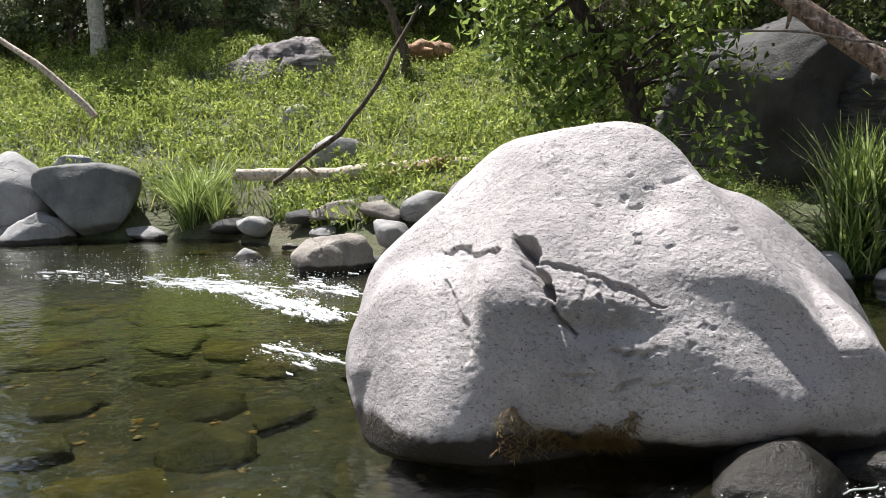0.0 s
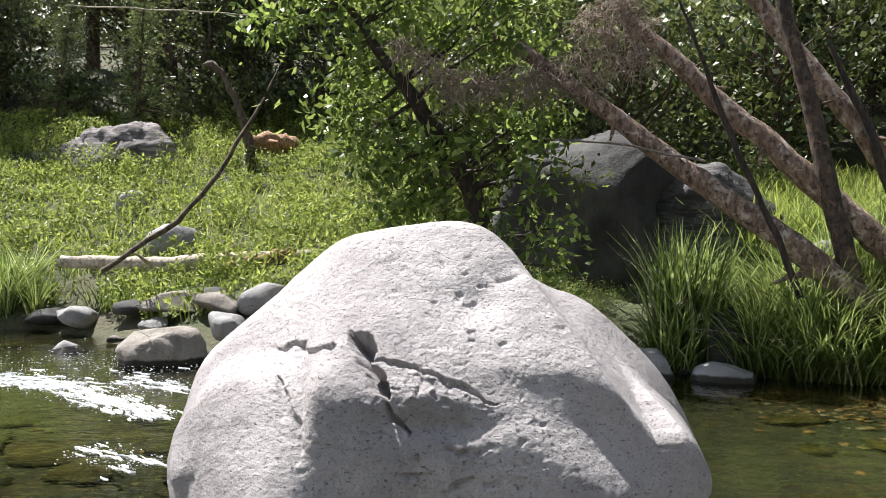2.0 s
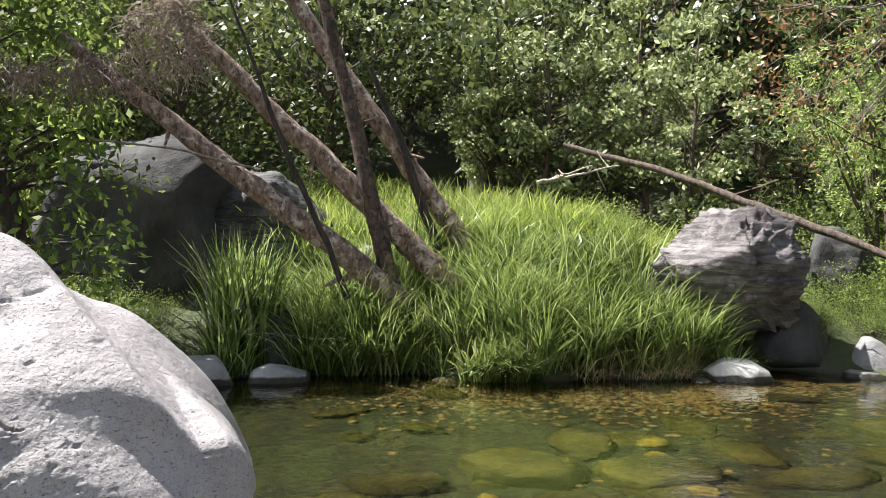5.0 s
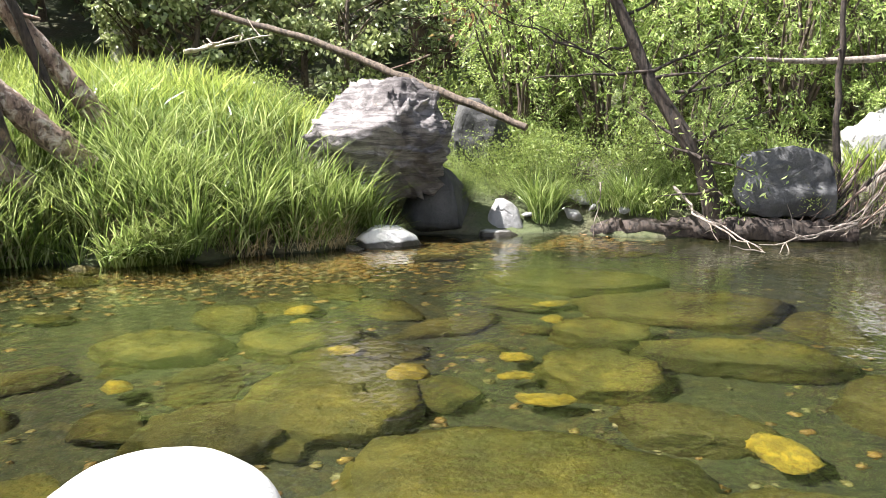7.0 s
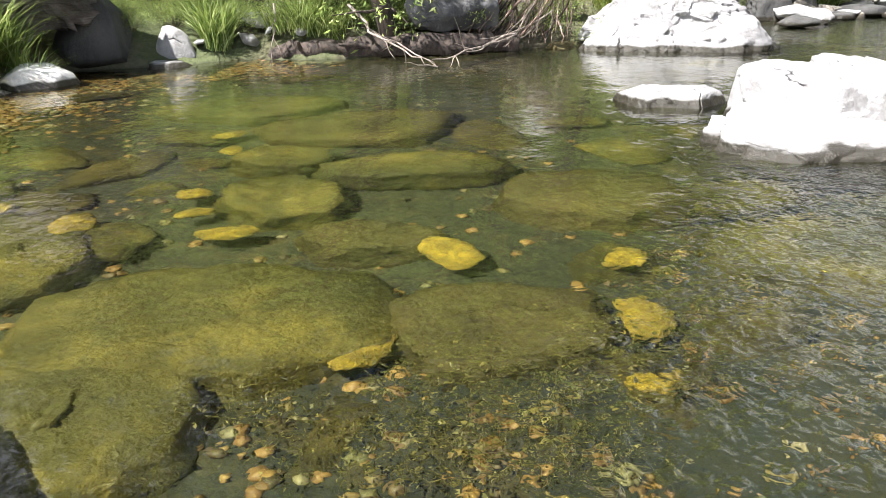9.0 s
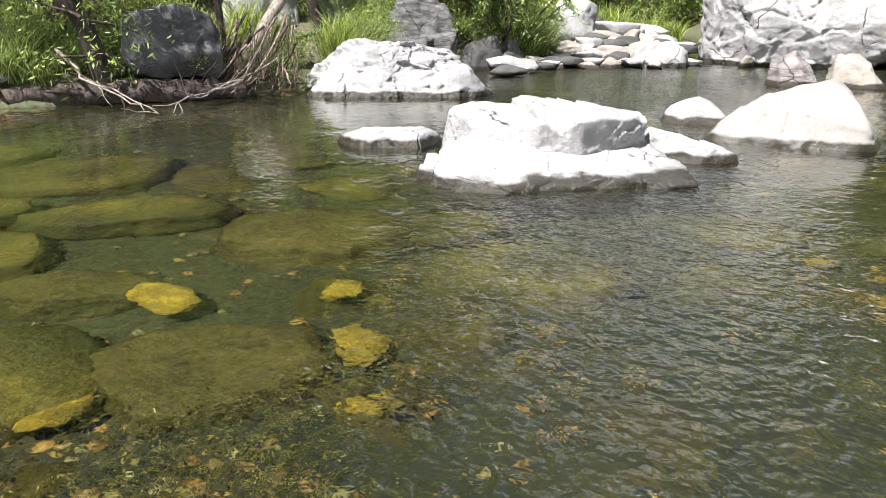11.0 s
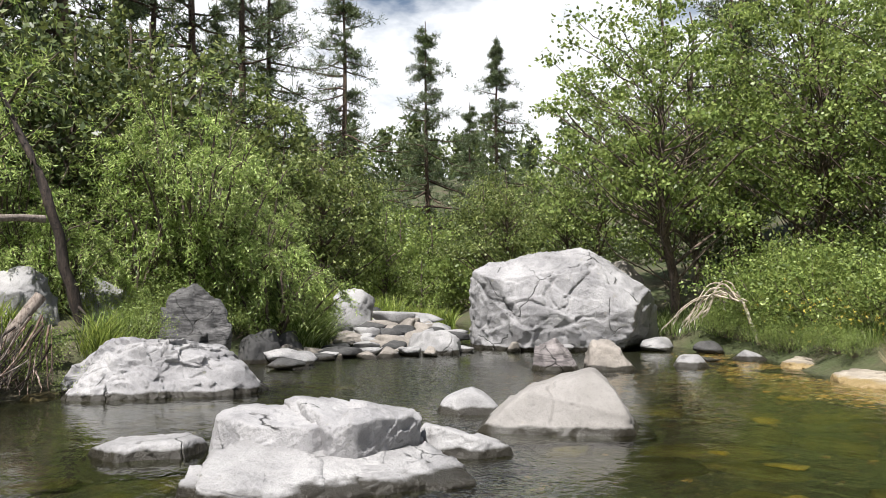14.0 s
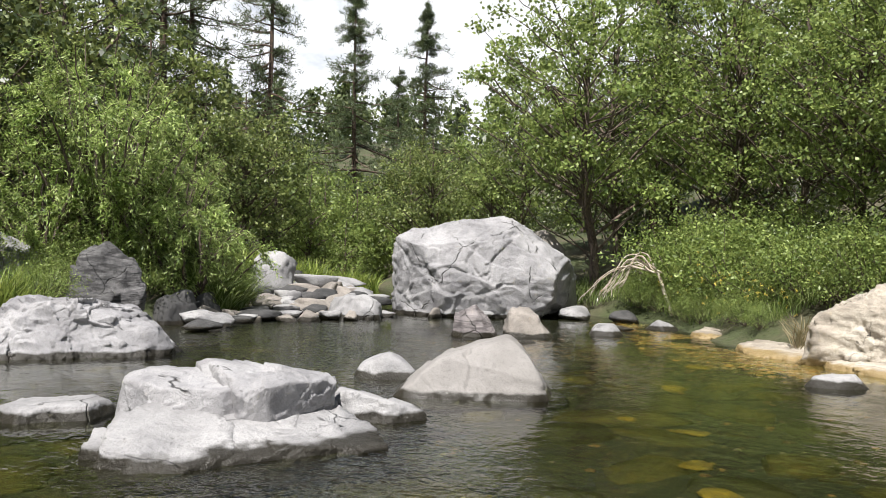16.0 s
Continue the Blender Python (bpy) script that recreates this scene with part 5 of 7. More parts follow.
# ---------------------------------------------------------------- plants: builders
def broadleaf(name, label, height, spread, leaf, bark, clumps=46, per=110, size=0.12, trunk_r=0.11, lean=(0, 0), low=0.22, clump_r=0.5, seed=1, category="tree"):
    """A tree with a tapered trunk, a few main limbs and a loose crown of many leaves in uneven clumps."""
    global rng
    keep, rng = rng, np.random.default_rng(seed)
    ob = base(name, label, category)
    top = np.array([lean[0], lean[1], height * 0.93])
    line = bent((0, 0, -0.3), top, 14, 0.10)
    trunk = Mesh()
    tube(trunk, line, np.linspace(trunk_r, trunk_r * 0.18, 14), 8, 0.05)
    part("trunk", trunk, bark, ob)
    d = unit(rng.normal(size=(clumps, 3)))
    rad = rng.uniform(0.45, 1.0, clumps)[:, None]
    c = d * rad * np.array([spread, spread, height * (1 - low) * 0.5])
    zc = height * (low + (1 - low) * 0.5)
    at = np.stack([np.interp(c[:, 2] + zc, line[:, 2], line[:, 0]), np.interp(c[:, 2] + zc, line[:, 2], line[:, 1]), np.full(clumps, zc)], 1) + c
    at[:, :2] += rng.normal(size=(clumps, 2)) * spread * 0.12
    crown = Mesh()
    twigs = Mesh()
    order = np.argsort(-np.linalg.norm(c[:, :2], axis=1))
    for rank, k in enumerate(order):
        start_z = max(low * height * 0.6, at[k, 2] - np.linalg.norm(c[k, :2]) * 0.8)
        a = np.array([np.interp(start_z, line[:, 2], line[:, 0]), np.interp(start_z, line[:, 2], line[:, 1]), start_z])
        if rank < 7:
            limb = Mesh()
            tube(limb, bent(a, at[k], 7, 0.18), np.linspace(trunk_r * 0.42, trunk_r * 0.08, 7), 6)
            part("limb", limb, bark, ob)
        elif rank < clumps * 0.7:
            tube(twigs, bent(a, at[k], 5, 0.2), np.linspace(trunk_r * 0.2, trunk_r * 0.05, 5), 4)
        n = int(per * rng.uniform(0.5, 1.4))
        r3 = clump_r * rng.uniform(0.6, 1.25)
        q = rng.normal(size=(n, 3)) * np.array([1, 1, 0.5]) * r3 * 0.6
        leaves(crown, at[k] + q, size, size * 0.6, 0.35)
    tagged(part("twig_mass", twigs, bark, ob), kind="stuff")
    part("crown", crown, leaf, ob)
    rng = keep
    return ob


def willow(name, label, height, spread, stems=16, per=260, length=0.10, leaf=None, seed=1, droop=0.5, category="bush"):
    """Arching stems from one root, clothed in narrow leaves along drooping shoots."""
    global rng
    keep, rng = rng, np.random.default_rng(seed)
    ob = base(name, label, category)
    crown = Mesh()
    for k in range(stems):
        stem_mesh = Mesh()
        az, out = rng.uniform(0, 6.28), spread * math.sqrt(rng.uniform(0.03, 1.0))
        tip = np.array([math.cos(az) * out, math.sin(az) * out, height * (1.0 - 0.45 * (out / spread) ** 2) * rng.uniform(0.75, 1.05)])
        p = bent((math.cos(az) * 0.2, math.sin(az) * 0.2, -0.2), tip, 9, 0.12)
        p[:, 2] += np.sin(np.linspace(0, math.pi, 9)) * height * 0.10
        tube(stem_mesh, p, np.linspace(0.045, 0.008, 9), 5)
        for s in range(12):
            t = rng.uniform(0.06, 1.0)
            a = np.array([np.interp(t, np.linspace(0, 1, 9), p[:, i]) for i in range(3)])
            dirv = unit(np.array([math.cos(az), math.sin(az), 0.3]) + rng.normal(size=3) * 0.8)
            ln = rng.uniform(0.4, 1.0) * spread * 0.35
            u = np.linspace(0, 1, 7)[:, None]
            sh = a + dirv * ln * u + np.array([0, 0, -droop * ln]) * u ** 2
            tube(stem_mesh, sh[::2], np.linspace(0.008, 0.003, 4), 3)
            m = per // 12
            w = rng.uniform(0.05, 1.0, m)
            q = a + dirv * ln * w[:, None] + np.array([0, 0, -droop * ln]) * (w ** 2)[:, None] + rng.normal(size=(m, 3)) * 0.09 * ln
            leaves(crown, q, length, length * 0.24, 0.5, dirv * 0.9)
        part("stem", stem_mesh, BARK, ob)
    part("crown", crown, leaf or LEAF_WILLOW, ob)
    rng = keep
    return ob


def pine(name, label, height, spread, whorls=17, per=5, tufts=9, needles=13, bare=0.25, trunk_r=0.2, size=0.30, seed=1, leaf=None):
    """A conifer: straight trunk and uneven whorls of branches that carry needle tufts."""
    global rng
    keep, rng = rng, np.random.default_rng(seed)
    ob = base(name, label, "tree")
    line = bent((0, 0, -0.4), (rng.normal() * 0.2, rng.normal() * 0.2, height), 12, 0.03)
    trunk = Mesh()
    tube(trunk, line, np.linspace(trunk_r, 0.02, 12), 8, 0.03)
    part("trunk", trunk, BARK_PINE, ob)
    branch, crown = Mesh(), Mesh()
    for w in range(whorls):
        t = np.clip(bare + (1 - bare) * (w + rng.uniform(-0.6, 0.6)) / whorls, bare, 0.985)
        z = t * height * 0.985
        spine = np.array([np.interp(z, line[:, 2], line[:, 0]), np.interp(z, line[:, 2], line[:, 1]), z])
        reach = spread * (1 - ((t - bare) / (1 - bare)) ** 1.3) * (0.55 + 0.45 * min(1, (t - bare) * 6)) + 0.14
        for b in range(per):
            if rng.random() < 0.36:
                continue
            az = 6.283 * b / per + rng.uniform(-0.6, 0.6)
            ln = reach * rng.uniform(0.25, 1.25)
            c = spine + np.array([0, 0, rng.uniform(-0.9, 0.9) * height * (1 - bare) / whorls])
            tip = c + np.array([math.cos(az) * ln, math.sin(az) * ln, ln * rng.uniform(-0.40, 0.30)])
            p = bent(c, tip, 5, 0.12, 0.05)
            tube(branch, p, np.linspace(0.03 + 0.012 * ln, 0.008, 5), 3)
            for k in range(tufts):
                u = rng.uniform(0.22, 1.04)
                a = c + (tip - c) * u + rng.normal(size=3) * 0.10 * ln * u
                leaves(crown, np.repeat(a[None], needles, 0) + rng.normal(size=(needles, 3)) * 0.07, size * 0.8, size * 0.11, -0.3, unit(tip - c) * 0.6)
    tagged(part("branch_mass", branch, BARK_PINE, ob), kind="stuff")
    part("crown", crown, leaf or NEEDLE, ob)
    rng = keep
    return ob


def bush(name, label, radius_, height, leaf, clumps=22, per=110, size=0.09, seed=1):
    """A low rounded shrub with several stems and an open, uneven outline."""
    global rng
    keep, rng = rng, np.random.default_rng(seed)
    ob = base(name, label, "bush")
    stems, crown = Mesh(), Mesh()
    for k in range(clumps):
        az, out = rng.uniform(0, 6.283), radius_ * math.sqrt(rng.uniform(0.02, 1))
        z = height * rng.uniform(0.2, 1.0) * (1 - 0.4 * (out / radius_) ** 2)
        c = np.array([math.cos(az) * out, math.sin(az) * out, z])
        tube(stems, bent((c[0] * 0.2, c[1] * 0.2, -0.15), c, 4, 0.2), np.linspace(0.018, 0.005, 4), 3)
        q = rng.normal(size=(per, 3)) * np.array([1, 1, 0.7]) * radius_ * 0.22
        leaves(crown, c + q, size, size * 0.55, 0.2)
    tagged(part("stem_mass", stems, BARK, ob), kind="stuff")
    part("crown", crown, leaf, ob)
    rng = keep
    return ob


def plant(proto, spots, lift=0.0):
    """Sets the prototype at the first spot and copies at the others. A spot: x, y, size, turn."""
    for k, (x, y, size, turn) in enumerate(spots):
        m = pose(x, y, on_ground(x, y) + lift, 0, 0, turn) @ Matrix.Diagonal((size, size, size, 1))
        if k == 0:
            proto.matrix_basis = m
        else:
            copy_thing(proto, m)


def sedge(name, label, spots, count, height, width, bend=0.55, leaf=None, away=None, seed=1, spread=0.25, kind="", category="grass", tufts=0):
    """Clumps of grass blades. A spot: x, y, radius."""
    global rng
    keep, rng = rng, np.random.default_rng(seed)
    c = np.array(spots, float)
    pick = rng.integers(0, len(c), count)
    rad = np.sqrt(rng.random(count)) * c[pick, 2]
    az = rng.uniform(0, 6.283, count)
    x, y = c[pick, 0] + np.cos(az) * rad, c[pick, 1] + np.sin(az) * rad
    tall = rng.uniform(0.72, 1.18, len(c))[pick]
    if tufts:                                   # blades spring from tussocks and arch out on all sides
        root = rng.integers(0, tufts, count)
        turn, off = rng.uniform(0, 6.283, count), np.abs(rng.normal(size=count)) * 0.07
        x, y = x[root] + np.cos(turn) * off, y[root] + np.sin(turn) * off
        away = np.stack([np.cos(turn), np.sin(turn), 0 * turn], 1) * 1.2 + (0 if away is None else away)
        tall = tall[root] * rng.uniform(0.75, 1.2, count)[root]
    z = np.maximum(ground_z(x, y), -0.05)
    mesh = Mesh()
    height = height * tall
    blades(mesh, np.stack([x, y, z], 1), height, width, bend, spread, away)
    rng = keep
    return tagged(new(name, mesh.data(name, leaf or GRASS)), label, category, kind=kind)


def log(name, label, pts, radii, material, sides=12, knots=0.05, category="log", n=14, wob=0.05, stubs=0):
    """A trunk or dead limb through the points, with a few broken stubs."""
    p = np.vstack([bent(a, b, n, wob)[(0 if i == 0 else 1):] for i, (a, b) in enumerate(zip(pts, pts[1:]))])
    t = np.linspace(0, len(radii) - 1, len(p))
    rr = np.interp(t, np.arange(len(radii)), radii)
    ob = base(name, label, category, p[0])
    mesh = Mesh()
    tube(mesh, p - p[0], rr, sides, knots)
    part("trunk", mesh, material, ob)
    for k in range(stubs):
        i = int(rng.integers(2, len(p) - 2))
        m2 = Mesh()
        d = unit(rng.normal(size=3)) * rr[i] * rng.uniform(2.0, 5.0)
        tube(m2, bent(p[i] - p[0], p[i] - p[0] + d, 4, 0.1), np.linspace(rr[i] * 0.35, rr[i] * 0.12, 4), 6)
        part("branch_stub", m2, material, ob)
    return ob


def twig_heap(name, label, spots, count, length, thick, material, seed=1, droop=0.6, category="brush", kind="stuff"):
    """Matted twigs and fibres. A spot: x, y, z, radius."""
    global rng
    keep, rng = rng, np.random.default_rng(seed)
    mesh = Mesh()
    c = np.array(spots, float)
    for k in range(count):
        s = c[rng.integers(0, len(c))]
        a = s[:3] + rng.normal(size=3) * s[3] * np.array([0.6, 0.6, 0.45])
        d = unit(rng.normal(size=3) + np.array([0, 0, -droop])) * length * rng.uniform(0.4, 1.4)
        tube(mesh, bent(a, a + d, 4, 0.25), np.linspace(thick, thick * 0.4, 4) * rng.uniform(0.5, 1.5), 3)
    rng = keep
    return tagged(new(name, mesh.data(name, material)), label, category, kind=kind)


# ---------------------------------------------------------------- the meadow and the left bank
def build_meadow():
    """Bright herbs and grass over the sloping meadow, in one mesh."""
    global rng
    keep, rng = rng, np.random.default_rng(31)
    n = 70000
    x, y = rng.uniform(-17, 5, n), rng.uniform(12.5, 29, n)
    s = shore_distance(x, y)
    keepers = (s > 0.42 + 0.5 * lumps(x, y, 2.0, 8)) & (lumps(x, y, 1.6, 9) > -0.42) & (y > 12.0 + 0.0 * x)
    x, y = x[keepers], y[keepers]
    z = ground_z(x, y)
    mesh = Mesh()
    tall = np.clip(0.75 + 0.9 * lumps(x, y, 1.1, 12) + 0.5 * lumps(x, y, 3.1, 13), 0.35, 1.5)
    pick = rng.random(len(x)) < np.where(y > 20, 0.22, 0.36)
    roots = np.stack([x, y, z], 1)
    blades(mesh, roots[pick], 0.50 * tall[pick], 0.022, 0.45, 0.25)
    sprig = np.flatnonzero(~pick & (lumps(x, y, 2.4, 14) > -0.18))[::3][:9500]          # leafy herbs with upright stems
    k = 14
    up = np.sort(rng.uniform(0.10, 1.0, (len(sprig), k)), 1) * (0.72 * tall[sprig])[:, None]
    lean = rng.normal(size=(len(sprig), 1, 2)) * 0.10
    c = np.repeat(roots[sprig][:, None], k, 1)
    c[..., :2] += lean * up[..., None] + rng.normal(size=up.shape + (2,)) * 0.03
    c[..., 2] += up
    leaves(mesh, c.reshape(-1, 3), 0.115, 0.040, -0.25)
    rng = keep
    return tagged(new("meadow", mesh.data("meadow", MEADOW)), "sunlit yellow-green meadow herbs and grass", "grass", kind="stuff")


build_meadow()
sedge("sedge_clump", "dense green sedge clump at the water's edge", [(-5.3, 15.0, 0.35), (-4.7, 15.0, 0.35), (-5.0, 15.2, 0.4)], 700, 1.0, 0.018, 0.6, seed=41, tufts=9)
sedge("sedge_clump", "small sedge tuft over the cobbles", [(-3.3, 14.6, 0.3), (-2.9, 14.2, 0.25)], 220, 0.6, 0.016, 0.5, seed=42)
log("drift_log", "bleached driftwood log lying on the bank", [(-4.1, 14.8, 1.14), (-2.3, 14.75, 1.10), (0.3, 15.0, 1.32)], [0.10, 0.15, 0.11], DRIFT, stubs=4)
log("leaning_branch", "thin dark branch leaning over the drift log", [(-3.23, 13.93, 1.02), (-2.09, 14.15, 1.85), (-1.49, 14.22, 2.61), (-0.96, 14.27, 3.56), (-0.62, 14.29, 4.24), (-0.36, 14.30, 4.84)], [0.045, 0.042, 0.038, 0.03, 0.02, 0.01], BARK, 8, 0.08, n=6, wob=0.06, stubs=4, category="branch")
log("dead_pole", "pale dead pole leaning on the far bank", [(-10.4, 17.4, 4.4), (-8.76, 17.0, 3.4), (-7.6, 17.0, 2.3)], [0.05, 0.07, 0.08], DRIFT, 8, n=6)
for x, y, l in ((-0.9, 14.6, 0.9), (-1.4, 14.5, 0.7), (-1.1, 14.9, 0.8), (-1.7, 14.8, 0.6)):
    log("bark_slab", "rust-red slab of rotten bark", [(x, y, on_ground(x, y) + 0.16), (x + l * 0.8, y + 0.15, on_ground(x + l * 0.8, y) + 0.26)], [0.09, 0.06], RUST, 6, 0.12, "bark", n=5)
log("rotten_log", "broken red rotten log on the meadow", [(-1.5, 23.2, 4.2), (-0.9, 23.25, 4.22), (-0.3, 23.3, 4.15)], [0.22, 0.30, 0.18], RUST, 10, 0.16, n=6, stubs=3)
log("dead_snag", "grey dead snag with a twisted top", [(-1.55, 22.95, 3.3), (-1.66, 22.93, 4.36), (-1.93, 22.91, 5.24), (-2.34, 22.87, 6.03), (-2.62, 22.84, 6.22), (-2.83, 22.81, 6.20)], [0.15, 0.12, 0.09, 0.08, 0.12, 0.04], BARK, 10, 0.16, "snag", n=6, wob=0.10, stubs=6)
rock("rock", "half-hidden pale rock in the meadow", (-3.9, 19.6, 2.32), -10, [(120, 0.3), (80, 0.3), (40, 0.4)], 0.9, 0.3, 0.4, level=3, seed=54)
rock("rock", "pale rock half buried in herbs", (-2.6, 16.6, 1.55), -9, [(120, 0.3), (80, 0.28), (40, 0.5)], 1.2, 0.3, 0.4, level=3, seed=55)
rock("rock", "white angular rock behind the boulders", (-7.9, 16.5, 1.25), -26, [(130, 0.35), (80, 0.3), (40, 0.4)], 0.8, 0.3, 0.4, level=3, seed=56)


# ---------------------------------------------------------------- the alder behind the large boulder
def build_alder():
    ob = base("alder_tree", "leaning alder with bright green leaves behind the boulder", "tree", (2.75, 11.4, 0.7))
    o = np.array((2.75, 11.4, 0.7))
    trunk = Mesh()
    line = np.vstack([bent((2.75, 11.4, 0.5), (2.3, 11.4, 2.33), 6, 0.03), bent((2.3, 11.4, 2.33), (1.45, 11.15, 3.5), 6, 0.04)[1:], bent((1.45, 11.15, 3.5), (0.5, 11.0, 4.7), 6, 0.06)[1:]])
    tube(trunk, line - o, np.linspace(0.20, 0.05, len(line)), 10, 0.05)
    part("trunk", trunk, BARK_DARK, ob)
    crown = Mesh()
    for x, y, z, r_ in ((-0.5, 11.0, 4.4, 0.4), (0.0, 11.0, 4.75, 0.5), (0.7, 11.0, 4.95, 0.6), (1.5, 11.2, 4.95, 0.6), (2.4, 10.8, 4.9, 0.5), (2.5, 10.7, 4.3, 0.4), (1.7, 11.4, 4.45, 0.6),
                        (0.55, 11.5, 3.85, 0.55), (1.3, 11.9, 3.7, 0.6), (0.5, 12.0, 3.3, 0.5), (1.4, 11.1, 2.8, 0.45), (1.7, 10.7, 2.2, 0.35), (1.2, 10.5, 2.05, 0.4), (2.3, 11.3, 3.5, 0.4),
                        (3.0, 10.9, 3.1, 0.35), (3.2, 11.4, 3.5, 0.5), (3.3, 10.5, 1.3, 0.4), (2.9, 10.8, 2.15, 0.35), (1.95, 10.8, 2.8, 0.35), (0.9, 11.4, 4.4, 0.6), (3.4, 10.8, 1.8, 0.35),
                        (0.2, 11.6, 5.4, 0.6), (1.2, 11.6, 5.6, 0.7), (2.2, 11.4, 5.6, 0.6), (3.0, 11.4, 5.3, 0.5), (3.2, 11.6, 4.4, 0.5), (3.1, 10.3, 0.9, 0.4),
                        (2.6, 10.4, 2.6, 0.45), (3.1, 10.6, 2.7, 0.4), (2.4, 10.5, 1.7, 0.4), (2.9, 10.4, 1.5, 0.45), (3.6, 11.0, 2.6, 0.4), (2.1, 10.6, 3.2, 0.4), (1.0, 10.8, 2.5, 0.35), (0.7, 11.2, 2.9, 0.45)):
        a = line[int(np.argmin(np.linalg.norm(line - np.array((x, y, z)), axis=1)))]
        limb = Mesh()
        tube(limb, bent(a - o, np.array((x, y, z)) - o, 6, 0.15), np.linspace(0.035, 0.008, 6), 5)
        part("limb", limb, BARK_DARK, ob)
        n = int((150 if x > 1.9 and z < 3.3 else 430) * r_)
        q = rng.normal(size=(n, 3)) * r_ * np.array([0.62, 0.62, 0.42])
        leaves(crown, np.array((x, y, z)) - o + q, 0.17, 0.075, 0.3)
    part("crown", crown, LEAF_ALDER, ob)
    return ob


build_alder()
# ---------------------------------------------------------------- fallen trunks above the sedge
log("fallen_tree", "peeling red-brown fallen trunk leaning over the boulder", [(6.75, 9.05, 0.9), (5.94, 9.35, 1.64), (4.3, 10.1, 2.95), (2.74, 10.68, 4.21)], [0.18, 0.16, 0.13, 0.09], BARK_DEAD, 14, stubs=3)
log("fallen_tree", "long peeling dead trunk leaning across the bank", [(7.5, 8.85, 1.1), (6.84, 9.15, 1.8), (5.55, 9.85, 3.18), (4.3, 10.5, 4.52)], [0.18, 0.165, 0.14, 0.10], BARK_DEAD, 14, stubs=4)
log("dead_tree", "dark leaning dead trunk with rough bark", [(6.75, 9.12, 0.6), (6.51, 9.18, 1.69), (6.25, 9.36, 3.08), (6.0, 9.52, 4.2), (5.75, 9.67, 5.35), (5.55, 9.7, 6.4)], [0.14, 0.125, 0.105, 0.09, 0.08, 0.05], BARK_BROWN, 12, stubs=3)
log("dead_tree", "split pale dead trunk leaning upstream", [(8.5, 8.95, 1.0), (7.9, 9.4, 2.02), (7.13, 9.97, 3.35), (5.75, 11.03, 5.79), (5.4, 11.2, 6.4)], [0.17, 0.155, 0.14, 0.11, 0.06], BARK_DEAD, 12, stubs=3)
log("dead_branch", "thin dark broken snag", [(8.1, 9.25, 0.5), (7.48, 9.5, 2.16), (7.2, 9.7, 3.2), (6.8, 9.95, 4.3)], [0.08, 0.075, 0.06, 0.03], BARK_DARK, 8, n=6, category="branch")
log("dead_branch", "thin dark stick standing among the reeds", [(5.85, 9.0, 1.0), (5.59, 9.07, 1.71), (5.2, 9.29, 2.66), (4.88, 9.46, 3.59), (4.49, 9.65, 4.77)], [0.045, 0.04, 0.035, 0.015], BARK_DARK, 8, n=6, category="branch")
log("dead_branch", "thin pale vine hanging across the boulder", [(2.9, 9.9, 2.9), (3.9, 9.9, 2.86), (4.9, 9.6, 2.65)], [0.012, 0.016, 0.018], TWIG, 6, n=8, category="branch")
twig_heap("flood_debris", "matted flood debris draped over the fallen trunks", [(3.51, 10.35, 4.42, 0.13), (3.69, 10.29, 4.61, 0.18), (3.90, 10.22, 4.69, 0.23), (4.11, 10.14, 4.57, 0.13), (4.25, 10.08, 4.38, 0.18), (4.08, 10.15, 4.27, 0.23), (3.83, 10.24, 4.35, 0.13), (3.59, 10.33, 4.08, 0.18), (3.38, 10.39, 3.85, 0.23), (3.87, 10.23, 4.00, 0.13), (4.12, 10.13, 3.97, 0.18), (3.16, 10.46, 3.70, 0.23), (4.25, 10.08, 4.11, 0.13), (3.66, 10.30, 3.74, 0.18), (2.95, 10.52, 3.64, 0.23), (4.00, 10.18, 4.80, 0.13)], 1100, 0.30, 0.0065, DEBRIS, 51, 0.7)
twig_heap("flood_debris", "hanging curtain of dry roots and grass", [(2.85, 10.25, 3.75, 0.16), (2.5, 10.3, 3.70, 0.16), (2.15, 10.4, 3.70, 0.16), (1.8, 10.45, 3.75, 0.18), (1.85, 10.45, 3.55, 0.18), (1.5, 10.5, 3.95, 0.16), (1.2, 10.55, 4.15, 0.12), (2.3, 10.35, 3.55, 0.16)], 650, 0.32, 0.006, DEBRIS, 52, 1.3)
twig_heap("dry_stalks", "thin dry stalks beside the dark boulder", [(4.5, 10.1, 0.7, 0.5)], 40, 0.9, 0.006, TWIG, 53, -0.3)

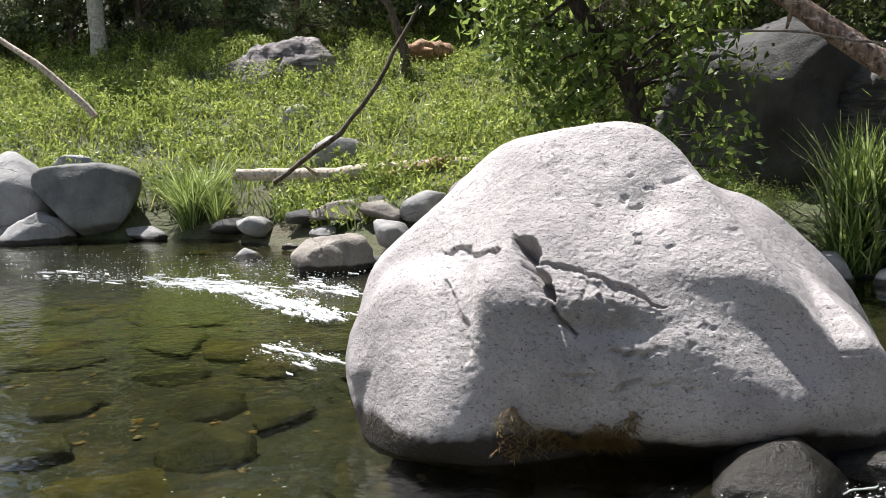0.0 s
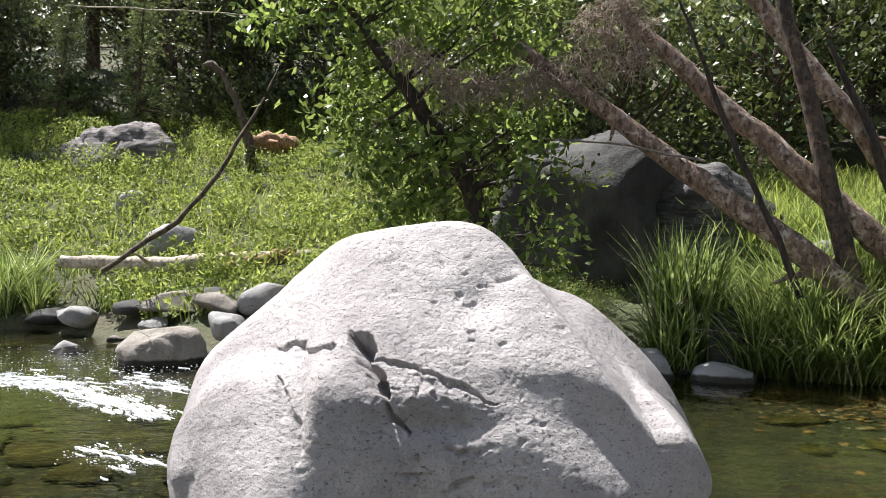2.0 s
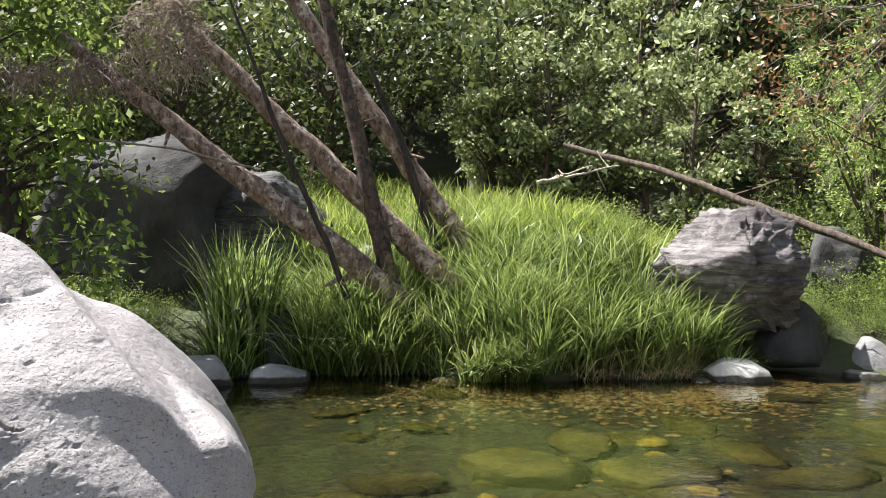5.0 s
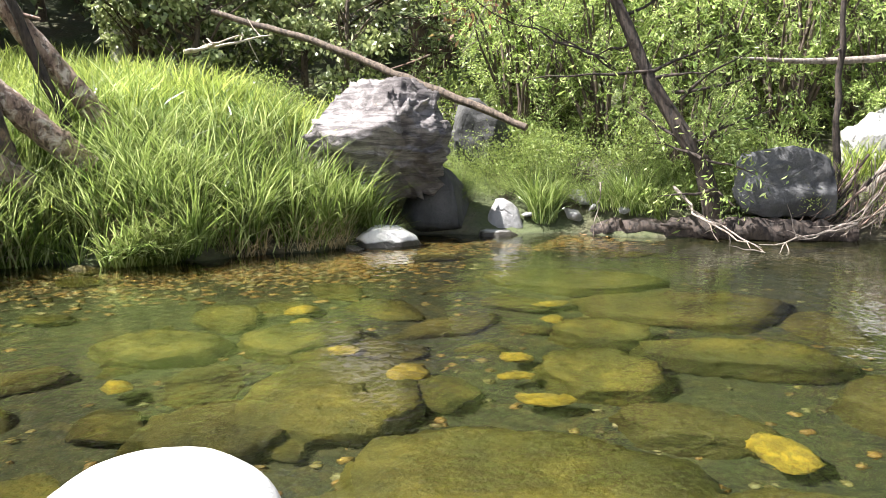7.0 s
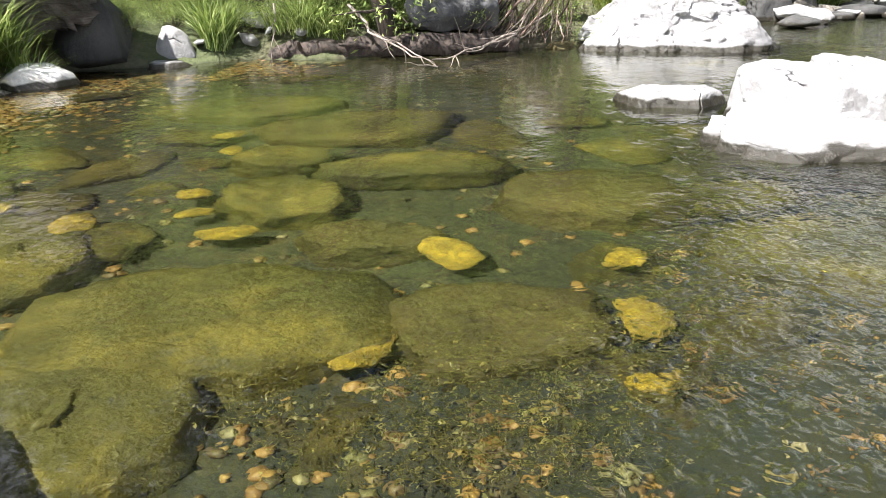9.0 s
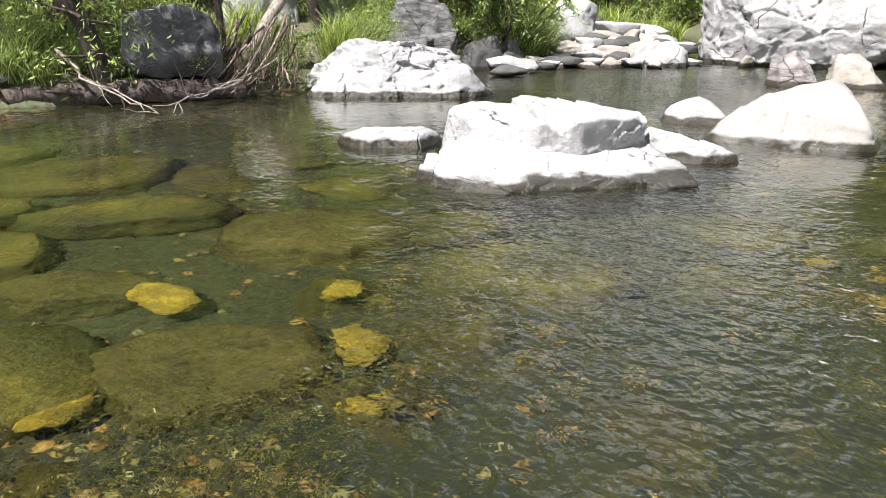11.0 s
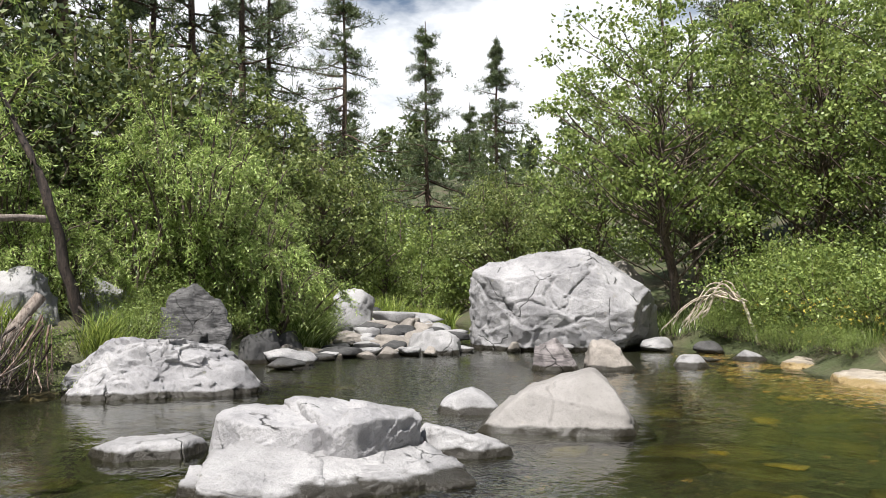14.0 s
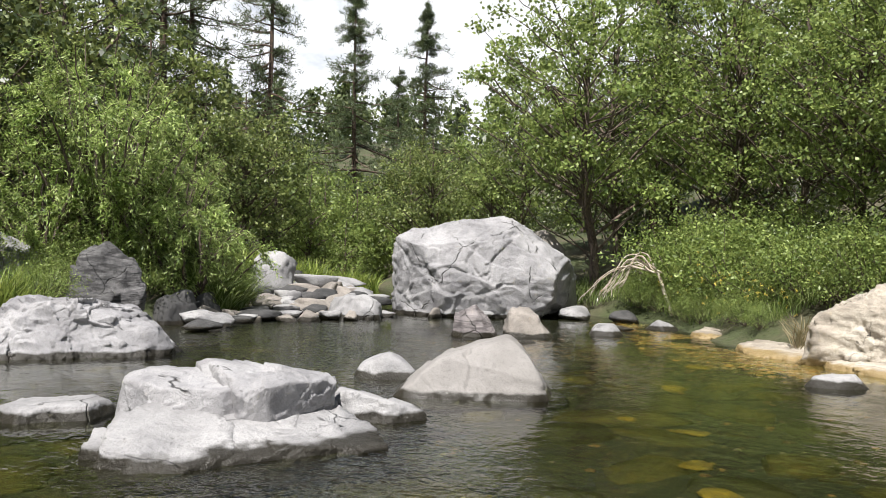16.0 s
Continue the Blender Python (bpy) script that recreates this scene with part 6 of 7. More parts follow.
# ---------------------------------------------------------------- reeds and sedges on the near side of the bank
sedge("reed_clump", "tall broad-leaved reed clump at the water", [(4.75, 10.05, 0.28), (5.1, 10.0, 0.3)], 420, 1.95, 0.034, 0.34, seed=43, spread=0.10, kind="stuff")
sedge("reed_clump", "yellowing low reeds under the tall clump", [(4.6, 9.85, 0.3)], 160, 0.9, 0.024, 0.7, seed=44, kind="stuff")
water_side = np.array([-0.35, -0.55, 0.0])
sedge("sedge_bank", "lush green sedge overhanging the stream bank", [(5.6, 9.5, 0.25), (6.0, 9.35, 0.3), (5.9, 9.75, 0.4), (6.4, 9.5, 0.5), (6.9, 9.1, 0.5), (7.2, 8.6, 0.5), (7.5, 8.1, 0.5), (7.9, 7.7, 0.5), (8.3, 7.4, 0.5), (8.8, 7.1, 0.5), (9.2, 6.8, 0.45), (6.9, 9.7, 0.6), (7.8, 8.7, 0.7),
                                                                                     (8.5, 8.1, 0.7), (9.2, 7.5, 0.6), (9.6, 6.7, 0.4), (9.9, 6.45, 0.3)], 11500, 1.12, 0.018, 0.8, seed=45, spread=0.18, kind="stuff", tufts=230)
sedge("sedge_bank", "tall sedge growing round the fallen trunks", [(6.1, 9.9, 0.3), (6.5, 9.9, 0.35), (7.0, 9.85, 0.35), (7.5, 9.8, 0.35), (8.0, 9.7, 0.4), (8.5, 9.4, 0.5), (6.4, 9.4, 0.3), (7.1, 9.2, 0.3), (6.5, 8.95, 0.3), (7.2, 8.75, 0.3), (6.1, 9.1, 0.25)], 3400, 1.1, 0.018, 0.7, seed=58, kind="stuff", tufts=60)
sedge("sedge_bank", "sedge hanging into the water in front", [(7.05, 7.75, 0.25), (7.4, 7.5, 0.25), (7.2, 7.6, 0.2)], 620, 0.95, 0.018, 1.0, away=water_side * 2, seed=46, kind="stuff")
sedge("dry_sedge", "brown dead sedge at the foot of the bank", [(6.4, 9.1, 0.3), (7.3, 7.9, 0.3), (8.3, 7.05, 0.3), (8.9, 6.65, 0.3), (9.3, 6.4, 0.25)], 900, 0.55, 0.012, 1.0, STRAW, water_side * 1.5, seed=47, kind="stuff")
sedge("grass_tuft", "small grass tuft on the white slab", [(9.9, 5.95, 0.10)], 130, 0.55, 0.012, 0.8, seed=48)
sedge("grass_tuft", "fresh green grass tuft beside the inlet", [(12.15, 4.55, 0.22)], 420, 0.95, 0.016, 0.6, seed=49)
sedge("grass_tuft", "grass overhanging the cut bank", [(12.35, 2.9, 0.2), (12.3, 3.4, 0.25)], 260, 0.5, 0.012, 0.9, away=np.array([-0.8, 0, 0]), seed=59, kind="stuff")
sedge("grass_tuft", "green grass tuft on the low bank", [(12.5, 3.6, 0.3), (12.4, 3.2, 0.25)], 420, 0.6, 0.015, 0.6, seed=50)
sedge("meadow_grass", "sunlit grass behind the fallen trunks", [(8.2, 10.8, 1.2), (9.5, 9.8, 1.2), (7.0, 11.6, 1.2), (10.6, 8.8, 1.0), (9.0, 12.0, 1.6), (6.5, 13.5, 1.6), (11.5, 11.5, 1.6), (12.8, 10.0, 1.2), (11.0, 13.6, 1.5), (13.8, 13.0, 1.5), (9.5, 14.2, 1.6), (8.0, 15.0, 1.6), (10.6, 16.0, 1.8), (12.6, 16.6, 1.8), (7.2, 17.0, 1.8), (9.4, 18.0, 1.8)], 17000, 0.80, 0.022, 0.5, MEADOW, seed=51, kind="stuff")
sedge("bank_grass", "bright grass behind the dappled boulder", [(13.9, 0.9, 0.5), (14.6, 0.2, 0.4), (14.3, -1.1, 0.3)], 800, 0.6, 0.016, 0.5, MEADOW, seed=52, kind="stuff")
sedge("bank_grass", "long grass hanging under the willow", [(18.2, -5.0, 0.45), (18.9, -5.4, 0.45), (19.5, -5.7, 0.5)], 1800, 1.0, 0.022, 0.9, seed=53, kind="stuff")
sedge("bank_grass", "mixed grass on the bank behind the boulders", [(14.6, -1.4, 0.4), (17.2, -13.9, 0.6), (19.0, -14.2, 0.8), (21.0, -14.4, 0.9), (16.2, -14.2, 0.6), (13.0, 2.8, 0.5), (12.8, 4.8, 0.5), (13.6, 2.2, 0.4)], 3600, 0.5, 0.013, 0.7, seed=57, kind="stuff")
sedge("bank_grass", "grass between the boulders beyond the bar", [(25.5, -8.6, 0.7), (27.0, -10.2, 0.8), (24.5, -7.6, 0.6), (28.0, -12.5, 0.9)], 2200, 1.1, 0.03, 0.5, MEADOW, seed=54, kind="stuff")
sedge("bank_grass", "grass and weeds below the shrubs", [(13.6, -14.1, 0.5), (12.4, -13.6, 0.5), (11.0, -13.2, 0.5), (10.0, -12.9, 0.5), (15.0, -14.2, 0.5)], 1500, 0.5, 0.012, 0.7, GRASS, seed=55, kind="stuff")
sedge("grass_tuft", "dry tuft between the cream rocks", [(9.0, -11.7, 0.12)], 90, 0.45, 0.01, 0.5, STRAW, seed=56)


def build_moss():
    """Brown moss hanging from the foot of the large boulder."""
    global rng
    keep, rng = rng, np.random.default_rng(61)
    rock_ = bpy.data.objects["large_boulder"]
    v = np.empty(len(rock_.data.vertices) * 3)
    rock_.data.vertices.foreach_get("co", v)
    v = v.reshape(-1, 3) + np.array(rock_.location)
    fringe = 0.19 + 0.07 * np.sin(v[:, 0] * 9.0) + 0.03 * np.sin(v[:, 0] * 31.0)
    v = v[(v[:, 1] < 4.4) & (v[:, 0] > 0.16) & (v[:, 0] < 0.86) & (v[:, 2] > 0.03) & (v[:, 2] < fringe)]
    roots = v[rng.integers(0, len(v), 1700)] + rng.normal(size=(1700, 3)) * 0.006
    mesh = Mesh()
    blades(mesh, roots, 0.045, 0.005, 1.9, 0.4, np.array([0, -1.2, 0]))
    rng = keep
    return tagged(new("water_moss", mesh.data("water_moss", MOSS)), "brown moss fringe on the wet foot of the boulder", "moss", kind="stuff")


build_moss()


def build_water_weed():
    """Feathery olive weed that grows on the bed and reaches up to the surface."""
    global rng
    keep, rng = rng, np.random.default_rng(62)
    spots = np.array([(3.2, 0.0), (3.5, -0.3), (3.05, 0.3), (3.6, -0.85), (3.1, -0.4), (2.9, 0.05), (3.4, 0.2), (3.7, -0.5), (4.25, -0.95), (3.15, 0.8)])
    c = spots[rng.integers(0, len(spots), 700)] + rng.normal(size=(700, 2)) * 0.16
    stems = np.column_stack([c, np.full(700, -0.42)])
    mesh = Mesh()
    up = rng.uniform(0.03, 0.24, (700, 9))
    q = np.repeat(stems[:, None], 9, 1) + np.stack([rng.normal(size=up.shape) * 0.03 + up * 0.3, rng.normal(size=up.shape) * 0.03 - up * 0.15, up], -1)
    leaves(mesh, q.reshape(-1, 3), 0.027, 0.008, -0.4)
    rng = keep
    return tagged(new("water_weed", mesh.data("water_weed", WEED)), "feathery olive weed growing on the stream bed", "water weed", kind="stuff")


build_water_weed()


# ---------------------------------------------------------------- leaning tree, dead brush and driftwood on the bank
def build_leaning_tree():
    ob = base("leaning_tree", "dark leaning willow trunk over the water with sparse leaves", "tree", (12.4, 2.0, 0.0))
    o = np.array((12.4, 2.0, 0.0))
    line = np.vstack([bent((12.42, 2.0, -0.1), (12.2, 2.22, 1.03), 6, 0.04), bent((12.2, 2.22, 1.03), (12.1, 3.1, 2.5), 6, 0.04)[1:], bent((12.1, 3.1, 2.5), (11.8, 4.0, 4.6), 6, 0.04)[1:], bent((11.8, 4.0, 4.6), (11.5, 4.7, 6.0), 5, 0.05)[1:]])
    trunk = Mesh()
    tube(trunk, line - o, np.linspace(0.15, 0.04, len(line)), 10, 0.05)
    part("trunk", trunk, BARK_DARK, ob)
    crown = Mesh()
    for x, y, z, bx, by, bz, n in ((12.1, 2.9, 2.2, 11.7, 2.0, 2.25, 30), (12.1, 2.9, 2.3, 11.2, 4.4, 2.2, 50), (12.0, 3.4, 3.0, 12.6, 2.4, 3.6, 90), (11.9, 3.8, 3.9, 12.8, 3.0, 4.6, 120), (12.0, 2.2, 1.1, 12.2, 2.9, 1.3, 70),
                                   (12.1, 2.5, 1.4, 12.5, 3.3, 1.8, 90), (12.0, 2.0, 0.7, 11.7, 2.7, 0.6, 60), (11.8, 4.1, 4.4, 11.2, 5.2, 5.2, 80), (12.1, 2.4, 1.3, 12.7, 1.7, 1.5, 60), (12.0, 3.2, 2.7, 12.8, 4.0, 2.6, 90),
                                   (12.1, 2.5, 1.9, 12.0, 1.6, 2.5, 130), (12.1, 2.6, 2.0, 12.5, 1.5, 2.2, 120), (12.1, 2.9, 2.3, 12.6, 2.0, 2.8, 120),
                                   (12.2, 2.3, 1.1, 12.0, 1.5, 0.9, 110), (12.2, 2.3, 1.2, 12.2, 1.9, 1.6, 110), (12.3, 2.1, 0.7, 12.1, 1.75, 0.45, 90), (12.2, 2.4, 1.3, 12.3, 1.3, 1.75, 110)):
        limb = Mesh()
        p = bent((x, y, z), (bx, by, bz), 7, 0.14)
        tube(limb, p - o, np.linspace(0.028, 0.006, 7), 5)
        part("limb", limb, BARK_DARK, ob)
        c = p[rng.integers(2, 7, n)] - o + rng.normal(size=(n, 3)) * 0.17
        leaves(crown, c, 0.11, 0.03, 0.3)
    # unseen upper crown, added to throw shade on the bank and its boulder
    for k in range(16):
        tip = np.array([rng.uniform(9.9, 11.9), rng.uniform(2.6, 5.4), rng.uniform(5.9, 7.6)])
        limb = Mesh()
        tube(limb, bent(line[-4] - o, tip - o, 7, 0.15), np.linspace(0.03, 0.006, 7), 5)
        part("limb", limb, BARK_DARK, ob)
        leaves(crown, tip - o + rng.normal(size=(130, 3)) * np.array([0.42, 0.42, 0.22]), 0.15, 0.045, 0.4)
    part("crown", crown, LEAF_WILLOW, ob)
    return ob


build_leaning_tree()


def dead_limb(name, label, root, tips, thick, material, category="branch"):
    """A dead branch: one root and several forking arms."""
    ob = base(name, label, category, root)
    o = np.array(root, float)
    for k, tip in enumerate(tips):
        m = Mesh()
        p = bent((0, 0, 0), np.array(tip) - o, 9, 0.22)
        tube(m, p, np.linspace(thick, thick * 0.25, 9), 6)
        for j in range(3):
            i = int(rng.integers(3, 9))
            d = unit(rng.normal(size=3)) * np.linalg.norm(np.array(tip) - o) * 0.28
            tube(m, bent(p[i], p[i] + d, 5, 0.2), np.linspace(thick * 0.4, thick * 0.15, 5), 4)
        part("arm", m, material, ob)
    return ob


dead_limb("dead_branch", "bare grey branch lying in the water", (12.2, 2.6, 0.7), [(11.2, 1.4, 0.02), (11.0, 1.2, 0.01)], 0.022, TWIG)
dead_limb("dead_branch", "pale stick reaching out over the water", (12.5, 0.3, 0.25), [(11.2, 1.3, 0.08), (11.6, 0.9, 0.12)], 0.022, TWIG)
dead_limb("dead_branch", "thin dead stick dipping into the water", (12.0, 3.6, 0.75), [(11.7, 3.6, 0.0)], 0.014, TWIG)
dead_limb("dead_branch", "drooping dead branch with brown leaves", (11.9, 4.2, 5.0), [(10.8, 5.2, 4.4), (10.6, 5.6, 3.6), (11.2, 5.0, 3.4), (10.9, 4.8, 3.9), (11.0, 5.3, 2.6), (10.4, 6.0, 4.9), (11.1, 6.2, 4.3), (11.3, 5.9, 3.8), (11.7, 5.2, 3.3), (11.4, 5.6, 3.1), (11.2, 5.9, 4.9)], 0.017, TWIG)
dead_limb("dead_branch", "slanting bare branch across the thicket", (12.9, 3.7, 2.4), [(11.2, 5.6, 3.6), (11.7, 4.6, 3.1)], 0.02, BARK_DARK)


def build_bleached_root():
    """A dead willow: a leaning stem from the bank whose pale arms arch over and hang down to the water."""
    o = np.array((13.75, -13.9, 0.1))
    ob = base("dead_root", "white bleached dead willow arching over the water", "root", o)
    fork = np.array((14.05, -13.65, 1.1)) - o
    stem = Mesh()
    tube(stem, bent((0, 0, -0.1), fork, 6, 0.08), np.linspace(0.05, 0.035, 6), 7)
    part("stem", stem, DRIFT, ob)
    for k in range(11):
        reach, top = rng.uniform(0.7, 1.7), rng.uniform(0.15, 0.50)
        u = np.linspace(0, 1, 14)
        down = rng.uniform(0.5, 1.0) * reach / 1.7
        p = fork + np.stack([0.70 * reach * u ** 0.8 + 0.06 * rng.normal(), 0.72 * reach * u ** 0.8 + 0.05 * rng.normal(), top * np.sin(np.pi * np.minimum(u * 1.25, 1.0)) - down * u ** 2.4], 1)
        p[1:] += np.cumsum(rng.normal(size=(13, 3)) * 0.012, 0)
        m = Mesh()
        tube(m, p, np.linspace(0.020, 0.006, 14), 6)
        for j in range(2):
            i = int(rng.integers(4, 13))
            tube(m, bent(p[i], p[i] + np.array([rng.uniform(-0.1, 0.3), rng.uniform(-0.1, 0.3), rng.uniform(-0.45, -0.05)]), 5, 0.2), np.linspace(0.009, 0.003, 5), 4)
        part("arm", m, DRIFT, ob)
    return ob


build_bleached_root()


def build_dead_leaves():
    """Rust-brown dead leaves that cling to the drooping branch."""
    m = Mesh()
    for x, y, z, n, sp in ((11.1, 6.0, 5.2, 60, 0.25), (11.3, 5.7, 5.2, 50, 0.22), (11.6, 5.0, 4.45, 60, 0.2), (11.8, 4.65, 4.3, 50, 0.2), (11.35, 5.6, 3.75, 30, 0.15), (10.7, 5.6, 4.9, 40, 0.25), (11.1, 6.2, 4.35, 70, 0.2), (11.3, 5.95, 3.85, 60, 0.18), (11.5, 5.5, 4.4, 60, 0.2), (11.7, 5.2, 3.35, 40, 0.15), (11.45, 5.65, 3.15, 40, 0.15), (11.0, 6.1, 3.9, 40, 0.2)):
        leaves(m, np.array((x, y, z)) + rng.normal(size=(n, 3)) * sp, 0.10, 0.045, 0.6)
    return tagged(new("dead_leaves", m.data("dead_leaves", DEAD_LEAF)), "rust-brown dead leaves on a drooping branch", "leaves", kind="stuff")


build_dead_leaves()
log("dead_branch", "thin white stick lying across the dark slope", [(-6.9, 25.2, 8.2), (-4.0, 25.6, 8.35), (-1.9, 25.9, 8.4)], [0.02, 0.025, 0.02], DRIFT, 6, n=6, category="branch")
log("dead_log", "thick pale dead log behind the brush", [(13.4, 0.4, 0.3), (13.75, -0.3, 1.35)], [0.10, 0.08], TWIG, 10, n=6)
log("horizontal_log", "pale weathered log resting across the thicket", [(13.0, 2.0, 2.5), (13.5, 1.3, 2.45), (14.6, -0.3, 2.5)], [0.012, 0.04, 0.06], TWIG, 10, n=6)
log("slender_tree", "slender dark trunk beside the boulder", [(13.6, 0.6, 0.3), (13.75, 0.7, 2.2), (13.6, 0.6, 5.0)], [0.055, 0.045, 0.025], BARK_DARK, 8, 0.08, n=8, wob=0.12, stubs=4, category="tree")
log("slender_tree", "slanting dark trunk above the boulders", [(15.4, -0.9, 0.6), (15.2, -0.4, 2.6), (15.6, 0.6, 5.0)], [0.10, 0.08, 0.04], BARK_DARK, 10, 0.08, n=8, wob=0.12, stubs=4, category="tree")


# root mat whose dark strip also stands in for the undercut's shade
log("bank_roots", "dark wet root mat and the shade under the cut bank", [(12.05, 3.75, 0.02), (12.1, 3.1, 0.08), (12.22, 2.4, 0.10), (12.3, 1.7, 0.10), (12.5, 0.95, 0.08), (12.75, 0.3, 0.05)], [0.12, 0.15, 0.17, 0.18, 0.16, 0.12], BARK_DARK, 14, 0.24, "roots", n=8, wob=0.10, stubs=9)


def build_brush():
    """A tangled heap of dead branches on the shore, each branch a part."""
    ob = base("brush_pile", "tangled heap of grey and red-brown dead branches", "brush", (12.8, 0.1, 0.1))
    for k in range(105):
        m = Mesh()
        a = np.array([rng.uniform(-0.1, 0.6), rng.uniform(-0.6, 0.5), rng.uniform(0.15, 1.05)])
        b = a + np.array([rng.uniform(-0.5, 0.0), rng.uniform(-0.15, 1.0) * (1.3 if k % 4 == 0 else 0.8), -a[2] * rng.uniform(0.7, 1.05)])
        tube(m, bent(a, b, 7, 0.14, 0.08), np.linspace(0.016, 0.005, 7) * rng.choice([0.35, 0.5, 0.7, 1.2]), 5)
        part("branch", m, (TWIG, BARK_DARK, BARK_DEAD, BARK_BROWN)[k % 4], ob)
    return ob


build_brush()
log("fallen_pole", "long grey fallen pole across the thicket", [(11.6, 10.6, 3.65), (12.13, 8.82, 3.09), (12.35, 7.07, 2.39), (12.55, 5.0, 1.55)], [0.05, 0.06, 0.07, 0.06], BARK, 8, n=8)
dead_limb("dead_branch", "crooked pale branch in the thicket", (10.9, 10.6, 2.9), [(11.6, 9.9, 3.2), (11.9, 9.5, 3.2)], 0.04, DRIFT)

# ---------------------------------------------------------------- bushes and trees round the stream
w_big = willow("willow", "large bright green willow bush over the boulders", 5.0, 2.5, 40, 760, 0.115, seed=5)
plant(w_big, [(18.2, -2.9, 1.0, 10)])
w_low = willow("willow", "low willow drooping over the dark bank stones", 2.3, 1.5, 26, 560, 0.105, seed=25, droop=0.9)
plant(w_low, [(18.0, -4.5, 1.0, 40), (18.3, -3.5, 1.1, 150), (17.6, -1.6, 0.95, 260), (19.0, -5.2, 0.9, 320), (16.4, -0.4, 0.8, 80)])
w_mid = willow("willow", "yellow-green willow thicket on the bank", 4.2, 1.9, 22, 620, 0.105, seed=6)
plant(w_mid, [(14.9, 4.4, 1.0, 0), (15.6, 3.0, 1.05, 80), (16.4, 1.8, 1.1, 160), (17.4, 0.4, 0.8, 230), (14.6, 6.0, 0.9, 300), (17.3, 3.9, 1.4, 45), (19.0, 1.8, 1.5, 120), (16.0, 6.2, 1.3, 270), (13.5, 2.7, 0.55, 20), (20.6, -4.6, 0.9, 100)])
syc = broadleaf("sycamore", "young sycamore with pale green leaves", 6.5, 2.2, LEAF_SYC, BARK, 62, 66, 0.18, 0.10, (0.3, 0.4), 0.12, 0.36, 7)
plant(syc, [(13.2, 12.6, 0.85, 0), (13.8, 14.6, 0.95, 90), (14.6, 10.0, 0.9, 300), (16.4, 12.4, 1.2, 150), (15.6, 17.4, 1.2, 250), (5.6, 19.6, 1.0, 15), (11.6, 19.8, 1.2, 75), (6.9, 22.0, 1.2, 135)])
log("sycamore_tree", "tall white sycamore trunk with peeling bark", [(14.7, 16.6, 2.6), (14.6, 16.6, 5.0), (14.4, 16.8, 8.4), (14.6, 17.0, 13.0)], [0.27, 0.25, 0.21, 0.14], BARK_PALE, 14, 0.02, "tree", stubs=3)
log("pale_tree", "pale straight tree trunk at the forest edge", [(-11.6, 26.5, 3.5), (-11.7, 26.6, 9.0)], [0.26, 0.22], BARK_PALE, 12, 0.02, "tree")
log("grey_tree", "tall grey trunk behind the alders", [(18.9, -24.7, 2.5), (18.9, -24.7, 9.0), (19.0, -24.6, 15.0)], [0.34, 0.30, 0.2], BARK_PALE, 12, 0.02, "tree")
ald = broadleaf("alder_tree", "slender alder with small bright leaves", 9.0, 2.9, LEAF, BARK, 130, 85, 0.13, 0.13, (0.2, 0.1), 0.10, 0.40, 8)
plant(ald, [(16.95, -14.2, 1.0, 0), (15.0, -17.0, 0.9, 100), (12.6, -16.4, 0.85, 200), (20.0, -17.6, 1.0, 300), (10.6, -15.6, 0.7, 40), (17.4, -19.0, 1.1, 150), (23.2, -16.4, 0.8, 250), (9.0, -15.2, 0.75, 340), (3.4, 17.4, 0.95, 20), (4.6, 19.0, 0.85, 130)])
grn = broadleaf("cottonwood", "dense green streamside tree", 6.5, 2.0, LEAF_MID, BARK, 80, 80, 0.15, 0.11, (-0.2, 0.2), 0.06, 0.45, 9)
plant(grn, [(29.4, -9.0, 1.0, 0), (27.0, -6.8, 0.9, 60), (32.5, -10.8, 0.9, 130), (25.0, -4.8, 1.05, 200), (31.0, -16.4, 0.85, 260), (27.6, -15.6, 0.8, 320), (35.5, -15.6, 0.7, 30), (24.0, -15.6, 0.65, 90), (22.8, -2.6, 1.1, 10), (36.0, -20.0, 0.8, 70)])
oak = broadleaf("oak_tree", "dark green oak on the slope", 7.0, 2.8, LEAF_DARK, BARK, 44, 75, 0.20, 0.16, (0.2, -0.2), 0.10, 0.8, 10)
p_a = pine("pine_tree", "tall dark pine on the slope", 14.0, 3.0, 26, 5, 9, 16, 0.10, 0.20, 0.32, 11)
p_b = pine("pine_tree", "slender tall dark green pine", 15.0, 3.6, 34, 5, 14, 16, 0.16, 0.20, 0.26, 12)
p_c = pine("pine_tree", "young bushy pale green pine", 5.0, 1.6, 15, 7, 8, 8, 0.03, 0.10, 0.26, 13, NEEDLE_YOUNG)
shr = bush("shrub", "dense green undergrowth shrub", 1.3, 1.6, LEAF_DARK, 24, 46, 0.155, 14)
shl = bush("shrub", "bright green leafy shrub", 1.1, 1.4, LEAF, 34, 90, 0.075, 15)
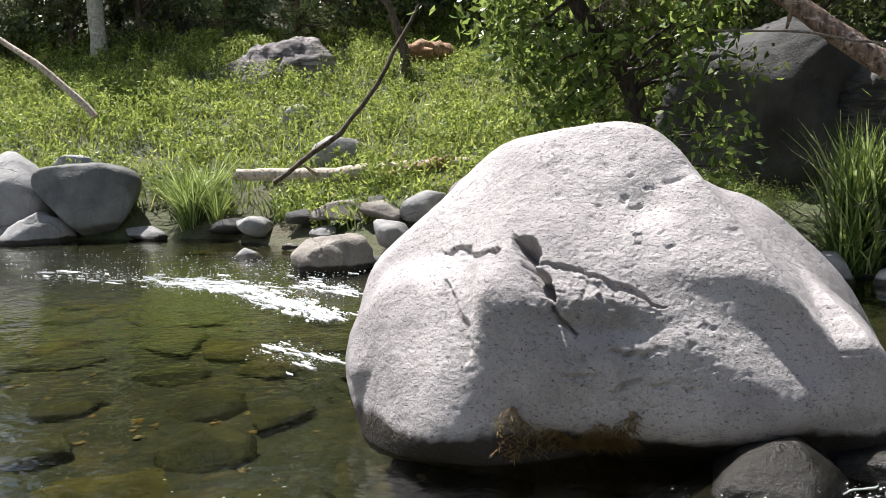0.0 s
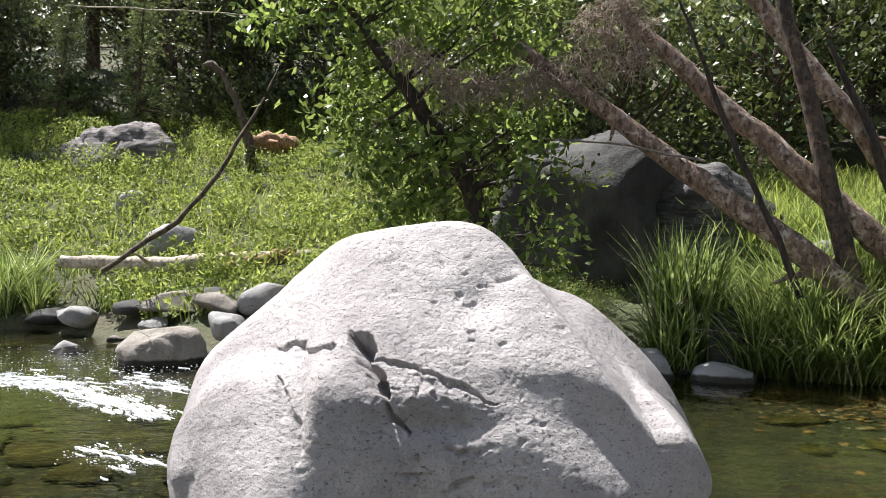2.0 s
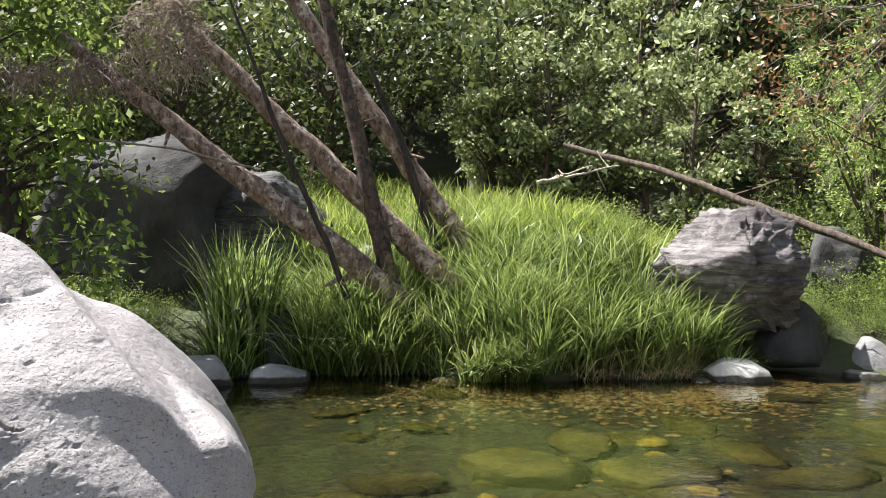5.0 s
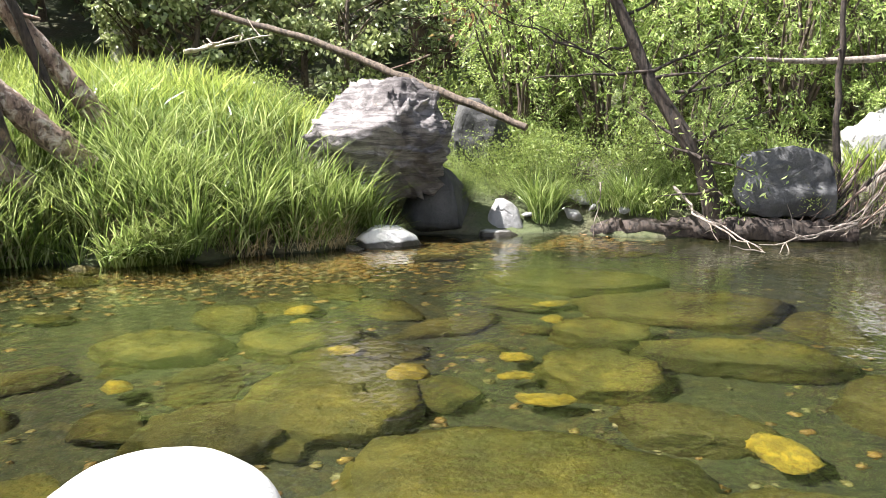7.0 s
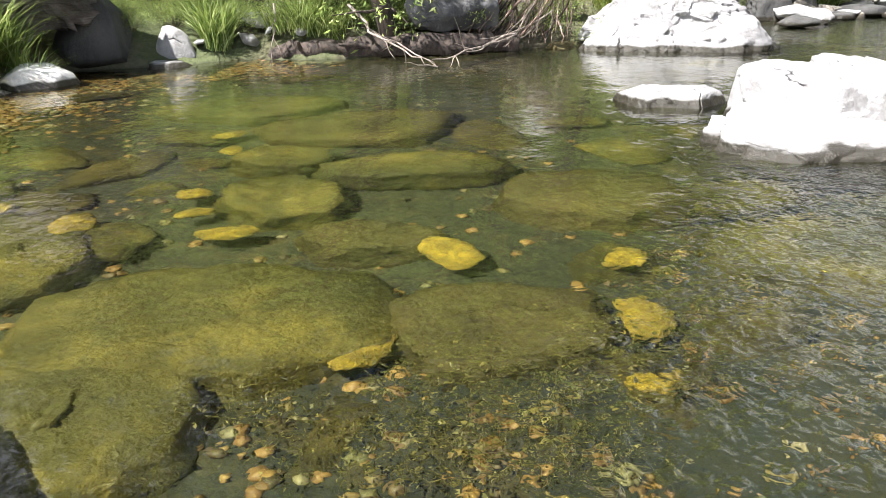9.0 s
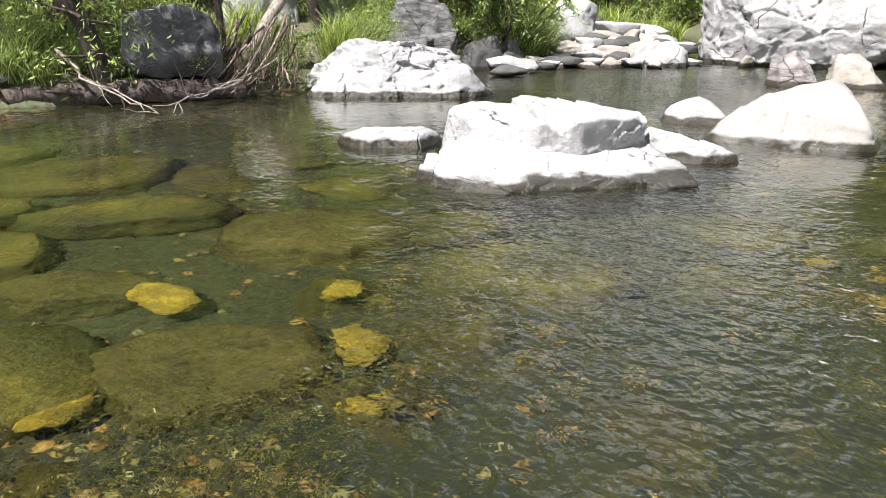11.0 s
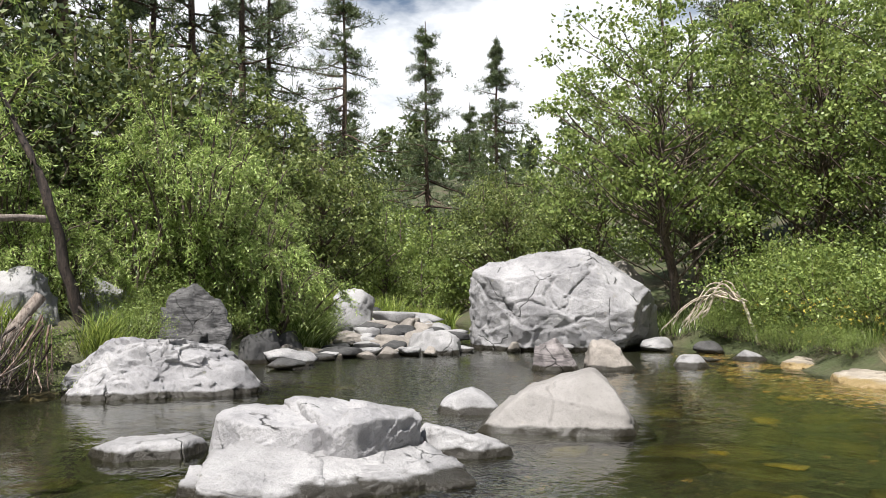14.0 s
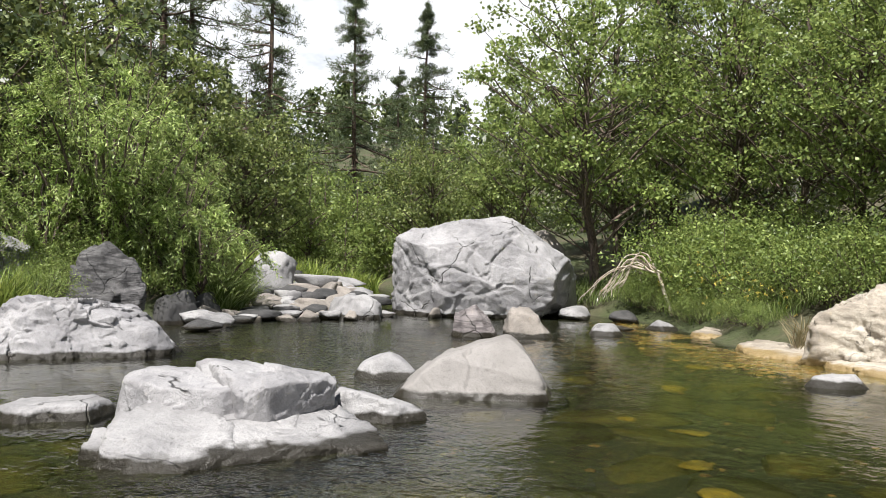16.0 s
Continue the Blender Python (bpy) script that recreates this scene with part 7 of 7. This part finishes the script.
plant(shl, [(13.9, -14.9, 0.9, 0), (12.2, -14.6, 0.8, 60), (11.0, -14.2, 0.85, 120), (9.9, -13.9, 0.8, 180), (15.4, -15.4, 0.9, 240), (10.2, -14.6, 1.0, 300), (3.4, 11.4, 0.5, 20), (13.4, 5.0, 0.6, 70), (12.8, 4.9, 0.5, 140), (14.2, 3.4, 0.7, 210),
            (13.3, 0.0, 0.45, 280), (12.9, 0.9, 0.4, 350), (10.8, 8.8, 0.7, 30), (12.4, 8.0, 0.8, 90), (13.8, 8.6, 1.0, 150), (11.8, 10.0, 0.8, 210), (15.6, 7.6, 1.1, 270), (22.5, -5.4, 0.9, 330), (26.0, -9.8, 0.7, 45), (17.4, -2.3, 0.7, 99),
            (14.8, -13.9, 0.6, 10), (12.9, -13.9, 0.55, 200), (9.2, -13.1, 0.6, 320), (13.2, -14.4, 0.9, 33), (14.4, -14.5, 0.9, 77), (11.6, -13.6, 0.6, 111), (10.5, -13.2, 0.6, 155), (11.4, -15.2, 1.3, 222), (12.9, -15.6, 1.3, 266), (9.4, -14.4, 1.0, 290), (14.6, -16.0, 1.2, 301), (8.2, -13.9, 0.8, 15),
            (13.2, 3.4, 0.5, 12), (13.3, 4.4, 0.6, 63), (13.0, 2.4, 0.45, 95), (13.6, 5.6, 0.7, 128), (12.9, 5.6, 0.5, 160), (14.0, 2.3, 0.7, 191), (14.2, 1.7, 0.6, 223), (12.2, 6.9, 0.6, 254), (13.0, 7.2, 0.7, 285), (18.0, -1.6, 0.7, 316), (17.0, -3.4, 0.6, 347), (19.0, -4.2, 0.7, 18), (16.4, -1.9, 0.6, 52), (20.2, -6.0, 0.6, 92), (3.6, 10.75, 0.42, 130), (3.9, 10.9, 0.45, 170), (13.2, -0.9, 0.4, 210), (14.0, -0.2, 0.5, 250), (14.6, -1.6, 0.5, 280),
            (15.2, -14.0, 0.45, 60), (14.2, -13.85, 0.5, 100), (13.5, -13.75, 0.45, 140), (12.9, -13.45, 0.4, 190), (12.3, -13.2, 0.45, 230), (11.3, -12.9, 0.4, 260), (10.7, -12.6, 0.45, 300), (10.1, -12.2, 0.35, 340), (13.8, -14.3, 0.7, 20),
            (16.6, -1.2, 0.5, 155), (12.9, 3.2, 0.4, 211), (12.7, 2.6, 0.35, 244), (12.55, 3.7, 0.4, 160), (12.9, 2.0, 0.35, 200), (12.5, 4.3, 0.36, 240), (12.2, 6.0, 0.35, 15), (11.9, 5.75, 0.3, 75), (12.6, 5.5, 0.4, 135), (12.3, 6.4, 0.45, 195), (12.9, 6.2, 0.5, 255), (11.7, 6.5, 0.35, 315), (12.3, 5.2, 0.3, 350), (13.3, -14.6, 1.4, 33), (12.0, -14.1, 1.25, 77), (10.8, -13.6, 1.1, 122), (14.9, -15.0, 1.4, 166), (9.8, -13.2, 0.9, 211), (8.9, -13.6, 1.1, 299)])


def build_flowers():
    """Small yellow flower heads scattered over the bank shrubs."""
    global rng
    keep, rng = rng, np.random.default_rng(77)
    mesh = Mesh()
    spots = np.array([(11.6, -12.9, 0.9), (12.3, -13.3, 1.0), (10.8, -12.7, 0.8), (11.2, -13.2, 1.2), (13.1, -13.6, 0.8), (10.2, -12.5, 0.9), (14.0, -14.0, 0.9)])
    heads = spots[rng.integers(0, len(spots), 90)] + rng.normal(size=(90, 3)) * np.array([0.3, 0.25, 0.22])
    leaves(mesh, np.repeat(heads, 6, 0) + rng.normal(size=(540, 3)) * 0.012, 0.035, 0.022, -0.5)
    rng = keep
    return tagged(new("yellow_flowers", mesh.data("yellow_flowers", PETAL)), "small yellow flowers on the bank shrubs", "flowers", kind="stuff")


build_flowers()

# ---------------------------------------------------------------- the wooded slopes
def scatter(count, seed, near, far, first, last, apart_, taken, least=3.0, skip=None):
    """Spots on land round the viewpoint between two compass angles, kept apart from one another."""
    g = random.Random(seed)
    out, tries = [], 0
    while len(out) < count and tries < 12000:
        tries += 1
        a, d = radians(g.uniform(first, last)), near + (far - near) * g.random() ** 1.3
        x, y = 0.7 + math.sin(a) * d, -0.5 + math.cos(a) * d
        if float(shore_distance(np.array([x]), np.array([y]))[0]) < least:
            continue
        if -15 < x < 4.5 and 12 < y < 26.5:
            continue
        if skip and skip(math.degrees(a), d):
            continue
        if any((x - p[0]) ** 2 + (y - p[1]) ** 2 < apart_ ** 2 for p in taken):
            continue
        taken.append((x, y))
        out.append((x, y, g.uniform(0.75, 1.25), g.uniform(0, 360)))
    return out


def gap(deg, d):
    return 104 < deg < 123 and d < 75


taken = []
plant(p_b, [(46.6, -20.5, 1.18, 0), (46.6, -25.1, 0.93, 90), (54.6, -27.0, 0.85, 180), (40.8, -13.3, 0.98, 270), (37.8, -8.9, 0.95, 45), (52.0, -31.0, 0.6, 20)] + scatter(8, 3, 27, 80, -36, 152, 3.2, taken, 6, gap))
plant(p_a, [(33.0, -3.5, 1.1, 30), (25.0, 3.5, 1.35, 15), (23.5, 7.5, 1.3, 75), (21.0, 12.0, 1.35, 135), (18.5, 17.5, 1.3, 195), (27.5, -0.2, 1.4, 255), (13.0, 24.0, 1.4, 315), (7.0, 27.0, 1.4, 350), (-1.0, 35.0, 1.5, 5), (-16.0, 31.0, 1.5, 65), (3.5, 33.0, 1.5, 125), (30.7, 0.6, 1.25, 80), (34.5, -2.0, 1.3, 140), (31.5, -4.4, 1.1, 200), (36.1, -7.2, 1.2, 260), (15.8, 23.2, 1.0, 310), (12.8, 20.4, 0.8, 20), (0.8, 30.0, 1.0, 60), (-2.1, 30.5, 1.1, 110), (-5.2, 32.6, 1.1, 170), (-12.5, 30.0, 1.0, 290), (21.9, -22.0, 1.0, 340), (19.6, -22.8, 0.95, 25), (-14.0, 37.0, 1.4, 10), (-9.5, 38.5, 1.5, 50), (-6.0, 36.5, 1.3, 90), (-2.5, 39.0, 1.5, 130), (1.5, 37.0, 1.4, 170), (5.5, 36.0, 1.4, 210), (9.0, 33.5, 1.4, 250), (12.5, 31.0, 1.4, 290), (16.5, 28.5, 1.4, 330), (-11.5, 33.5, 1.2, 20), (-4.0, 33.8, 1.1, 70)] + scatter(16, 4, 25, 75, -36, 152, 3.2, taken, 6, gap) + scatter(16, 21, 11, 34, 165, 288, 3.0, taken, 4))   # the last ones close the place behind the near bank, unseen, and cut sky light
plant(p_c, [(-5.45, 27.45, 0.95, 0), (-8.0, 27.6, 0.8, 60), (22.1, 13.9, 1.1, 120)] + scatter(14, 5, 20, 50, -36, 100, 3.0, taken, 5, gap))
# the final scatter of oaks is unseen too, added to hold back sky light
plant(oak, [(3.5, 26.0, 0.9, 0), (2.6, 16.0, 0.8, 70), (-3.5, 29.6, 0.9, 140), (-11.0, 28.6, 0.9, 210), (-14.5, 29.5, 0.9, 280), (0.5, 28.4, 0.8, 300), (22.6, 10.4, 1.3, 50), (23.2, 7.6, 1.2, 170), (21.2, -0.6, 1.0, 15), (19.6, 1.0, 0.9, 95), (22.6, -2.0, 1.1, 215), (21.0, 14.5, 1.5, 40), (24.5, 9.6, 1.6, 130), (25.6, 5.4, 1.6, 220), (23.2, 12.8, 1.5, 310), (18.0, 19.5, 1.4, 80), (26.4, 2.4, 1.5, 160), (28.5, 7.5, 1.7, 20)] + scatter(36, 6, 18, 60, -36, 152, 3.0, taken, 5, gap) + scatter(26, 22, 9, 30, 165, 288, 2.6, taken, 4))
plant(shr, [(5.5, 17.0, 1.0, 0)] + scatter(56, 7, 17, 48, -36, 150, 1.7, taken, 4, gap))


def build_far_wood():
    """The distant wooded slopes: many small conifers and round-headed trees in one mesh of leaf clumps."""
    global rng
    keep, rng = rng, np.random.default_rng(91)
    mesh = Mesh()
    n, made = 0, 0
    while made < 520 and n < 6000:
        n += 1
        a, d = math.radians(rng.uniform(-40, 156)), rng.uniform(55, 210)
        x, y = math.sin(a) * d, math.cos(a) * d
        if float(shore_distance(np.array([x]), np.array([y]))[0]) < 14 or (a > math.radians(104) and a < math.radians(123) and d < 78):
            continue
        z = on_ground(x, y)
        h, w = rng.uniform(5, 11), rng.uniform(1.6, 3.0)
        k = 200
        t = rng.random(k) ** 0.8
        wide = w * ((1 - t) * 0.9 + 0.12) if rng.random() < 0.6 else w * 1.3 * np.sin(np.clip(t, 0.02, 1) * 2.9)
        az, rad = rng.uniform(0, 6.283, k), np.sqrt(rng.random(k))
        c = np.stack([x + np.cos(az) * rad * wide, y + np.sin(az) * rad * wide, z + t * h], 1)
        leaves(mesh, c, 0.9, 0.55, 0.1)
        made += 1
    rng = keep
    return tagged(new("far_wood", mesh.data("far_wood", LEAF_DARK)), "distant dark green wooded slopes", "forest", kind="stuff")


build_far_wood()
far_shrub = bush("shrub", "dark undergrowth shrub on the slope", 1.7, 2.0, LEAF_DARK, 20, 42, 0.21, 16)
plant(far_shrub, [(27.5, -18.0, 1.0, 0)] + [(-15 + 2.1 * k + 0.7 * math.sin(k * 5.1), 27.6 + 1.2 * math.sin(k * 3.3) + (k % 2) * 1.6, 0.85 + 0.3 * math.sin(k * 2.2), k * 47) for k in range(10)] + scatter(80, 8, 24, 80, -36, 152, 2.0, taken, 5))
gap_tree = broadleaf("streamside_tree", "yellow-green streamside tree in the valley", 6.0, 2.2, LEAF, BARK, 40, 90, 0.2, 0.1, (0.1, 0.1), 0.03, 0.7, 17)
plant(gap_tree, [(38, -22, 0.9, 0), (35.5, -15.9, 1.0, 15), (37.0, -17.6, 1.0, 105), (36.5, -14.6, 1.0, 195), (44, -14, 1.2, 35), (48, -16, 1.3, 85), (52, -19, 1.4, 135), (40, -15, 1.0, 185), (56, -22, 1.4, 235), (60, -20, 1.5, 285), (47, -12, 1.3, 335), (42, -17, 1.0, 50), (45, -28.5, 0.9, 100), (34, -13, 0.9, 150), (50, -22, 1.1, 200), (56, -36, 1.2, 250), (40, -25, 0.9, 300), (62, -26, 1.3, 20), (36, -18.5, 0.7, 70), (66, -36, 1.4, 120), (31.5, -13.6, 0.6, 160), (46, -24, 0.9, 210), (58, -30, 1.3, 40), (61, -34, 1.4, 80), (65, -31, 1.4, 130), (70, -36, 1.6, 170), (54.5, -28, 1.2, 220), (72, -42, 1.6, 260), (57, -25, 1.3, 310), (63, -40, 1.5, 350)])
